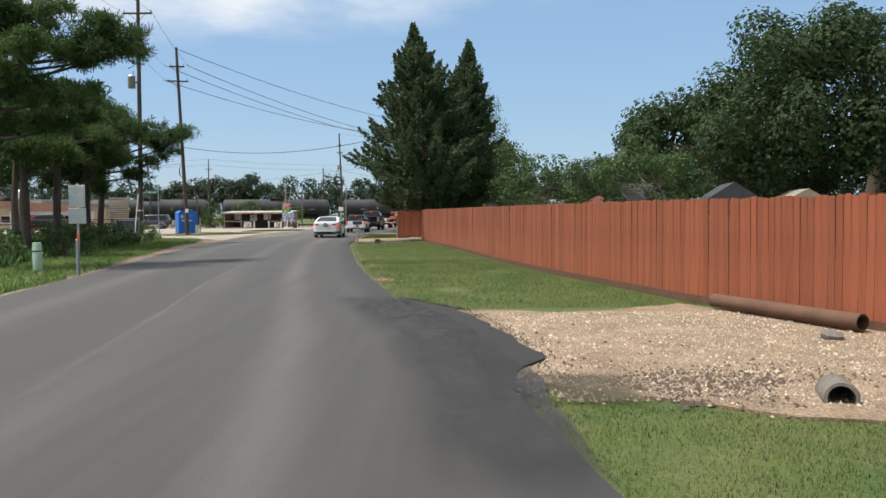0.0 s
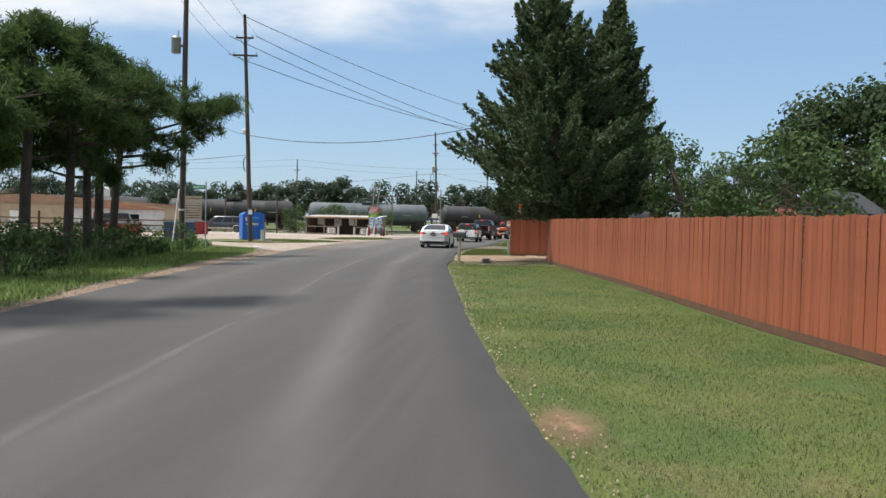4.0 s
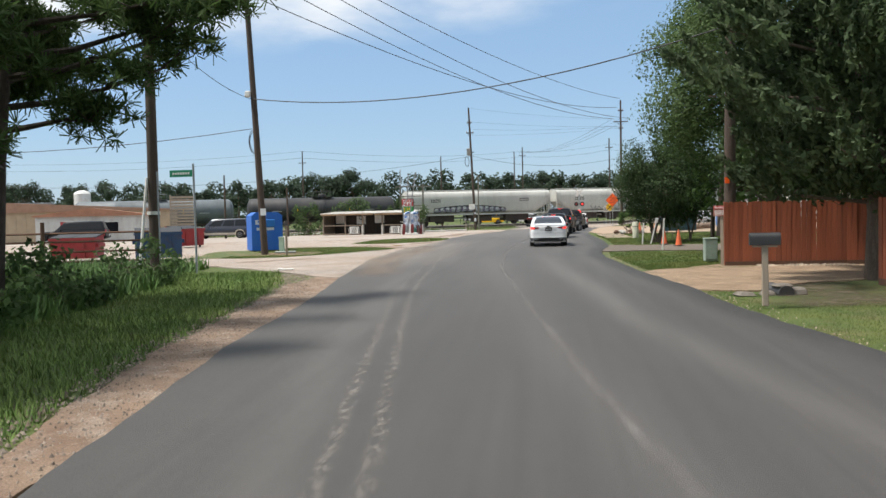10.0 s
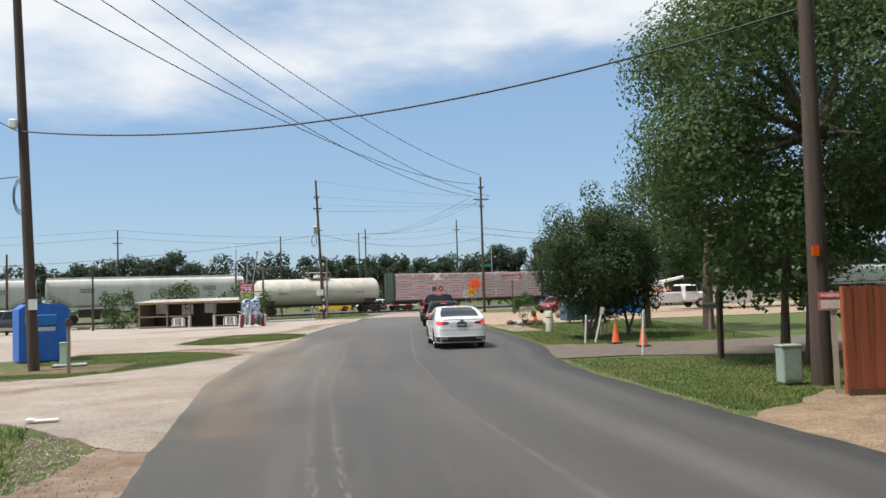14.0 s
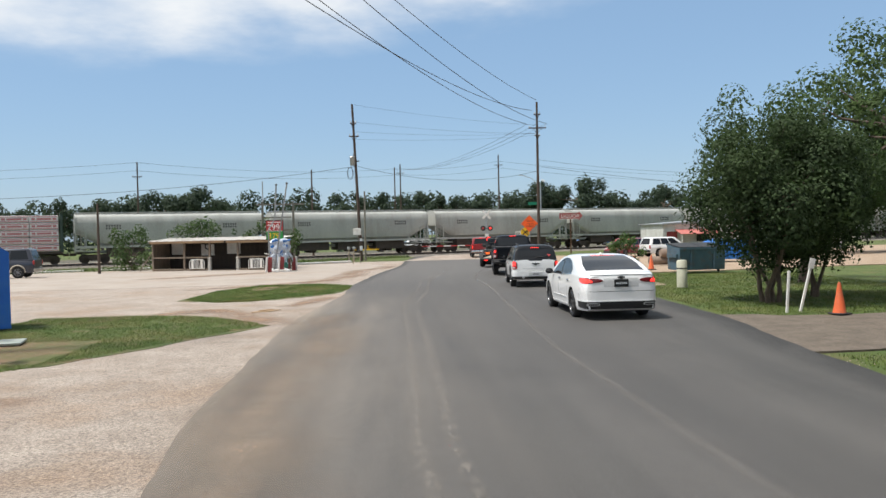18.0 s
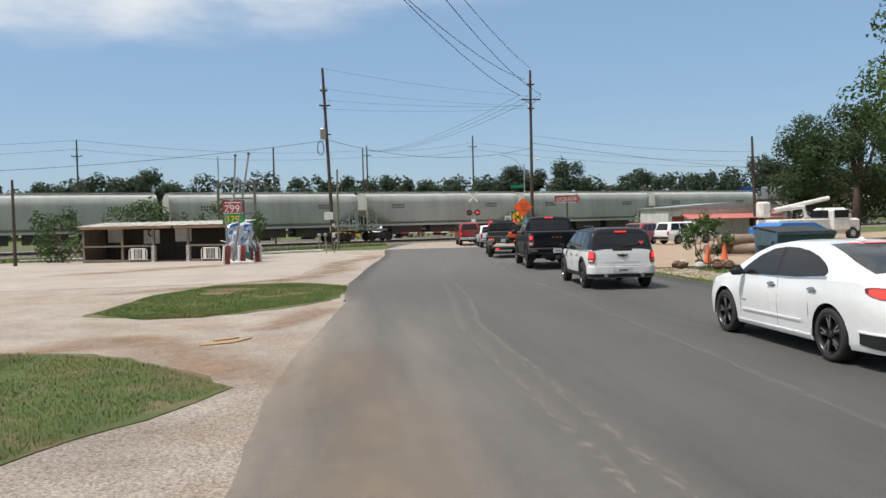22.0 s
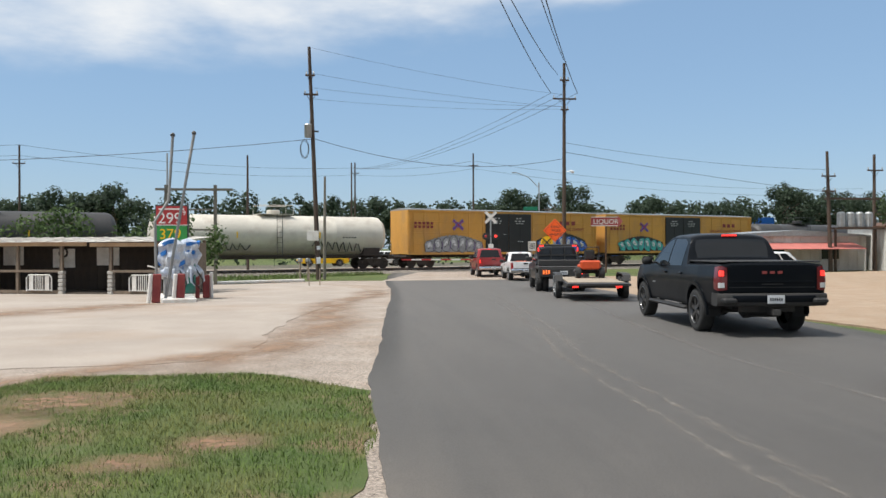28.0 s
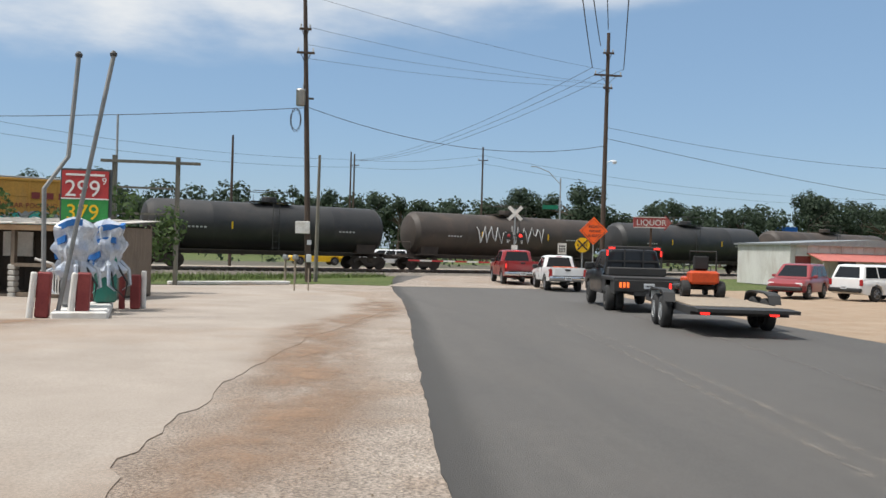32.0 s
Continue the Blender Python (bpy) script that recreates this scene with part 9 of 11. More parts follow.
# ---- timber stand, pump island, signs at the lot ----
stand_wood = mat("stand_wood", (0.15, 0.115, 0.085), (0.22, 0.17, 0.125), 2.0, 40, 0.9, bump=0.4, stretch=(5, 5, 0.6), fine_amount=0.35)
def stand():
    a, b = Vector((-30.5, 116.5)), Vector((-20.95, 113.2))
    L = (b - a).length
    ang = math.degrees(math.atan2(b.y - a.y, b.x - a.x))
    t = thing("roadside_stand", "open timber stand with pale metal roof", "stand", pose(a.x, a.y, -0.3, 0, 0, ang))
    D, H = 2.6, 2.3
    for k, x in enumerate((0.05, L * 0.27, L * 0.48, L * 0.71, L - 0.05)):
        part("post", Geo().box((x, 0, H / 2 - 0.1), (0.13, 0.13, H - 0.1)), stand_wood, t)
        part("back_post", Geo().box((x, D, H / 2), (0.11, 0.11, H)), stand_wood, t)
        if k in (2, 3):
            for j in range(6):
                part("stone", Geo().box((x, 0, 0.08 + 0.17 * j), (0.24 + 0.02 * (j % 2), 0.24, 0.16), bev=0.03), concrete, t)
    part("floor", Geo().box((L / 2, D / 2, 0.04), (L, D, 0.1)), tie_wood, t)
    part("fascia", Geo().box((L * 0.3, -0.2, H - 0.16), (L * 0.62, 0.04, 0.16)).box((L * 0.81, -0.2, H - 0.19), (L * 0.37, 0.04, 0.16)), tan_wood, t, "pale fascia board")
    roof = mat("roof_sheet", (0.6, 0.57, 0.52), (0.5, 0.46, 0.41), 1.5, 30, 0.55, stain=(0.3, 0.22, 0.16), stain_scale=1.5)
    for k in range(14):
        w = (L + 0.4) / 14
        x = -0.2 + w * k
        part("roof_sheet", Geo().slab([(-0.3, H - 0.08), (D + 0.2, H + 0.14), (D + 0.2, H + 0.17), (-0.3, H - 0.05)], x, x + w - 0.01, axis="x").slab([(-0.3, H - 0.05), (D + 0.2, H + 0.17), (D + 0.2, H + 0.2), (-0.3, H - 0.01)], x + 0.02, x + 0.1, axis="x"), roof, t)
    wall = mat("dark_boards", (0.03, 0.023, 0.018), (0.05, 0.037, 0.028), 2, 30, 0.9)
    n = 26
    me = Geo().box((0, 0, 0), (L / n - 0.012, 0.03, H - 0.1)).mesh("wall_board", wall)
    for k in range(n):
        part("wall_board", me, None, t, m=pose(L * (k + 0.5) / n, D - 0.4, H / 2))
    for x in (0.0, L):
        part("end_wall", Geo().box((x, D / 2, H / 2), (0.05, D, H - 0.2)), stand_wood, t)
    for x0, x1 in ((0, L * 0.48), (L * 0.71, L)):
        part("counter", Geo().box(((x0 + x1) / 2, 0.02, 1.0), (x1 - x0, 0.26, 0.1)).box(((x0 + x1) / 2, 0, 0.12), (x1 - x0, 0.1, 0.12)), stand_wood, t, "weathered counter rail")
    for x0, x1, z0, z1 in ((0.25, 1.3, 1.2, 2.05), (L * 0.28, L * 0.39, 1.1, 1.95), (L * 0.5, L * 0.61, 1.2, 2.0), (L * 0.9, L * 0.94, 1.2, 2.0)):
        part("panel", Geo().box(((x0 + x1) / 2, D - 0.45, (z0 + z1) / 2), (x1 - x0, 0.03, z1 - z0)), white_paint, t, "dull white panel")
    part("wreath", Geo().tube([(L * 0.335 + 0.2 * math.cos(q), D - 0.5, 1.78 + 0.2 * math.sin(q)) for q in [2 * math.pi * i / 12 for i in range(13)]], 0.05, 6), black_paint, t, "dark round wreath")
    for x in (L * 0.38, L * 0.86):
        ip = part("iron_panel", Geo().tube([(x - 0.6, -0.12, 0.15), (x - 0.6, -0.12, 0.72), (x - 0.5, -0.12, 0.84), (x + 0.5, -0.12, 0.84), (x + 0.6, -0.12, 0.72), (x + 0.6, -0.12, 0.15)], 0.03, 6), white_paint, t, "white iron bedstead panel")
        for k in range(5):
            part("bar", Geo().box((x - 0.18 + 0.09 * k, -0.12, 0.5), (0.03, 0.03, 0.66)), white_paint, ip)
        for dx in (-0.38, 0.38):
            part("plate", Geo().box((x + dx, -0.12, 0.5), (0.2, 0.02, 0.62)), white_paint, ip)
        part("bottom_bar", Geo().box((x, -0.12, 0.2), (1.2, 0.03, 0.04)), white_paint, ip)
    part("prop", Geo().tube([(-1.0, -0.2, 0), (-0.1, 0.1, 1.4)], 0.035, 6), stand_wood, t)


stand()


def bollard(x, y, h, material, lean=0, w=0.2, label=""):
    solid("bollard", Geo().box((0, 0, h / 2), (w, w, h), bev=0.03) if w > 0.16 else Geo().lathe([(w / 2, 0), (w / 2, h - 0.03), (w / 3, h), (0.01, h)], 10), material, label, "bollard", pose(x, y, gz(x, y), 0, lean, 8), "pump island bollards")


wrap_mat = mat("plastic_sheet", (0.36, 0.4, 0.46), (0.62, 0.64, 0.67), 5, 30, 0.3, stain=(0.2, 0.3, 0.5), stain_scale=2.5, stain_amount=0.7)
pipe_grey = mat("dull_pipe", (0.2, 0.21, 0.21), (0.28, 0.28, 0.27), 3, 50, 0.6, metal=0.3)
def pump_island():
    z = -0.17
    c = thing("pump_island", "low white concrete island of old fuel pumps", "island", pose(-19.85, 107.6, z, 0, 0, 12))
    part("slab", Geo().box((0, 0, 0.08), (1.1, 3.4, 0.2), bev=0.04), white_paint, c, "chipped white concrete slab")
    for k, (dy, m_) in enumerate(((-0.35, white_paint), (0.95, pump_green))):
        p = thing("fuel_pump", "derelict fuel pump wrapped in plastic sheet", "fuel pump", pose(-19.85 - 0.15 + 0.35 * k, 107.6 + dy, z + 0.18, 0, 0, 10), "fuel pumps")
        part("cabinet", Geo().box((0, 0, 0.6), (0.5, 0.46, 1.15), bev=0.04), m_ if k else steel, p)
        rnd = random.Random(40 + k)
        rings = []
        for j in range(26):
            zz = 0.62 + 1.36 * j / 25
            r = lerp([(0.62, 0.3), (0.8, 0.4), (1.0, 0.3), (1.25, 0.42), (1.5, 0.36), (1.75, 0.4), (1.9, 0.28), (1.98, 0.08)], zz)
            rings.append([(r * math.cos(q) * (1 + 0.5 * noise.noise((3 * math.cos(q), 3 * math.sin(q), zz * 3.2 + 9 * k))), r * math.sin(q) * (1 + 0.5 * noise.noise((3 * math.cos(q), 3 * math.sin(q), zz * 3.2 + 9 * k))), zz + 0.08 * noise.noise((4 * math.cos(q), 4 * math.sin(q), zz))) for q in [2 * math.pi * i / 24 for i in range(24)]])
        part("plastic_wrap", Geo().loft(rings), wrap_mat, p, "crumpled grey-white plastic sheet", smooth=0.35)
        for j in range(3):
            zz, q0 = 0.9 + 0.36 * j, 0.9 * j + k
            part("tarp_strip", Geo().loft([[(0.4 * math.cos(q) * f, 0.4 * math.sin(q) * f, zz + dz + 0.07 * (q - q0) + 0.04 * math.sin(3 * q)) for dz, f in ((-0.07, 1.0), (0.07, 1.03), (0.07, 0.8), (-0.07, 0.8))] for q in [q0 + 3.4 * i / 12 for i in range(13)]]), blue_bright, p, "blue tarpaulin strip")
        for j in range(4):
            a = 1.5 * j + 3.4
            part("plastic_tail", Geo().tube([(0.3 * math.cos(a), 0.3 * math.sin(a), 1.0), (0.5 * math.cos(a), 0.5 * math.sin(a), 0.8 + 0.1 * (j % 2)), (0.55 * math.cos(a), 0.55 * math.sin(a), 0.45), (0.42 * math.cos(a + 0.4), 0.42 * math.sin(a + 0.4), 0.3)], [0.06, 0.05, 0.04, 0.015], 5), wrap_mat, p, "hanging shred of plastic")
        part("hose", Geo().tube([(0.26, -0.2, 0.9), (0.5, -0.35, 0.5), (0.45, -0.4, 0.15), (0.2, -0.4, 0.4), (0.1, -0.3, 0.95)], 0.025, 6), black_plastic, p)
        part("nozzle", Geo().tube([(-0.26, -0.2, 0.6), (-0.4, -0.3, 0.95), (-0.75, -0.3, 1.05)], 0.03, 6), white_paint, p)
    for x, y, m_, ln, w, h, lb in ((-20.45, 105.85, white_paint, 5, 0.13, 0.95, "leaning white pipe bollard"), (-20.25, 106.0, maroon, 3, 0.26, 0.95, "faded maroon steel bollard beside pump"), (-19.7, 106.0, white_paint, 5, 0.13, 0.95, "leaning white pipe bollard"), (-19.5, 106.15, maroon, 2, 0.26, 0.95, "faded maroon steel bollard beside pump"), (-20.1, 108.9, maroon, 0, 0.15, 0.85, "slim faded maroon post by pump"), (-19.75, 109.2, maroon, 0, 0.15, 0.85, "slim faded maroon post by pump"), (-19.45, 109.3, maroon, 0, 0.15, 0.85, "slim faded maroon post by pump"), (-19.15, 109.4, maroon, 0, 0.24, 0.85, "faded maroon steel bollard beside pump"), (-18.98, 109.5, white_paint, 0, 0.13, 0.95, "white painted pipe bollard by pump")):
        bollard(x, y, h, m_, ln, w, lb)
    s = thing("price_sign", "fuel price sign in red and green on a frame", "sign", pose(-20.3, 109.1, z))
    part("frame", Geo().box((0, 0, 2.72), (1.16, 0.16, 1.34)), dark_steel, s, "dark sign frame")
    part("post", Geo().box((0.45, 0.1, 1.1), (0.1, 0.1, 2.4)).box((-0.45, 0.1, 1.1), (0.1, 0.1, 2.4)), dark_steel, s)
    part("red_panel", Geo().box((0, -0.09, 3.0), (1.08, 0.03, 0.68)), red_paint, s)
    part("green_panel", Geo().box((0, -0.09, 2.38), (1.08, 0.03, 0.56)), mat("sign_green", (0.03, 0.26, 0.05), None, 2, 30, 0.5), s)
    part("divider", Geo().box((0, -0.1, 2.66), (1.1, 0.03, 0.03)).box((0, -0.1, 3.24), (0.9, 0.03, 0.05)), white_paint, s)
    words(s, "299", -0.48, -0.112, 2.72, 0.56, white_paint)
    words(s, "9", 0.38, -0.112, 3.02, 0.24, white_paint)
    words(s, "379", -0.44, -0.112, 2.16, 0.52, yellow_sheet)
    for x0, y0, x1, y1, top in ((-20.2, 105.95, -19.75, 106.3, 5.35), (-19.98, 106.05, -19.1, 106.5, 5.45)):
        f = thing("vent_pipe", "tall leaning grey vent pipe with cap", "pipe", pose(x0, y0, z), "vent pipes")
        bx = (x1 - x0)
        straight = [(0, 0, 0), (bx * 0.5, (y1 - y0) * 0.5, 0.5 * (top - z)), (bx, y1 - y0, top - z)]
        part("pipe", Geo().tube(straight if x0 > -20 else [(0, 0, 0), (bx * 0.1 - (0.1 if x0 < -20 else 0), 0, 2.7), (bx * 0.75, (y1 - y0) * 0.6, 3.4), (bx, y1 - y0, top - z)], 0.048, 8), pipe_grey, f)
        part("cap", Geo().lathe([(0.07, 0), (0.08, 0.06), (0.03, 0.12)], 8, m=pose(bx, y1 - y0, top - z)), dark_steel, f)


pump_island()


frame_wood = mat("old_frame_wood", (0.11, 0.105, 0.085), (0.16, 0.15, 0.12), 2.0, 40, 0.9, bump=0.4, stretch=(5, 5, 0.6), fine_amount=0.3)
def sign_frame():
    """Old bare sign frame: two posts, a top rail and the stubs of lower rails."""
    f = thing("sign_frame", "bare weathered sign frame of posts and rails", "frame", pose(-22.9, 124.6, -0.33))
    for x in (-0.6, 2.0):
        part("post", Geo().box((x, 0, 2.7), (0.17, 0.17, 5.5)), frame_wood, f)
    part("pipe", Geo().tube([(-0.6, 0.3, 0), (-0.6, 0.3, 7.2)], 0.05, 6), steel, f)
    part("rail", Geo().box((0.9, -0.1, 5.2), (4.1, 0.06, 0.13)), frame_wood, f)
    for z in (4.1, 3.0, 2.0):
        part("rail", Geo().box((0.6, -0.09, z), (2.5, 0.05, 0.09)), frame_wood, f)


sign_frame()


def blue_bin():
    c = thing("donation_bin", "tall bright blue steel donation bin", "donation bin", pose(-22.45, 73.4, 0, 0, 0, 30))
    part("cabinet", Geo().slab([(-0.8, 0.05), (0.8, 0.05), (0.8, 1.85), (0.55, 2.02), (-0.55, 2.02), (-0.8, 1.85)], -0.7, 0.7, axis="y"), blue_paint, c, "bright blue steel cabinet")
    part("chute", Geo().box((0, -0.74, 1.45), (0.8, 0.1, 0.4), bev=0.03), blue_bright, c)
    part("sticker", Geo().box((-0.1, -0.706, 1.5), (1.0, 0.01, 0.24)).box((-0.1, -0.706, 1.15), (0.9, 0.01, 0.14)), plate_mat, c, "pale stickers")
    part("writing_bars", bars(-0.5, 0.3, 1.46, 1.6, 7, -0.716), blue_bright, c)
    part("foot", Geo().box((-0.6, 0, 0.03), (0.2, 1.3, 0.08)).box((0.6, 0, 0.03), (0.2, 1.3, 0.08)), dark_steel, c)


blue_bin()


def pedestal(x, y, h=0.75, w=0.24, m_=None, label="pale green utility pedestal", round_=False, rz=0):
    p = thing("utility_pedestal", label, "utility box", pose(x, y, gz(x, y), 0, 0, rz))
    m_ = m_ or pale_green
    if round_:
        part("body", Geo().lathe([(w / 2, 0), (w / 2, h - 0.05), (w / 2.6, h), (0.01, h)], 14), m_, p, smooth=True)
        part("band", Geo().lathe([(w / 2 + 0.006, h * 0.68), (w / 2 + 0.006, h * 0.72)], 14), dark_steel, p)
    else:
        part("body", Geo().box((0, 0, h / 2), (w, w * 0.75, h), bev=0.02), m_, p)
        part("cap", Geo().box((0, 0, h), (w + 0.03, w * 0.75 + 0.03, 0.05), bev=0.015), m_, p)
        part("door", Geo().box((0, -w * 0.375 - 0.005, h * 0.5), (w * 0.85, 0.012, h * 0.8)), m_, p)


pedestal(-20.6, 70.4)
pedestal(-11.6, 24.4, 0.85, 0.26, round_=True)
pedestal(-2.75, 58.4, 0.72, 0.4, mat("box_grey_green", (0.3, 0.36, 0.3), None, 3, 40, 0.6), "pale grey-green utility box beside a pole")
pedestal(-2.36, 81.4, 0.95, 0.36, mat("box_cream", (0.5, 0.49, 0.38), None, 3, 40, 0.6), "cream round utility pedestal", True)


def mailbox(x, y, rz, h=1.05, box_m=None, lean=0, label="black mailbox on a wooden post"):
    p = thing("mailbox", label, "mailbox", pose(x, y, gz(x, y), 0, lean, rz))
    part("post", Geo().box((0, 0, h / 2), (0.1, 0.1, h), bev=0.01), grey_wood, p)
    w, L = 0.17, 0.5
    ring = [(-w / 2, 0), (w / 2, 0), (w / 2, 0.13)] + [(w / 2 * math.cos(a), 0.13 + w / 2 * math.sin(a)) for a in [math.pi * k / 8 for k in range(1, 8)]] + [(-w / 2, 0.13)]
    part("box", Geo().slab([(u, v + h) for u, v in ring], -L / 2, L / 2, axis="y"), box_m or black_paint, p, smooth=True)
    part("flag", Geo().box((w / 2 + 0.01, -0.05, h + 0.12), (0.015, 0.2, 0.05)), red_paint, p, "red flag")
    part("bracket", Geo().box((0, 0, h - 0.02), (0.14, 0.4, 0.03)), grey_wood, p)


mailbox(-4.4, 45.9, 82, 1.05, black_plastic, 2)
mailbox(-19.5, 67.6, 20, 1.35, dark_steel, label="dark metal mailbox on a thin post by the road")
solid("wooden_post", Geo().box((0, 0, 0.9), (0.14, 0.14, 1.9), bev=0.02), pole_wood, "dark weathered wooden post on the lawn", "post", pose(-1.4, 64.6, -0.05, 0, 1, 12))
mailbox(3.4, 76.5, 80, 1.0)
for _x, _y in ((-16.5, 129.2), (-16.05, 129.8)):
    mailbox(_x, _y, 20, 1.15, steel, label="grey metal mailbox on a post by the railway")


def cone(x, y, lean=0):
    c = thing("traffic_cone", "dusty orange traffic cone on the gravel", "traffic cone", pose(x, y, 0, lean, 0, 15), "traffic cones")
    part("base", Geo().box((0, 0, 0.02), (0.38, 0.38, 0.04), bev=0.015), black_plastic, c, "black rubber base")
    part("cone", Geo().lathe([(0.15, 0.04), (0.14, 0.08), (0.03, 0.72), (0.028, 0.74), (0.01, 0.74)], 14), orange_plastic, c, smooth=True)


for q in ((-2.2, 71.5, 0), (-1.85, 69.6, 0), (-0.7, 92.8, 0), (0.6, 94.2, 0)):
    cone(*q)


def stake(x, y, h, material, lean=(0, 0), top=None, label="slim white marker post"):
    s = thing("marker_post", label, "post", pose(x, y, gz(x, y), lean[0], lean[1], 0))
    part("post", Geo().box((0, 0, h / 2), (0.06, 0.05, h), bev=0.01), material, s)
    if top:
        part("plate", Geo().box((0, -0.03, h - 0.12), (0.14, 0.015, 0.24), bev=0.005), top, s)


stake(-3.15, 72.1, 1.0, white_paint, (0, 4))
stake(-2.72, 72.3, 1.3, white_paint, (0, 14), white_paint, "leaning white marker post with plate")
stake(-3.1, 66.0, 1.3, white_paint, (0, 3))
stake(-9.55, 22.45, 1.0, steel)
stake(-15.75, 121.8, 0.9, grey_wood, label="short grey post with box"), stake(-15.2, 122.2, 0.9, grey_wood, label="short grey post with box")


def sign_back():
    s = thing("road_sign", "grey back of a road sign on a steel post", "sign", pose(-9.53, 22.5, 0, 0, 0, -4))
    part("post", Geo().box((0, 0, 1.25), (0.05, 0.04, 2.5)), steel, s)
    part("panel", Geo().box((0, -0.03, 2.15), (0.46, 0.012, 0.6), bev=0.005).box((0, -0.03, 1.62), (0.5, 0.012, 0.42), bev=0.005), steel, s, "dull grey panels")
    part("marker", Geo().box((0, -0.03, 1.0), (0.06, 0.012, 0.3)), orange_plastic, s, "faded orange marker")


sign_back()


def street_sign(x, y, h, rz):
    s = thing("street_sign", "green street name sign on a thin post", "sign", pose(x, y, gz(x, y), 0, 0, rz))
    part("post", Geo().tube([(0, 0, 0), (0, 0, h + 0.3)], 0.035, 6), steel, s)
    part("blade", Geo().box((-0.42, 0, h), (0.85, 0.02, 0.22)), green_sign, s, "green blade")
    part("writing_bars", bars(-0.75, -0.12, h - 0.05, h + 0.05, 7, -0.014), white_paint, s)


street_sign(-19.05, 56.5, 3.2, -8)


def warning_sign():
    s = thing("warning_sign", "red and white warning sign on a wooden post", "sign", pose(-2.75, 56.75, 0, 0, 0, -28))
    part("post", Geo().box((0, 0.03, 0.85), (0.09, 0.06, 1.75)), grey_wood, s)
    part("panel", Geo().box((0, -0.02, 1.6), (0.48, 0.02, 0.32)), mat("faded_sign", (0.34, 0.15, 0.12), None, 3, 40, 0.6), s, "faded panel")
    part("heading", Geo().box((0, -0.033, 1.7), (0.46, 0.01, 0.1)), red_paint, s)
    words(s, "WARNING", -0.2, -0.042, 1.67, 0.09, white_paint)
    part("small_print", bars(-0.2, 0.2, 1.47, 1.62, 10, -0.033, 4), white_paint, s)


warning_sign()


# ---- level crossing ----
def crossing():
    s = thing("crossing_signal", "railway crossing signal with crossbuck and red lamps", "signal", pose(-2.5, 140.4, -0.33, 0, 0, -6))
    part("mast", Geo().tube([(0, 0, 0), (0, 0, 4.6)], 0.06, 10).lathe([(0.2, 0), (0.2, 0.15), (0.08, 0.2)], 10), steel, s)
    for a in (45, -45):
        part("crossbuck", Geo().box((0, 0, 0), (1.2, 0.02, 0.22), m=pose(0, -0.09 + 0.012 * (a > 0), 4.3, 0, a, 0)), white_paint, s, "white crossbuck blade")
    part("lamp_arm", Geo().tube([(-0.5, -0.05, 2.85), (0.5, -0.05, 2.85)], 0.03, 6), dark_steel, s)
    for x, lit in ((-0.38, False), (0.38, True)):
        l = part("lamp_hood", Geo().lathe([(0.28, 0), (0.28, 0.02), (0.13, 0.03), (0.13, 0.14), (0.01, 0.14)], 18, axis="y", m=pose(x, -0.1, 2.85)), black_paint, s, "black round backing")
        part("lens", Geo().lathe([(0.11, 0), (0.06, -0.03), (0.01, -0.04)], 14, axis="y", m=pose(x, -0.105, 2.85)), lamp_red if lit else lens_red, l, "lit red lamp" if lit else "dark red lamp")
    part("notice", Geo().box((0, -0.08, 2.1), (0.4, 0.02, 0.3)), white_paint, s)
    arm = thing("barrier_arm", "striped crossing barrier lowered across the road", "barrier", pose(-2.5, 140.0, 0.75, 0, 0, -6))
    for k in range(9):
        part("stripe", Geo().box((-0.5 - 0.75 * k, 0, 0), (0.75, 0.05, 0.1)), white_paint if k % 2 else red_paint, arm)
    part("counterweight", Geo().box((0.5, 0, 0), (0.9, 0.12, 0.2)).box((0.0, 0, -0.5), (0.3, 0.3, 1.1), bev=0.03), dark_steel, arm)
    n = thing("stop_notice", "white notice on a post at the crossing", "sign", pose(1.0, 141.5, -0.33))
    part("post", Geo().box((0, 0, 1.2), (0.05, 0.05, 2.4)), steel, n)
    part("panel", Geo().box((0, -0.04, 2.1), (0.6, 0.02, 0.75)), white_paint, n)
    part("writing_bars", bars(-0.22, 0.22, 1.85, 2.35, 4, -0.056, 3), black_paint, n)


crossing()


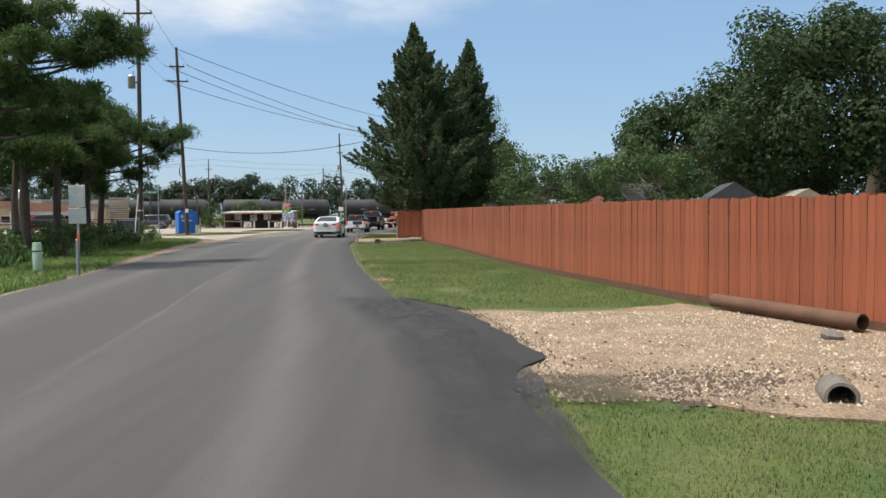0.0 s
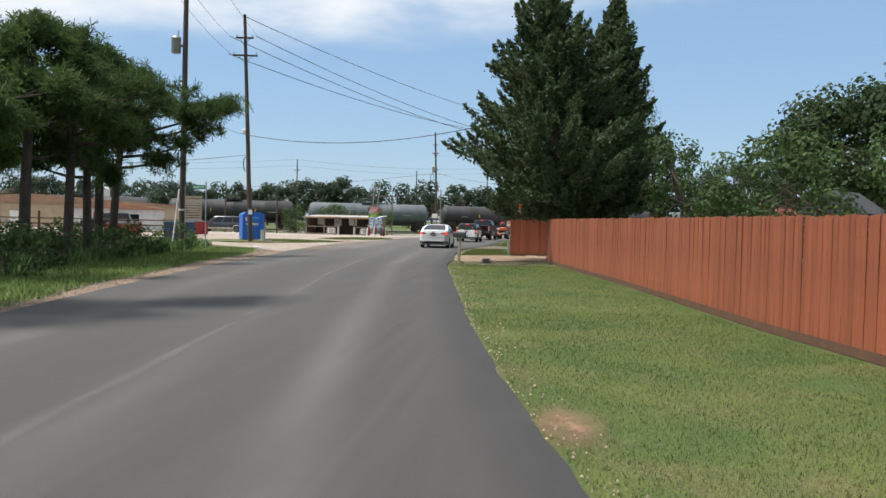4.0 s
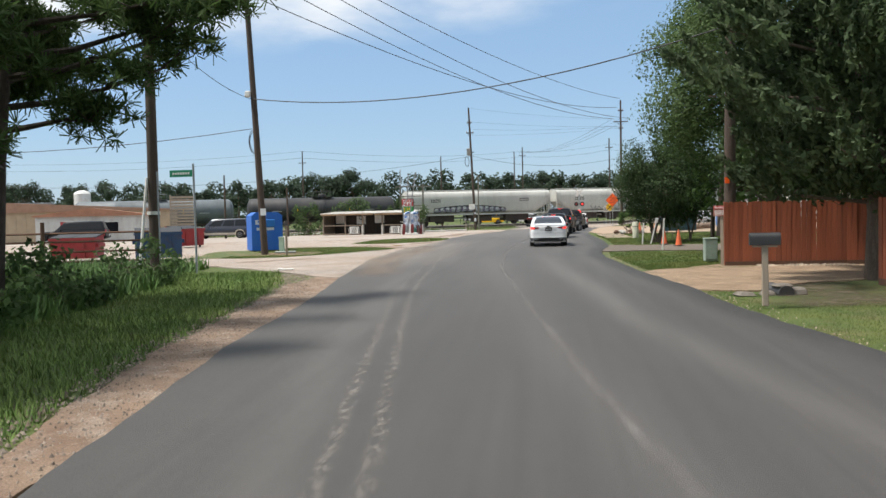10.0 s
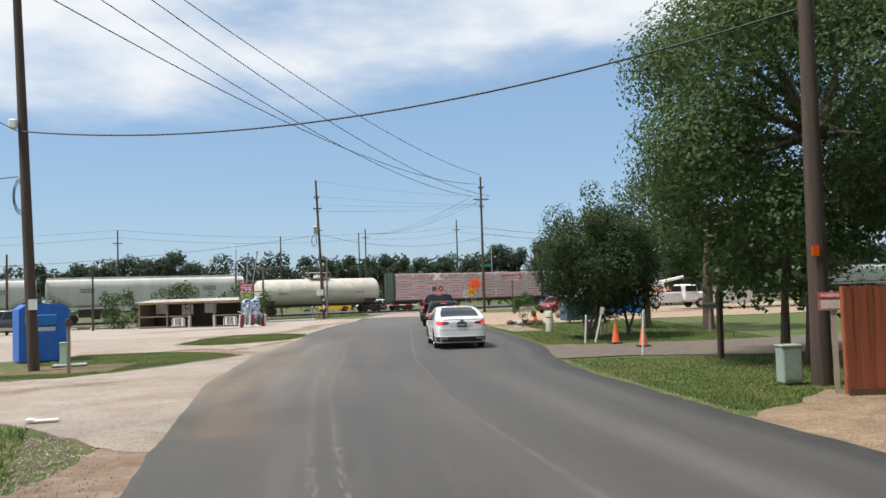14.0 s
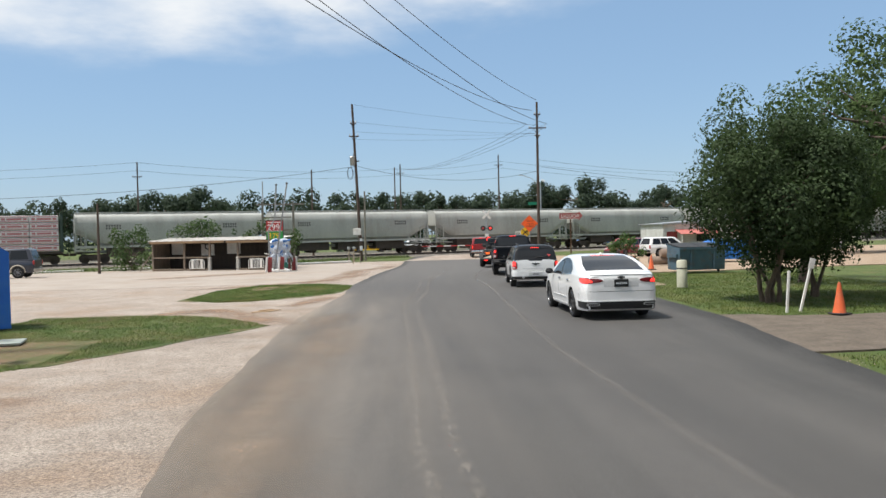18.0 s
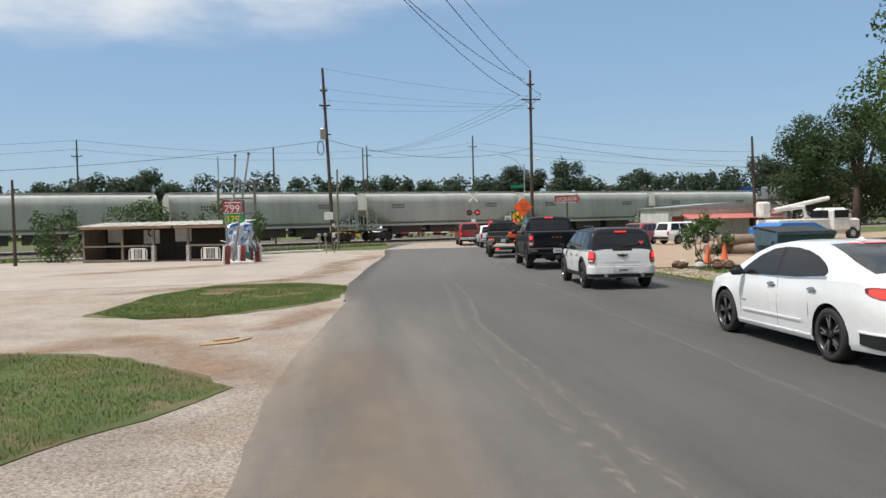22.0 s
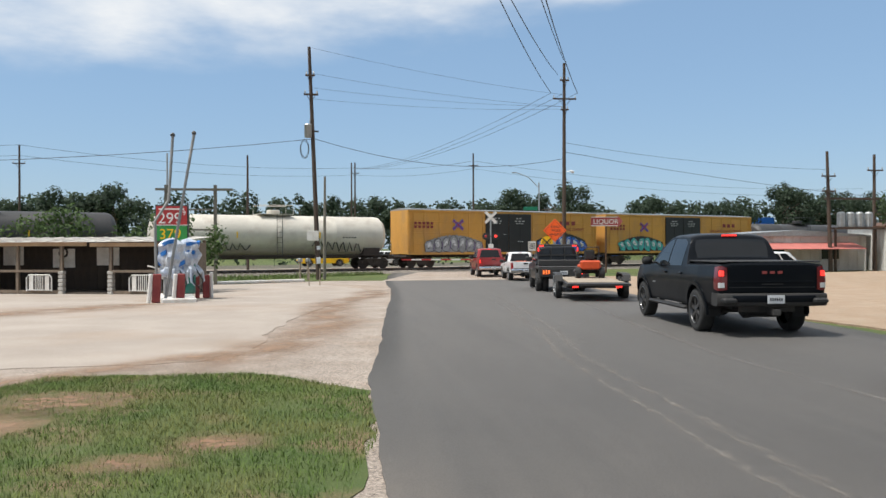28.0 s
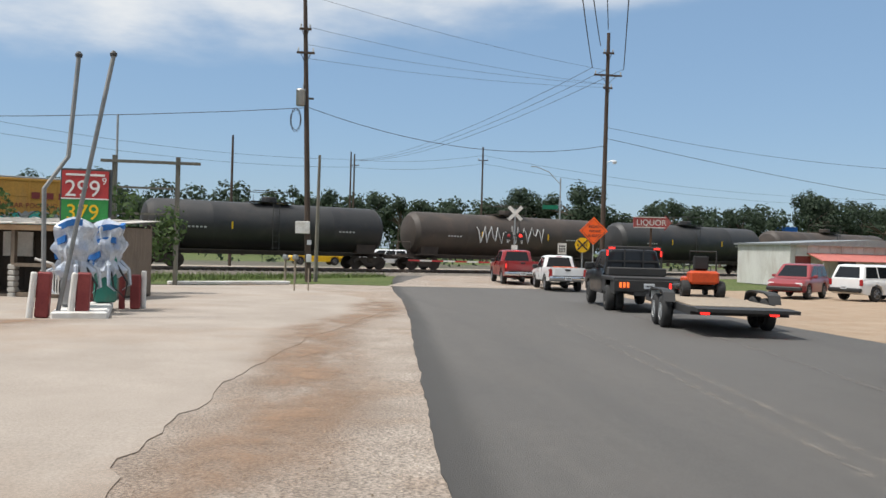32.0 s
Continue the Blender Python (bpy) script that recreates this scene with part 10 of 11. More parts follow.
def orange_sign():
    s = thing("road_work_sign", "orange diamond road work sign on a post", "sign", pose(1.35, 136, -0.33, 0, 0, -8))
    part("post", Geo().box((0, 0.03, 1.5), (0.07, 0.05, 3.2)), steel, s)
    part("panel", Geo().box((0, 0, 0), (1.2, 0.02, 1.2), m=pose(0, -0.03, 3.2, 0, 45, 0), bev=0.006), orange_sheet, s, "orange diamond panel")
    part("border", Geo().tube([(0.72, -0.045, 3.2), (0, -0.045, 3.92), (-0.72, -0.045, 3.2), (0, -0.045, 2.48), (0.72, -0.045, 3.2)], 0.012, 4), black_paint, s)
    for k, w in enumerate(("ROAD", "WORK", "AHEAD")):
        words(s, w, -0.3 if k < 2 else -0.36, -0.048, 3.38 - 0.27 * k, 0.24, black_paint)
    r = thing("railway_warning_sign", "round yellow railway warning sign", "sign", pose(1.15, 137.5, -0.33, 0, 0, -8))
    part("post", Geo().box((0, 0.03, 1.2), (0.07, 0.05, 2.6)), steel, r)
    part("disc", Geo().lathe([(0.46, 0), (0.46, 0.02)], 28, axis="y", m=pose(0, -0.03, 2.35)), yellow_sheet, r, "yellow disc")
    for a in (45, -45):
        part("cross", Geo().box((0, 0, 0), (0.86, 0.008, 0.09), m=pose(0, -0.045 - 0.004 * (a > 0), 2.35, 0, a, 0)), black_paint, r)
    words(r, "R", -0.34, -0.05, 2.27, 0.22, black_paint)
    words(r, "R", 0.18, -0.05, 2.27, 0.22, black_paint)


orange_sign()


def liquor_sign():
    s = thing("liquor_sign", "red arrow sign with white letters on a rusty pole", "sign", pose(6.2, 139, -0.33, 0, 0, -10))
    part("pole", Geo().tube([(0, 0.1, 0), (0, 0.1, 3.7)], 0.07, 8), rust, s)
    part("arrow", Geo().slab([(-1.15, 3.6), (0.85, 3.6), (0.85, 3.45), (1.25, 3.95), (0.85, 4.42), (0.85, 4.3), (-1.15, 4.3)], -0.1, 0.1, axis="y"), mat("sign_red", (0.33, 0.035, 0.03), (0.27, 0.04, 0.04), 3, 40, 0.6, stain=(0.5, 0.4, 0.36), stain_scale=4, stain_amount=0.35), s, "faded red arrow panel")
    part("edge", Geo().box((-0.15, -0.11, 3.62), (2.0, 0.02, 0.05)).box((-0.15, -0.11, 4.28), (2.0, 0.02, 0.05)), white_paint, s)
    words(s, "LIQUOR", -1.0, -0.115, 3.76, 0.52, white_paint)


liquor_sign()

# ---- bins, lot clutter, buildings ----
def dumpster(x, y, rz, material, w=2.0, d=1.5, h=1.25, lid=None, label="steel dumpster with black lids", z=0):
    c = thing("dumpster", label, "dumpster", pose(x, y, z, 0, 0, rz))
    part("body", Geo().slab([(-d / 2 + 0.12, 0.12), (d / 2 - 0.1, 0.12), (d / 2, h), (-d / 2, h * 0.86)], -w / 2, w / 2, axis="x"), material, c)
    part("rim", Geo().box((0, -d / 2, h * 0.86), (w + 0.08, 0.08, 0.1)).box((0, d / 2, h), (w + 0.08, 0.08, 0.1)).box((0, -d / 2 + 0.1, h * 0.45), (w, 0.06, 0.08)), material, c)
    for s in (-1, 1):
        part("side_pocket", Geo().box((s * (w / 2 + 0.06), 0, h * 0.6), (0.1, d * 0.7, 0.16)), material, c)
        part("lid", Geo().slab([(-d / 2 - 0.03, h * 0.88), (d / 2, h + 0.02), (d / 2, h + 0.06), (-d / 2 - 0.03, h * 0.88 + 0.04)], s * 0.02 if s > 0 else -w / 2, w / 2 if s > 0 else -0.02, axis="x"), lid or black_plastic, c, "lid")
        part("rib", Geo().box((s * w * 0.25, -d / 2 + 0.02, h * 0.45), (0.08, 0.06, h * 0.7), m=None), material, c)
    for s in (-1, 1):
        part("caster", Geo().lathe([(0.08, -0.03), (0.08, 0.03)], 10, axis="x", m=pose(s * w * 0.4, -d * 0.3, 0.08)), rubber, c)
    return c


dumpster(1.75, 91.1, 4, dumpster_blue, 2.2, 1.5, 1.3, label="blue-grey steel dumpster at the lawn edge")
dumpster(-24.6, 65.6, 25, dumpster_navy, 1.9, 1.5, 1.35, label="dark blue steel dumpster beside the lot")
dumpster(-28.7, 66.2, 12, dumpster_red, 1.9, 1.4, 1.15, label="red steel dumpster beside the lot")
dumpster(-29.9, 80.5, 60, dumpster_red, 1.8, 1.4, 1.3, label="dark red steel dumpster across the lot")


def big_bin(x, y, rz):
    c = thing("waste_container", "bright blue steel waste container with sloped roof", "container", pose(x, y, 0, 0, 0, rz))
    part("box", Geo().slab([(-1.4, 0.1), (1.4, 0.1), (1.4, 1.0), (0.8, 1.32), (-0.8, 1.32), (-1.4, 1.0)], -1.5, 1.5, axis="y"), blue_bright, c, "bright blue steel box")
    for k in range(5):
        part("rib", Geo().box((-1.2 + 0.6 * k, -1.53, 0.54), (0.08, 0.07, 0.86)), blue_bright, c)
    part("skid", Geo().box((-0.9, 0, 0.06), (0.2, 3.0, 0.14)).box((0.9, 0, 0.06), (0.2, 3.0, 0.14)), dark_steel, c)


big_bin(8.7, 104.2, -5)
for k, (x, y, r) in enumerate([(3.0, 99.6, 8), (4.2, 99.2, -12), (3.6, 99.4, 4), (5.3, 99.9, 30)]):
    solid("log", Geo().lathe([(0.2, -0.85), (0.24, -0.8), (0.25, 0.8), (0.2, 0.85)], 12, axis="x", m=pose(0, 0, 0.24 + (0.42 if k == 2 else 0), 0, 0, r)), bark_light, "sawn log lying on the sandy lot", "log", pose(x, y, 0), "logs", smooth=True)
for k in range(9):
    a = 6.28 * k / 9
    solid("rock", Geo().lathe([(0.05, 0), (0.17, 0.03), (0.2, 0.12), (0.12, 0.22), (0.01, 0.25)], 7, m=pose(0, 0, 0, 12 * (k % 3), 9, 40 * k)), rust if k % 3 else concrete, "brown rock round a shrub", "rock", pose(-1.7 + 0.9 * math.cos(a), 90.9 + 0.8 * math.sin(a), 0), "shrub rocks")


def work_truck():
    c = thing("bucket_truck", "white utility bucket truck with folded boom", "truck", pose(15.5, 114.2, 0, 0, 0, -78))
    part("bed", Geo().box((0, -1.0, 0.95), (2.2, 4.0, 0.9), bev=0.05), white_paint, c, "white service body")
    part("cab", Geo().box((0, 2.0, 1.3), (2.1, 1.7, 1.6), bev=0.2, taper=0.9).box((0, 3.1, 0.95), (2.0, 1.0, 0.9), bev=0.12), white_paint, c)
    part("window", Geo().box((-1.02, 2.0, 1.7), (0.05, 1.1, 0.5)).box((1.02, 2.0, 1.7), (0.05, 1.1, 0.5)).box((0, 1.13, 1.7), (1.5, 0.05, 0.5)), glass, c)
    part("boom", Geo().tube([(0.3, -0.2, 1.5), (0.3, -0.4, 2.2), (0.1, -2.6, 2.0), (0.1, 1.8, 2.75)], 0.14, 8), white_paint, c, "folded white boom")
    part("bucket", Geo().box((-0.5, -2.9, 2.05), (0.7, 0.7, 1.05), bev=0.1), white_paint, c, "white bucket")
    part("bumper", Geo().box((0, -3.05, 0.62), (2.3, 0.1, 0.2)), dark_steel, c)
    for s in (1, -1):
        for y in (-1.6, 2.9):
            wheel(c, s * 0.92, y, 0.42, 0.26, white_paint, 6, 0.5, s)


work_truck()
white_suv.matrix_basis = pose(11.2, 123.6, gz(0, 123.6), 0, 0, -72)
red_wagon.matrix_basis = pose(7.9, 124.8, gz(0, 124.8), 0, 0, 132)


def building(name, label, x, y, rz, w, d, h, wall_m, roof_m, openings=(), awning=None, slope=0.4, z=None):
    c = thing(name, label, "building", pose(x, y, gz(x, y) if z is None else z, 0, 0, rz))
    part("wall", Geo().box((0, 0, h / 2), (w, d, h)), wall_m, c)
    part("roof", Geo().slab([(-w / 2 - 0.2, h), (w / 2 + 0.2, h), (w / 2 + 0.2, h + 0.12), (0, h + 0.12 + slope), (-w / 2 - 0.2, h + 0.12)], -d / 2 - 0.25, d / 2 + 0.25, axis="y"), roof_m, c)
    for ox, oz, ow, oh, m_ in openings:
        o = part("window" if oz > 0.6 else "door", Geo().box((ox, -d / 2 - 0.01, oz + oh / 2), (ow, 0.06, oh)), m_, c)
        part("frame", Geo().box((ox, -d / 2 - 0.03, oz + oh), (ow + 0.1, 0.06, 0.07)).box((ox, -d / 2 - 0.03, oz), (ow + 0.1, 0.06, 0.07)), white_paint, o)
    if awning:
        part("awning", Geo().slab([(-d / 2, h - 0.5), (-d / 2 - 1.6, h - 1.0), (-d / 2 - 1.6, h - 1.05), (-d / 2, h - 0.56)], -w * 0.4, w * 0.4, axis="x"), awning, c, "faded red awning")
        for s in (-1, 1):
            part("awning_post", Geo().box((s * w * 0.39, -d / 2 - 1.5, (h - 1.05) / 2), (0.08, 0.08, h - 1.05)), white_paint, c)
    for k in range(int(w / 0.9)):
        part("wall_rib", Geo().box((-w / 2 + 0.45 + 0.9 * k, -d / 2 - 0.015, h / 2), (0.05, 0.04, h)), wall_m, c)
    return c


metal_white = mat("white_metal_siding", (0.6, 0.6, 0.57), (0.5, 0.49, 0.46), 1.2, 30, 0.6, stain=(0.3, 0.25, 0.2), stain_scale=1.5, stretch=(1, 1, 0.3))
tan_wall = mat("tan_siding", (0.42, 0.33, 0.22), (0.36, 0.28, 0.19), 1.2, 30, 0.8)
roof_dark = mat("dark_shingle", (0.035, 0.035, 0.04), (0.05, 0.05, 0.055), 2, 20, 0.9, bump=0.5)
roof_pink = mat("red_metal_roof", (0.5, 0.16, 0.13), (0.42, 0.14, 0.12), 1.5, 30, 0.6)
building("store_building", "low white metal store with faded red awning", 22.5, 143.5, 6, 13, 6, 2.8, metal_white, steel, ((-5.5, 0, 1.2, 2.1, maroon), (-2, 0.9, 1.4, 1.0, glass), (3, 0.9, 1.6, 1.0, glass)), roof_pink)
building("store_building", "small white metal shed beside the store", 32.5, 141.5, 4, 6, 5, 3.5, metal_white, rust)
building("long_building", "long low tan building with brown roof", -63, 111, 18, 34, 7, 3.0, tan_wall, mat("brown_roof", (0.34, 0.2, 0.13), None, 1.5, 30, 0.7), ((-8, 0.9, 1.5, 1.0, glass), (-2, 0, 1.1, 2.0, white_paint), (5, 0.9, 1.5, 1.0, glass)), None, 1.0)
building("white_shop", "white low shop across the lot", -47.5, 101.5, 20, 9, 4, 2.3, metal_white, mat("terracotta_roof", (0.42, 0.2, 0.12), None, 1.5, 30, 0.7), ((-2, 0, 1.0, 1.9, red_paint), (1.5, 0.9, 1.4, 0.9, glass)), None, 0.6)
building("house", "house with dark shingle roof behind the fence", 21.6, 62, -10, 3.6, 6, 2.3, tan_wall, roof_dark, ((-1, 1, 1.0, 1.0, glass),), None, 1.3)
building("house", "small tan house behind the fence", 28.6, 66, -10, 2.9, 6, 2.3, tan_wall, mat("tan_shingle", (0.3, 0.25, 0.19), None, 2, 20, 0.9), (), None, 0.9)
building("garden_shed", "white shed with dark gabled roof behind the fence", 13.6, 56.5, -38, 2.6, 3.6, 2.35, metal_white, roof_dark, (), None, 1.1)
building("shed", "small shed with red metal roof behind the fence", 11.6, 60, -10, 2.6, 3, 2.0, metal_white, roof_pink, (), None, 0.7)
building("far_store", "distant pale store beyond the railway", 70, 250, 0, 22, 8, 4.5, metal_white, steel, (), None, 0.4)
g = thing("stock_panel", "grey slatted panel standing by the railway", "panel", pose(-40.8, 105, -0.2, 0, 0, 20))
for k in range(10):
    part("slat", Geo().box((0, 0, 1.5 + 0.28 * k), (2.3, 0.06, 0.2)), grey_wood, g)
part("post", Geo().box((-1.1, 0.06, 2.1), (0.12, 0.1, 4.3)).box((1.1, 0.06, 2.1), (0.12, 0.1, 4.3)), grey_wood, g)
g = thing("road_billboard", "blue and white roadside sign board on posts", "sign", pose(71, 234, 0))
part("post", Geo().box((-2.0, 0, 3.2), (0.25, 0.25, 6.6)).box((2.2, 0, 3.2), (0.25, 0.25, 6.6)), white_paint, g)
part("board", Geo().box((0.1, -0.15, 6.9), (4.6, 0.2, 1.3)), blue_paint, g), part("lower_board", Geo().box((0.1, -0.15, 5.6), (4.6, 0.2, 1.2)), white_paint, g)
g = thing("street_lamp", "grey steel street lamp with curved arm beyond the railway", "street lamp", pose(8.3, 168, -0.3))
part("mast", Geo().tube([(0, 0, 0), (0, 0, 9.2)], [0.12, 0.07], 8), steel, g)
part("arm", Geo().tube([(0, 0, 8.6), (-1.2, 0, 9.8), (-2.6, 0, 10.3)], 0.04, 6).box((-2.8, 0, 10.28), (0.5, 0.2, 0.1), bev=0.03), steel, g)
part("name_blade", Geo().box((-1.0, -0.1, 6.3), (1.6, 0.04, 0.4)), green_sign, g, "green street name blade")
g = thing("water_tank", "white cylindrical tank on the skyline", "tank", pose(-73, 144, 0))
part("drum", Geo().lathe([(1.15, 0), (1.15, 5.8), (0.9, 6.1), (0.3, 6.3)], 18), white_paint, g)
# far road traffic beyond the railway
for k, (x, y, m_, lb, rz) in enumerate([(-15.5, 158.5, yellow_sheet, "yellow pickup parked beyond the railway", 105), (-10.0, 159, car_white, "white car parked beyond the railway", 100), (16, 170, paint("far_blue", (0.03, 0.12, 0.35)), "blue car on the far road", 105)]):
    f = parked_suv("far_car", lb, m_, 4.8, 1.85, 1.45 if k else 1.6, 0.95, 0.34)
    f.matrix_basis = pose(x, y, 0.0 - 0.1, 0, 0, rz)
sheet("far_road", [(-120, 112), (-20, 153), (10, 164), (120, 205), (118, 212), (8, 171), (-22, 160), (-122, 119)], -0.01, lot_mat, "pale far road beyond the railway", "road", rag=0.1, seed=30)
for k, (x0, y0, x1, y1) in enumerate([(-36, 120.9, -32.4, 122.4), (-41, 118.8, -37, 120.4), (-21.2, 124.6, -16.2, 127.4)]):
    a, b = Vector((x0, y0)), Vector((x1, y1))
    solid("parking_curb", Geo().box((0, 0, 0.08), ((b - a).length, 0.2, 0.16), bev=0.03), white_paint, "white concrete parking curb", "curb", pose((x0 + x1) / 2, (y0 + y1) / 2, -0.33, 0, 0, math.degrees(math.atan2(b.y - a.y, b.x - a.x))), "parking curbs")


def corral():
    """A rusty pipe rail fence by the left verge."""
    f = thing("pipe_fence", "rusty pipe rail fence in the weeds", "fence", pose(0, 0, 0))
    pts = [(-34, 56), (-29, 57.2), (-25.3, 58.2), (-21.6, 59.2)]
    for x, y in pts:
        part("post", Geo().tube([(x, y, -0.1), (x, y, 1.75 if x > -30 else 1.5)], 0.07, 8), rust, f)
    for z in (0.35, 0.7, 1.05, 1.35):
        part("rail", Geo().tube([(x, y, z) for x, y in pts], 0.04, 6), rust, f)


corral()


def chain_fence():
    f = thing("wire_fence", "sagging wire fence among the pines", "fence", pose(0, 0, 0))
    pts = [(-15.2, 22), (-17, 27), (-18.8, 32), (-20.6, 37), (-22.4, 42), (-24, 47)]
    for x, y in pts:
        part("post", Geo().tube([(x, y, -0.1), (x, y, 1.35)], 0.035, 6), steel, f)
    for z in (0.15, 0.45, 0.75, 1.05, 1.3):
        part("strand", Geo().tube([(x, y, z) for x, y in pts], 0.01, 4), steel, f)


chain_fence()
# broken culvert end in the lawn by the sandy drive
g = thing("lawn_culvert", "dark culvert mouth among broken concrete in the lawn", "culvert", pose(-3.45, 48.1, -0.06, 0, 0, 8))
part("pipe", Geo().lathe([(0.11, -0.4), (0.16, -0.4), (0.17, 0.4), (0.1, 0.4)], 14, axis="y", m=pose(0, 0.3, 0.05)), dark_steel, g, "dark rusty pipe")
for k, (dx, dz, w, h) in enumerate(((-0.3, 0.04, 0.3, 0.16), (0.3, 0.05, 0.34, 0.17), (0.0, 0.2, 0.36, 0.07), (-0.75, 0.0, 0.4, 0.1), (0.7, 0.0, 0.36, 0.1))):
    part("slab", Geo().box((dx, 0.1 + 0.05 * (k % 2), dz), (w, 0.34, h), bev=0.04, taper=0.86), dark_concrete, g, "broken dirty concrete slab", m=pose(0, 0, 0, 0, 3 * (k - 2), 4 * (k - 2)))
# pipe and culvert by the gravel drive
g = thing("steel_pipe", "long rusty brown steel pipe lying along the fence", "pipe", pose(5.48, 12.55, 0.12, 0, 0, -70.5))
part("tube", Geo().lathe([(0.115, -1.55), (0.115, 1.55), (0.1, 1.55), (0.1, -1.55)], 20, axis="x"), rust, g, smooth=True)
g = thing("culvert", "short corrugated concrete culvert pipe end in the ditch", "culvert", pose(3.85, 7.3, 0.0, 0, -4, -108))
prof = []
for k in range(5):
    prof += [(0.14, -0.3 + 0.12 * k), (0.153, -0.24 + 0.12 * k)]
prof += [(0.14, 0.3), (0.112, 0.3), (0.112, -0.28)]
part("pipe", Geo().lathe(prof, 22, axis="x"), dark_concrete, g, smooth=True)
# black disc closes the pipe and paints in the darkness within
part("inside", Geo().lathe([(0.11, -0.2), (0.11, -0.18)], 18, axis="x"), black_paint, g)
solid("rock", Geo().lathe([(0.05, 0), (0.14, 0.02), (0.15, 0.07), (0.08, 0.11), (0.01, 0.12)], 8, m=pose(0, 0, 0, 6, 4, 0)), dark_concrete, "pale flat rock by the pipe", "rock", pose(5.35, 10.6, -0.03))
solid("rock", Geo().lathe([(0.05, 0), (0.13, 0.02), (0.14, 0.09), (0.08, 0.17), (0.01, 0.18)], 7, m=pose(0, 0, 0, 6, 14, 0)), concrete, "pale broken rock by the culvert", "rock", pose(4.6, 7.3, -0.03))
g = thing("cardboard", "flattened brown cardboard lying on the lot", "litter", pose(-15.98, 76.5, -0.006, 0, 0, 30))
part("sheet", Geo().slab([(-0.46, -0.12), (0.05, -0.2), (0.5, 0.1), (0.42, 0.18), (-0.1, 0.1), (-0.35, 0.06)], 0.0, 0.012), mat("cardboard_brown", (0.36, 0.24, 0.13), None, 3, 40, 0.9), g), part("flap", Geo().slab([(-0.12, 0.06), (0.3, 0.14), (0.14, 0.2), (-0.16, 0.12)], 0.012, 0.035), tan_wood, g)
solid("litter", Geo().box((0, 0, 0.03), (0.5, 0.12, 0.05), bev=0.02).box((-0.2, 0.02, 0.05), (0.14, 0.16, 0.06), bev=0.02), white_paint, "scrap of white plastic on the soil", "litter", pose(-16.4, 57.4, 0, 0, 0, 12))
solid("utility_cover", Geo().box((0, 0, 0.02), (1.0, 0.8, 0.05), bev=0.01), mat("cover_grey", (0.3, 0.33, 0.3), None, 3, 40, 0.8), "grey-green utility cover set in bare soil", "cover", pose(-20.4, 70.3, 0.03, 0, 0, 15))

# ---- grass, weeds, gravel, road marks ----
def blades(name, areas, count, h, seed, material, label, lean=0.5, w=0.012, clear=None, root=-0.06):
    """Grass blades over plan areas of (x function of y)."""
    rng = np.random.default_rng(seed)
    pts = []
    for y0, y1, left, right, share in areas:
        n = int(count * share)
        y = rng.uniform(y0, y1, n)
        u = rng.random(n)
        xl, xr = np.array([lerp(left, q) for q in y]), np.array([lerp(right, q) for q in y])
        pts.append(np.stack([xl + (xr - xl) * u, y], 1))
    p = np.concatenate(pts)
    if clear:
        p = p[[not clear(x, y) for x, y in p]]
    keep = np.array([noise.noise((x * 0.8, y * 0.8, seed)) > -0.6 + 0.5 * rng.random() - 0.25 for x, y in p])
    p = p[keep]
    n = len(p)
    hh = h * rng.uniform(0.5, 1.3, n)
    a = rng.uniform(0, 6.28, n)
    d = np.stack([np.cos(a), np.sin(a)], 1)
    tip = lean * hh * rng.uniform(0.2, 1.2, n)
    ww = w * rng.uniform(0.7, 1.4, n)
    z = np.array([gz(x, y) for x, y in p]) + root
    v = np.zeros((n, 3, 3))
    side = np.stack([-d[:, 1], d[:, 0]], 1) * ww[:, None]
    v[:, 0, :2], v[:, 1, :2], v[:, 2, :2] = p - side, p + side, p + d * tip[:, None]
    v[:, 0, 2] = v[:, 1, 2] = z
    v[:, 2, 2] = z + hh + 0.02
    me = bpy.data.meshes.new(name)
    me.vertices.add(3 * n)
    me.vertices.foreach_set("co", v.astype(np.float32).ravel())
    me.loops.add(3 * n)
    me.loops.foreach_set("vertex_index", np.arange(3 * n, dtype=np.int32))
    me.polygons.add(n)
    me.polygons.foreach_set("loop_start", np.arange(0, 3 * n, 3, dtype=np.int32))
    me.update(calc_edges=True)
    me.materials.append(material)
    tagged(new(name, me), label, "grass", kind="stuff")


def off(rows, d):
    return [(y, x + d) for y, x in rows]


FENCE = [(-5, 10.6), (6, 8.1), (11.5, 6.25), (15.6, 4.85), (21.5, 3.5), (28, 2.3), (38.2, 0.95), (49.95, -0.95), (54, -1.7)]
def worn(x, y):
    """Thin or bare spots in the grass, with frayed rims."""
    e = 0.45 * noise.noise((x * 2.3, y * 2.3, 4)) + 0.3 * noise.noise((x * 7, y * 7, 4))
    return random.random() < 0.8 and any(((x - cx) / rx) ** 2 + ((y - cy) / ry) ** 2 < 1 + e for cx, cy, rx, ry in WORN)


WORN = [(-1.12, 20.8, 0.26, 0.6), (-17.4, 87.2, 0.8, 0.7), (-15.45, 85.1, 0.42, 0.3), (-16.1, 84.5, 0.36, 0.28)]
worn_film = film_mat("worn_soil", (0.27, 0.155, 0.09), (0.2, 0.125, 0.08), (4.5, 4.5, 1), 0.25, 0.6, 0.9, soft=True)
random.seed(3)
for k, (cx, cy, rx, ry) in enumerate(WORN):
    band("bare_soil", [(cy - 1.5 * ry, cx), (cy + 1.5 * ry, cx)], 3.2 * rx, worn_film, "small bare patch of reddish soil in the grass", 0.006 if k else -0.022, 70 + k, 0.1, 0.25, category="soil", fade=2.2)


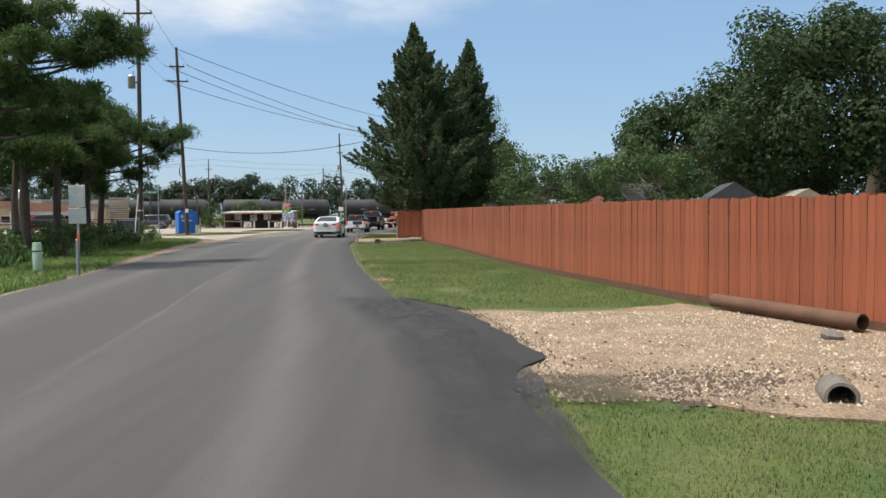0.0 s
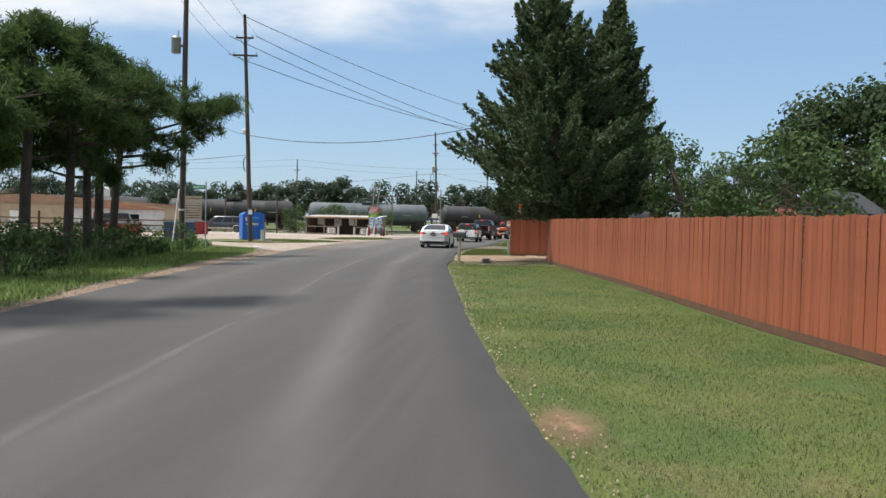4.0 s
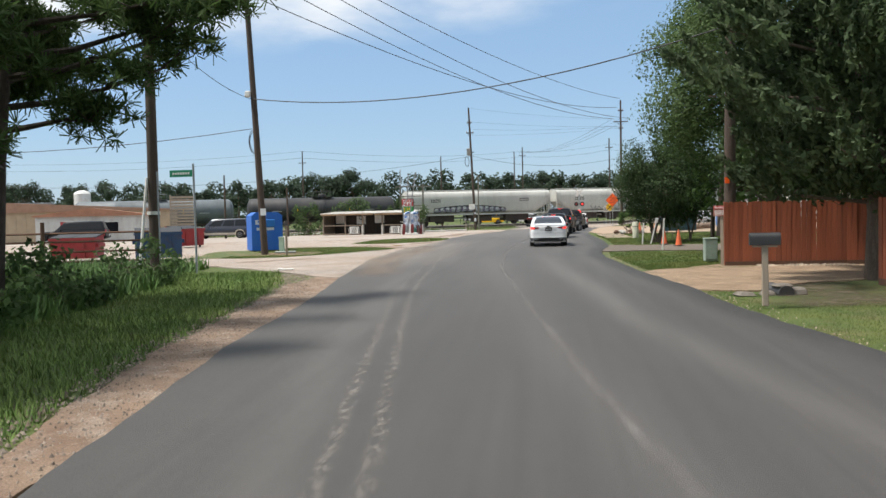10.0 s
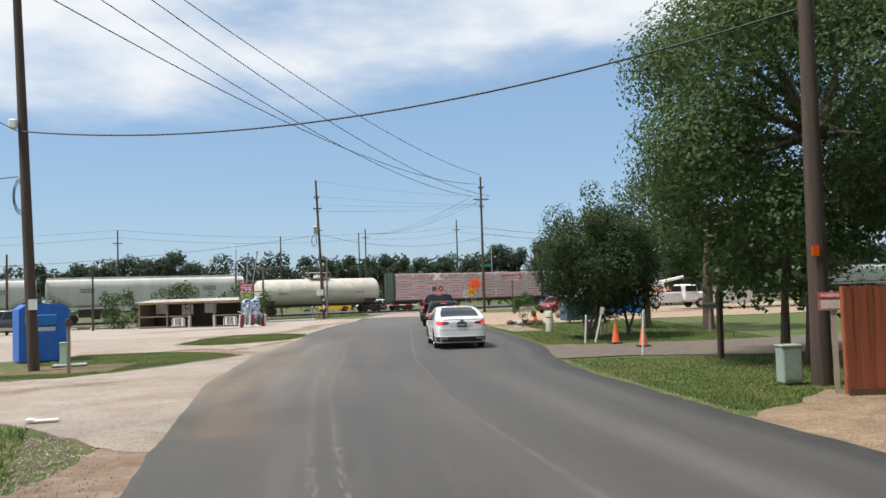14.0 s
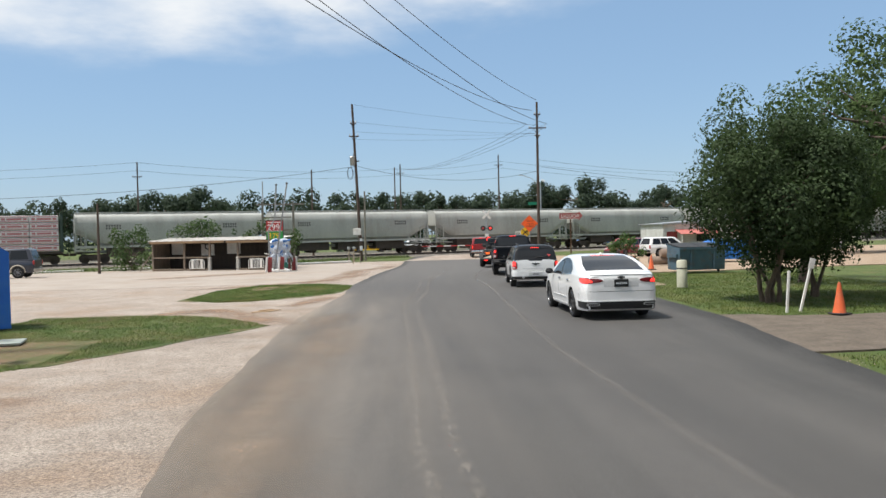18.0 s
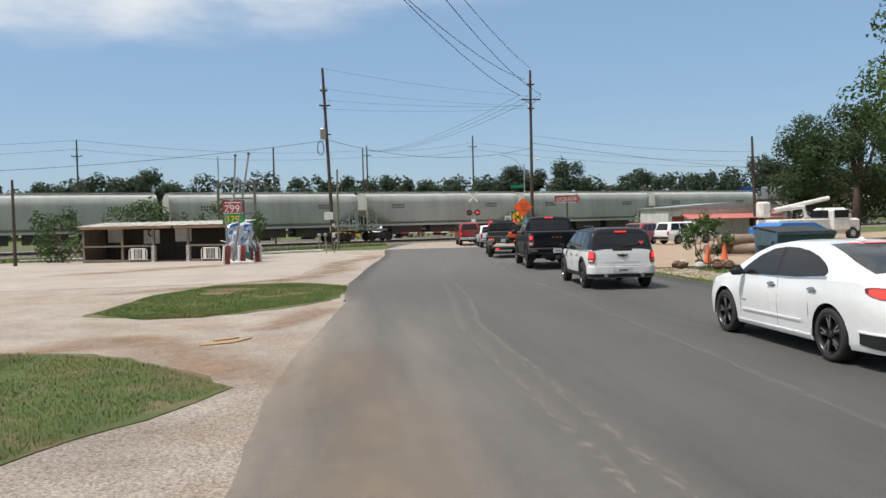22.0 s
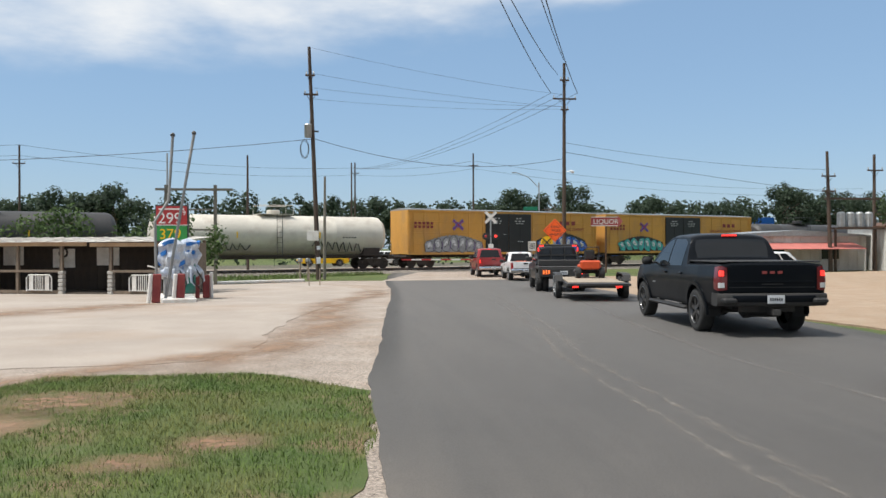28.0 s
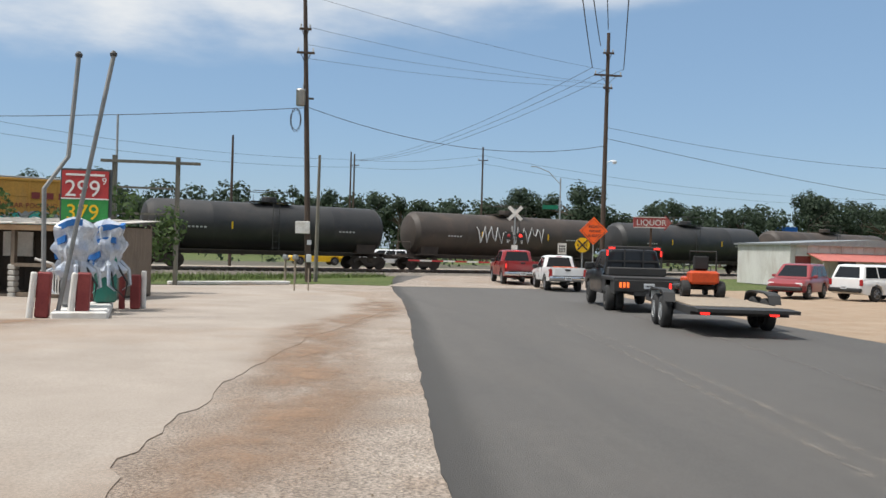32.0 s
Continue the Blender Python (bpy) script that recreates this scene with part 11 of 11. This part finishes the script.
def drive(x, y):
    return worn(x, y) or (6.2 < y < 14.4 and x > 0.6 - 0.1 * y + 0.9 and y > 7.6 - 0.35 * (x - 0.7)) or (49.3 < y < 57 and x > -5.5 and y < 56.8) or (46.8 < y < 50 and -4.2 < x and noise.noise((x * 1.3, y * 1.3, 2)) > -0.25)


blades("lawn_grass", [(1, 7.6, off(RIGHT, 0.08), off(FENCE, 0.0), 0.3), (14, 30, off(RIGHT, 0.08), off(FENCE, -0.1), 0.4), (30, 50, off(RIGHT, 0.08), off(FENCE, -0.1), 0.3)], 280000, 0.024, 5, lawn_blade, "short mown lawn grass along the fence", 1.5, 0.0034, drive)
blades("lawn_grass", [(55.5, 66, off(RIGHT, 0.3), [(55, -2.6), (60, 1), (66, 4)], 0.4), (72, 91, off(RIGHT, 0.3), [(72, 4), (91, 6)], 0.6)], 90000, 0.035, 6, lawn_blade, "short lawn grass beside the side lane", 0.8, 0.009)
LS = [(10, -8.3), (20, -9.3), (26, -10.3), (32, -11.7), (36, -12.3), (42, -13.5), (48, -14.2), (52, -14.8), (57, -16.5)]
blades("verge_grass", [(12, 57, off(LS, -5.5), LS, 1.0)], 110000, 0.11, 7, verge_blade, "rough green verge grass", 1.1, 0.009)
blades("verge_weeds", [(20, 58, off(LS, -9), off(LS, -3.2), 0.7), (50, 60, [(50, -30), (60, -32)], [(50, -19), (60, -20)], 0.3)], 40000, 0.42, 8, weed_mat, "tall leafy weeds under the pines", 0.7, 0.035)
random.seed(5)
blades("island_grass", [(66, 76, [(66, -22), (76, -22)], [(66, -19.2), (67.2, -18.3), (68.6, -17.5), (70.2, -16.7), (72.7, -15.4), (73.5, -15.9), (74.9, -16.9), (76, -18.8)], 0.5), (80.2, 89, [(80.2, -18.2), (81.5, -19.5), (86, -19.3), (89, -18.1)], [(80.2, -17.0), (83, -14.5), (85.2, -14.12), (87.4, -14.12), (88.4, -14.9), (89, -15.6)], 0.5)], 150000, 0.034, 9, island_blade, "uneven grass on the lot islands", 1.5, 0.0036, lambda x, y: (-23 < x < -18.4 and 67.4 < y < 70.6) or noise.noise((x * 0.9, y * 0.9, 4)) > 0.3 + 0.5 * random.random() or (x + 17.6) ** 2 + (y - 86.1) ** 2 < 0.25 or worn(x, y), -0.01)
blades("rail_grass", [(100, 140, [(100, -87), (140, -12)], [(100, -84), (124, -24), (140, -10.6)], 1.0)], 20000, 0.3, 10, blade_mat, "long grass beside the railway", 0.7, 0.02)


def stones(name, places, lo, hi, seed, material, label):
    """Loose angular stones as one mesh."""
    rnd = random.Random(seed)
    g = Geo()
    for x, y in places:
        s = rnd.uniform(lo, hi)
        a = rnd.uniform(0, 6.28)
        v = [(x + s * rnd.uniform(0.6, 1.1) * math.cos(a + q), y + s * rnd.uniform(0.6, 1.1) * math.sin(a + q), gz(x, y) - 0.03) for q in (0, 1.6, 3.1, 4.7)]
        t = (x + rnd.uniform(-0.2, 0.2) * s, y + rnd.uniform(-0.2, 0.2) * s, gz(x, y) - 0.025 + s * rnd.uniform(0.5, 1.0))
        g.add(v + [t], [(0, 1, 4), (1, 2, 4), (2, 3, 4), (3, 0, 4)])
    tagged(new(name, g.mesh(name, material)), label, "gravel", kind="stuff")


_r = random.Random(3)
DRIVE_EDGE = [(0.9, 7.9), (1.4, 7.4), (1.85, 7.0), (2.4, 6.6), (3.0, 6.8), (3.6, 7.0), (4.2, 6.7), (8, 5.6)]
pl = []
for k in range(20000):
    y = _r.uniform(6.4, 13.5)
    x = _r.uniform(1.0, 7.5) if y > 7.2 else _r.uniform(3, 8)
    if x < lerp(FENCE, y) - 0.1 and y > lerp(DRIVE_EDGE, x) + _r.gauss(0.0, 0.12):
        pl.append((x, y))
stones("drive_gravel", pl, 0.008, 0.028, 4, stone_mat, "loose pale gravel on the drive")
stones("drive_pebbles", [p for p in [(_r.uniform(1.3, 7.6), _r.uniform(6.9, 13.6)) for k in range(3600)] if p[0] < lerp(FENCE, p[1]) - 0.15 and p[1] > lerp(DRIVE_EDGE, p[0]) and noise.noise((p[0] * 0.7, p[1] * 0.7, 5)) > -0.25], 0.016, 0.042, 14, pebble_mat, "coarse pale stones strewn over the drive")
stones("drive_litter", [p for p in [(_r.gauss(2.6, 1.1), _r.gauss(7.9, 0.5)) for k in range(2600)] if p[0] > 1.25 and p[1] > 6.9 and noise.noise((p[0] * 0.9, p[1] * 0.9, 9)) > -0.2], 0.012, 0.04, 15, bark, "dark bark chips and clods over the drive")
stones("shoulder_stones", [(lerp(LS, y) + _r.uniform(-0.4, 1.3) * _r.random() ** 0.3, y) for y in [_r.uniform(22, 56) for k in range(11000)]], 0.008, 0.034, 5, shoulder_stone, "loose stones on the left shoulder")
stones("lot_edge_stones", [(lerp(LEFT, y) + _r.gauss(-0.3, 0.35), y) for y in [_r.uniform(54, 110) for k in range(4500)]], 0.008, 0.03, 6, stone_mat, "crumbled stones along the lot edge")
stones("fence_stones", [(-1.9 + 2.6 * _r.random() + _r.uniform(-0.1, 0.1), 56.15 + _r.uniform(-0.35, 0.1)) for k in range(260)], 0.03, 0.08, 7, stone_mat, "pale stones along the fence foot")
stones("curb_stones", [(lerp(RIGHT, y) + abs(_r.gauss(0.1, 0.2)), y) for y in [_r.uniform(15, 66) for k in range(1200)]], 0.006, 0.02, 8, stone_mat, "loose stones at the road edge")
stones("rock_bed", [(-3.3 + _r.uniform(-0.6, 1.0), _r.uniform(83, 91)) for k in range(1500)], 0.02, 0.055, 9, stone_mat, "tan stones along the lawn edge")
stones("lot_gravel", [(lerp(LEFT, y) - abs(_r.gauss(0, 1.5)) - 0.05, y) for y in [_r.uniform(60, 104) for k in range(22000)]], 0.006, 0.018, 11, stone_mat, "fine crushed gravel over the lot edge")
stones("drive_lumps", [(_r.uniform(1.1, 3.4), _r.uniform(7.8, 13.6)) for k in range(26)], 0.03, 0.06, 12, bark, "dark clods on the gravel drive")
stones("apron_crumbs", [(lerp([(7, 1.0), (8.4, 1.15), (9.3, 1.5), (11.4, 1.22), (14.1, 0.65), (16, -0.4)], y) + _r.gauss(0.02, 0.11), y) for y in [_r.uniform(7, 16) for k in range(1800)]], 0.008, 0.03, 13, asphalt_new, "crumbled black asphalt along the apron")
stones("road_grit", [(lerp(LEFT, y) + (lerp(RIGHT, y) - lerp(LEFT, y)) * _r.random(), y) for y in [_r.uniform(2, 110) for k in range(900)]], 0.01, 0.026, 10, stone_mat, "scattered pale grit on the road")


band("road_seam", SEAM, 0.24, seam_film, "pale joint along the middle of the asphalt", 0.005, 3, 0.7)
TRACK = [(30, -8.75), (34, -9.3), (36, -9.7), (39, -10.1), (44, -10.75), (48, -11.25), (52.5, -11.65), (61, -12.15), (67, -12.1), (74, -12.1), (77.5, -12.1), (82, -11.6), (90, -11.15), (94, -10.5), (101, -9.65), (112, -8.5)]
for k, d in enumerate((0.0, 0.34)):
    band("tyre_track", off(TRACK, d), 0.24, scuff, "dusty pale tyre scuffs on the road", 0.005, 20 + k, 0.5, 0.02)

# ---- stained cedar fence, board by board ----
def fence_run(pts, height, name, label, seed, nearest=None, board=0.14):
    """Upright dog-eared boards along a polyline, on posts and rails, with a kick board."""
    f = thing(name, label, "fence", kind="structure")
    rnd = random.Random(seed)
    e = board / 2 - 0.003
    mk = lambda h: Geo().slab([(-e, 0.0), (e, 0.0), (e, h - 0.03), (e - 0.03, h), (-e + 0.03, h), (-e, h - 0.03)], -0.009, 0.009, axis="y")
    kinds = [mk(height + d).mesh("fence_board", cedar_wood) for d in (-0.012, 0.0, 0.01)]
    rest = Geo()
    joined = 0
    for (x0, y0), (x1, y1) in zip(pts, pts[1:]):
        d = Vector((x1 - x0, y1 - y0))
        ang = math.degrees(math.atan2(d.y, d.x))
        n = int(d.length / board) + 1
        for k in range(n):
            p = Vector((x0, y0)) + d * ((k + 0.5) / n) + Vector((-d.y, d.x)).normalized() * (0.004 if k % 2 else 0.0)
            m = pose(p.x, p.y, 0.05 + rnd.uniform(-0.008, 0.008), rnd.uniform(-0.4, 0.4), rnd.uniform(-0.25, 0.25), ang + rnd.uniform(-1.2, 1.2))
            if nearest is None or nearest(p.y):
                part("fence_board", kinds[rnd.randrange(3)], None, f, m=m)
            else:
                q = mk(height)
                rest.add(q.v, q.f, m)
                joined += 1
        side = Vector((-d.y, d.x)).normalized()
        if side.x < 0:
            side = -side
        a, b = Vector((x0, y0)) + side * 0.05, Vector((x1, y1)) + side * 0.05
        for z in (0.35, 1.0, 1.6):
            part("rail", Geo().box((d.length / 2, 0, z), (d.length, 0.04, 0.09), m=pose(a.x, a.y, 0, 0, 0, ang)), cedar_joined, f)
        part("kick_board", Geo().box((d.length / 2, 0, 0.03), (d.length, 0.04, 0.14), m=pose(x0, y0, 0, 0, 0, ang) @ pose(0, -0.006, 0)), rust, f, "dark kick board")
        for k in range(int(d.length / 2.4) + 1):
            p = a + (b - a) * min(1, (k * 2.4 + 0.05) / d.length) + side * 0.06
            part("post", Geo().box((p.x, p.y, 0.93), (0.09, 0.09, 1.86)), cedar_joined, f)
    if joined:
        ob = part("far_boards", rest, cedar_joined, f, "reddish boards")
        ob["kind"] = "stuff"


fence_run([(9.9, 0.6), (8.1, 6.0)] + [(x, y) for y, x in FENCE[2:8]], 1.8, "fence", "long reddish-brown stained cedar board fence", 1, lambda y: 10 < y < 46)
fence_run([(-2.75, 56.4), (-1.85, 56.35)], 1.8, "fence", "short end of reddish-brown board fence", 2)
fence_run([(-1.85, 56.35), (0.75, 56.15), (1.4, 56.1), (4.5, 55.8)], 1.8, "fence", "reddish-brown board fence across the drive end", 3)

# seconds, x, y, heading, lift of each vehicle in the queue
def parked(t0, x, y, yaw, dz=0):
    return [(t0, x, y, yaw, dz), (t0 + 2, x, y, yaw, dz), (32, x, y, yaw, dz)]


QUEUE = [
    (the_sedan, [(0, -7.75, 59.2, 1, 0), (1, -7.75, 60.6, 1, 0), (2, -7.75, 62.1, 1, 0), (3, -7.75, 64.3, 0, 0), (4, -7.72, 66.8, 0, 0), (5.5, -7.7, 69.9, 0, 0), (6.5, -7.68, 71.5, 0, 0), (7.5, -7.66, 72.9, 0, 0), (9, -7.62, 73.7, 0, 0), (10.5, -7.68, 73.85, 0, 0), (15.5, -7.66, 73.9, 0, 0), (18, -7.25, 74.0, 0, 0), (32, -7.25, 74.0, 0, 0)]),
    (the_compact, [(0, -7.3, 74.5, 0, 0), (2, -7.2, 79.5, -1, 0), (4, -7.05, 84.2, -3, 0)] + parked(5.6, -7.02, 85.4, -4)),
    (the_pickup, [(0, -6.9, 84.5, -2, 0), (2, -6.7, 90, -3, 0), (4, -6.5, 94.4, -5, 0)] + parked(5.6, -6.37, 94.9, -6)),
    (the_trailer, [(0, -6.0, 98, -6, 0), (2, -5.8, 102.4, -8, 0), (4, -5.5, 105.9, -11, 0)] + parked(5.6, -5.45, 106.55, -12)),
    (the_mower, [(0, -5.65, 99.6, -6, 0.63), (2, -5.35, 104.0, -8, 0.63), (4, -5.0, 107.5, -11, 0.63)] + parked(5.6, -4.95, 108.15, -12, 0.63)),
    (the_flatbed, [(0, -5.3, 105.5, -7, 0), (2, -5.0, 110, -8, 0), (4, -4.65, 113.6, -9, 0)] + parked(5.6, -4.55, 114.3, -9)),
    (the_white_pickup, parked(0, -3.1, 128.0, -4)),
    (the_red_pickup, parked(0, -3.8, 134.7, -3)),
]


# small markings that nobody could pick apart
for o in list(bpy.data.objects):
    if o.name.split(".")[0] in ("graffiti", "graffiti_outline", "graffiti_glint", "model_bars", "reporting_mark", "door_marks", "logo_bars", "slogan_bars", "lettering_bars", "plate_marks"):
        tagged(o, kind="stuff")


def motions():
    """The train rolls by at an even pace; the queue closes up in the first seconds."""
    turn = math.degrees(math.atan2(ALONG.y, ALONG.x))
    for made, s in TRAIN:
        rows = []
        for t in (0, 8, 16, 24, 32):
            p = RAIL + ALONG * (s - SPEED * t)
            rows.append((t, pose(p.x, p.y, RAIL_Z, 0, 0, turn)))
        walk(made, rows)
    for made, rows in QUEUE:
        walk(made, [(t, pose(x, y, gz(x, y) + 0.004 + dz, 0, 0, yaw)) for t, x, y, yaw, dz in rows])


motions()
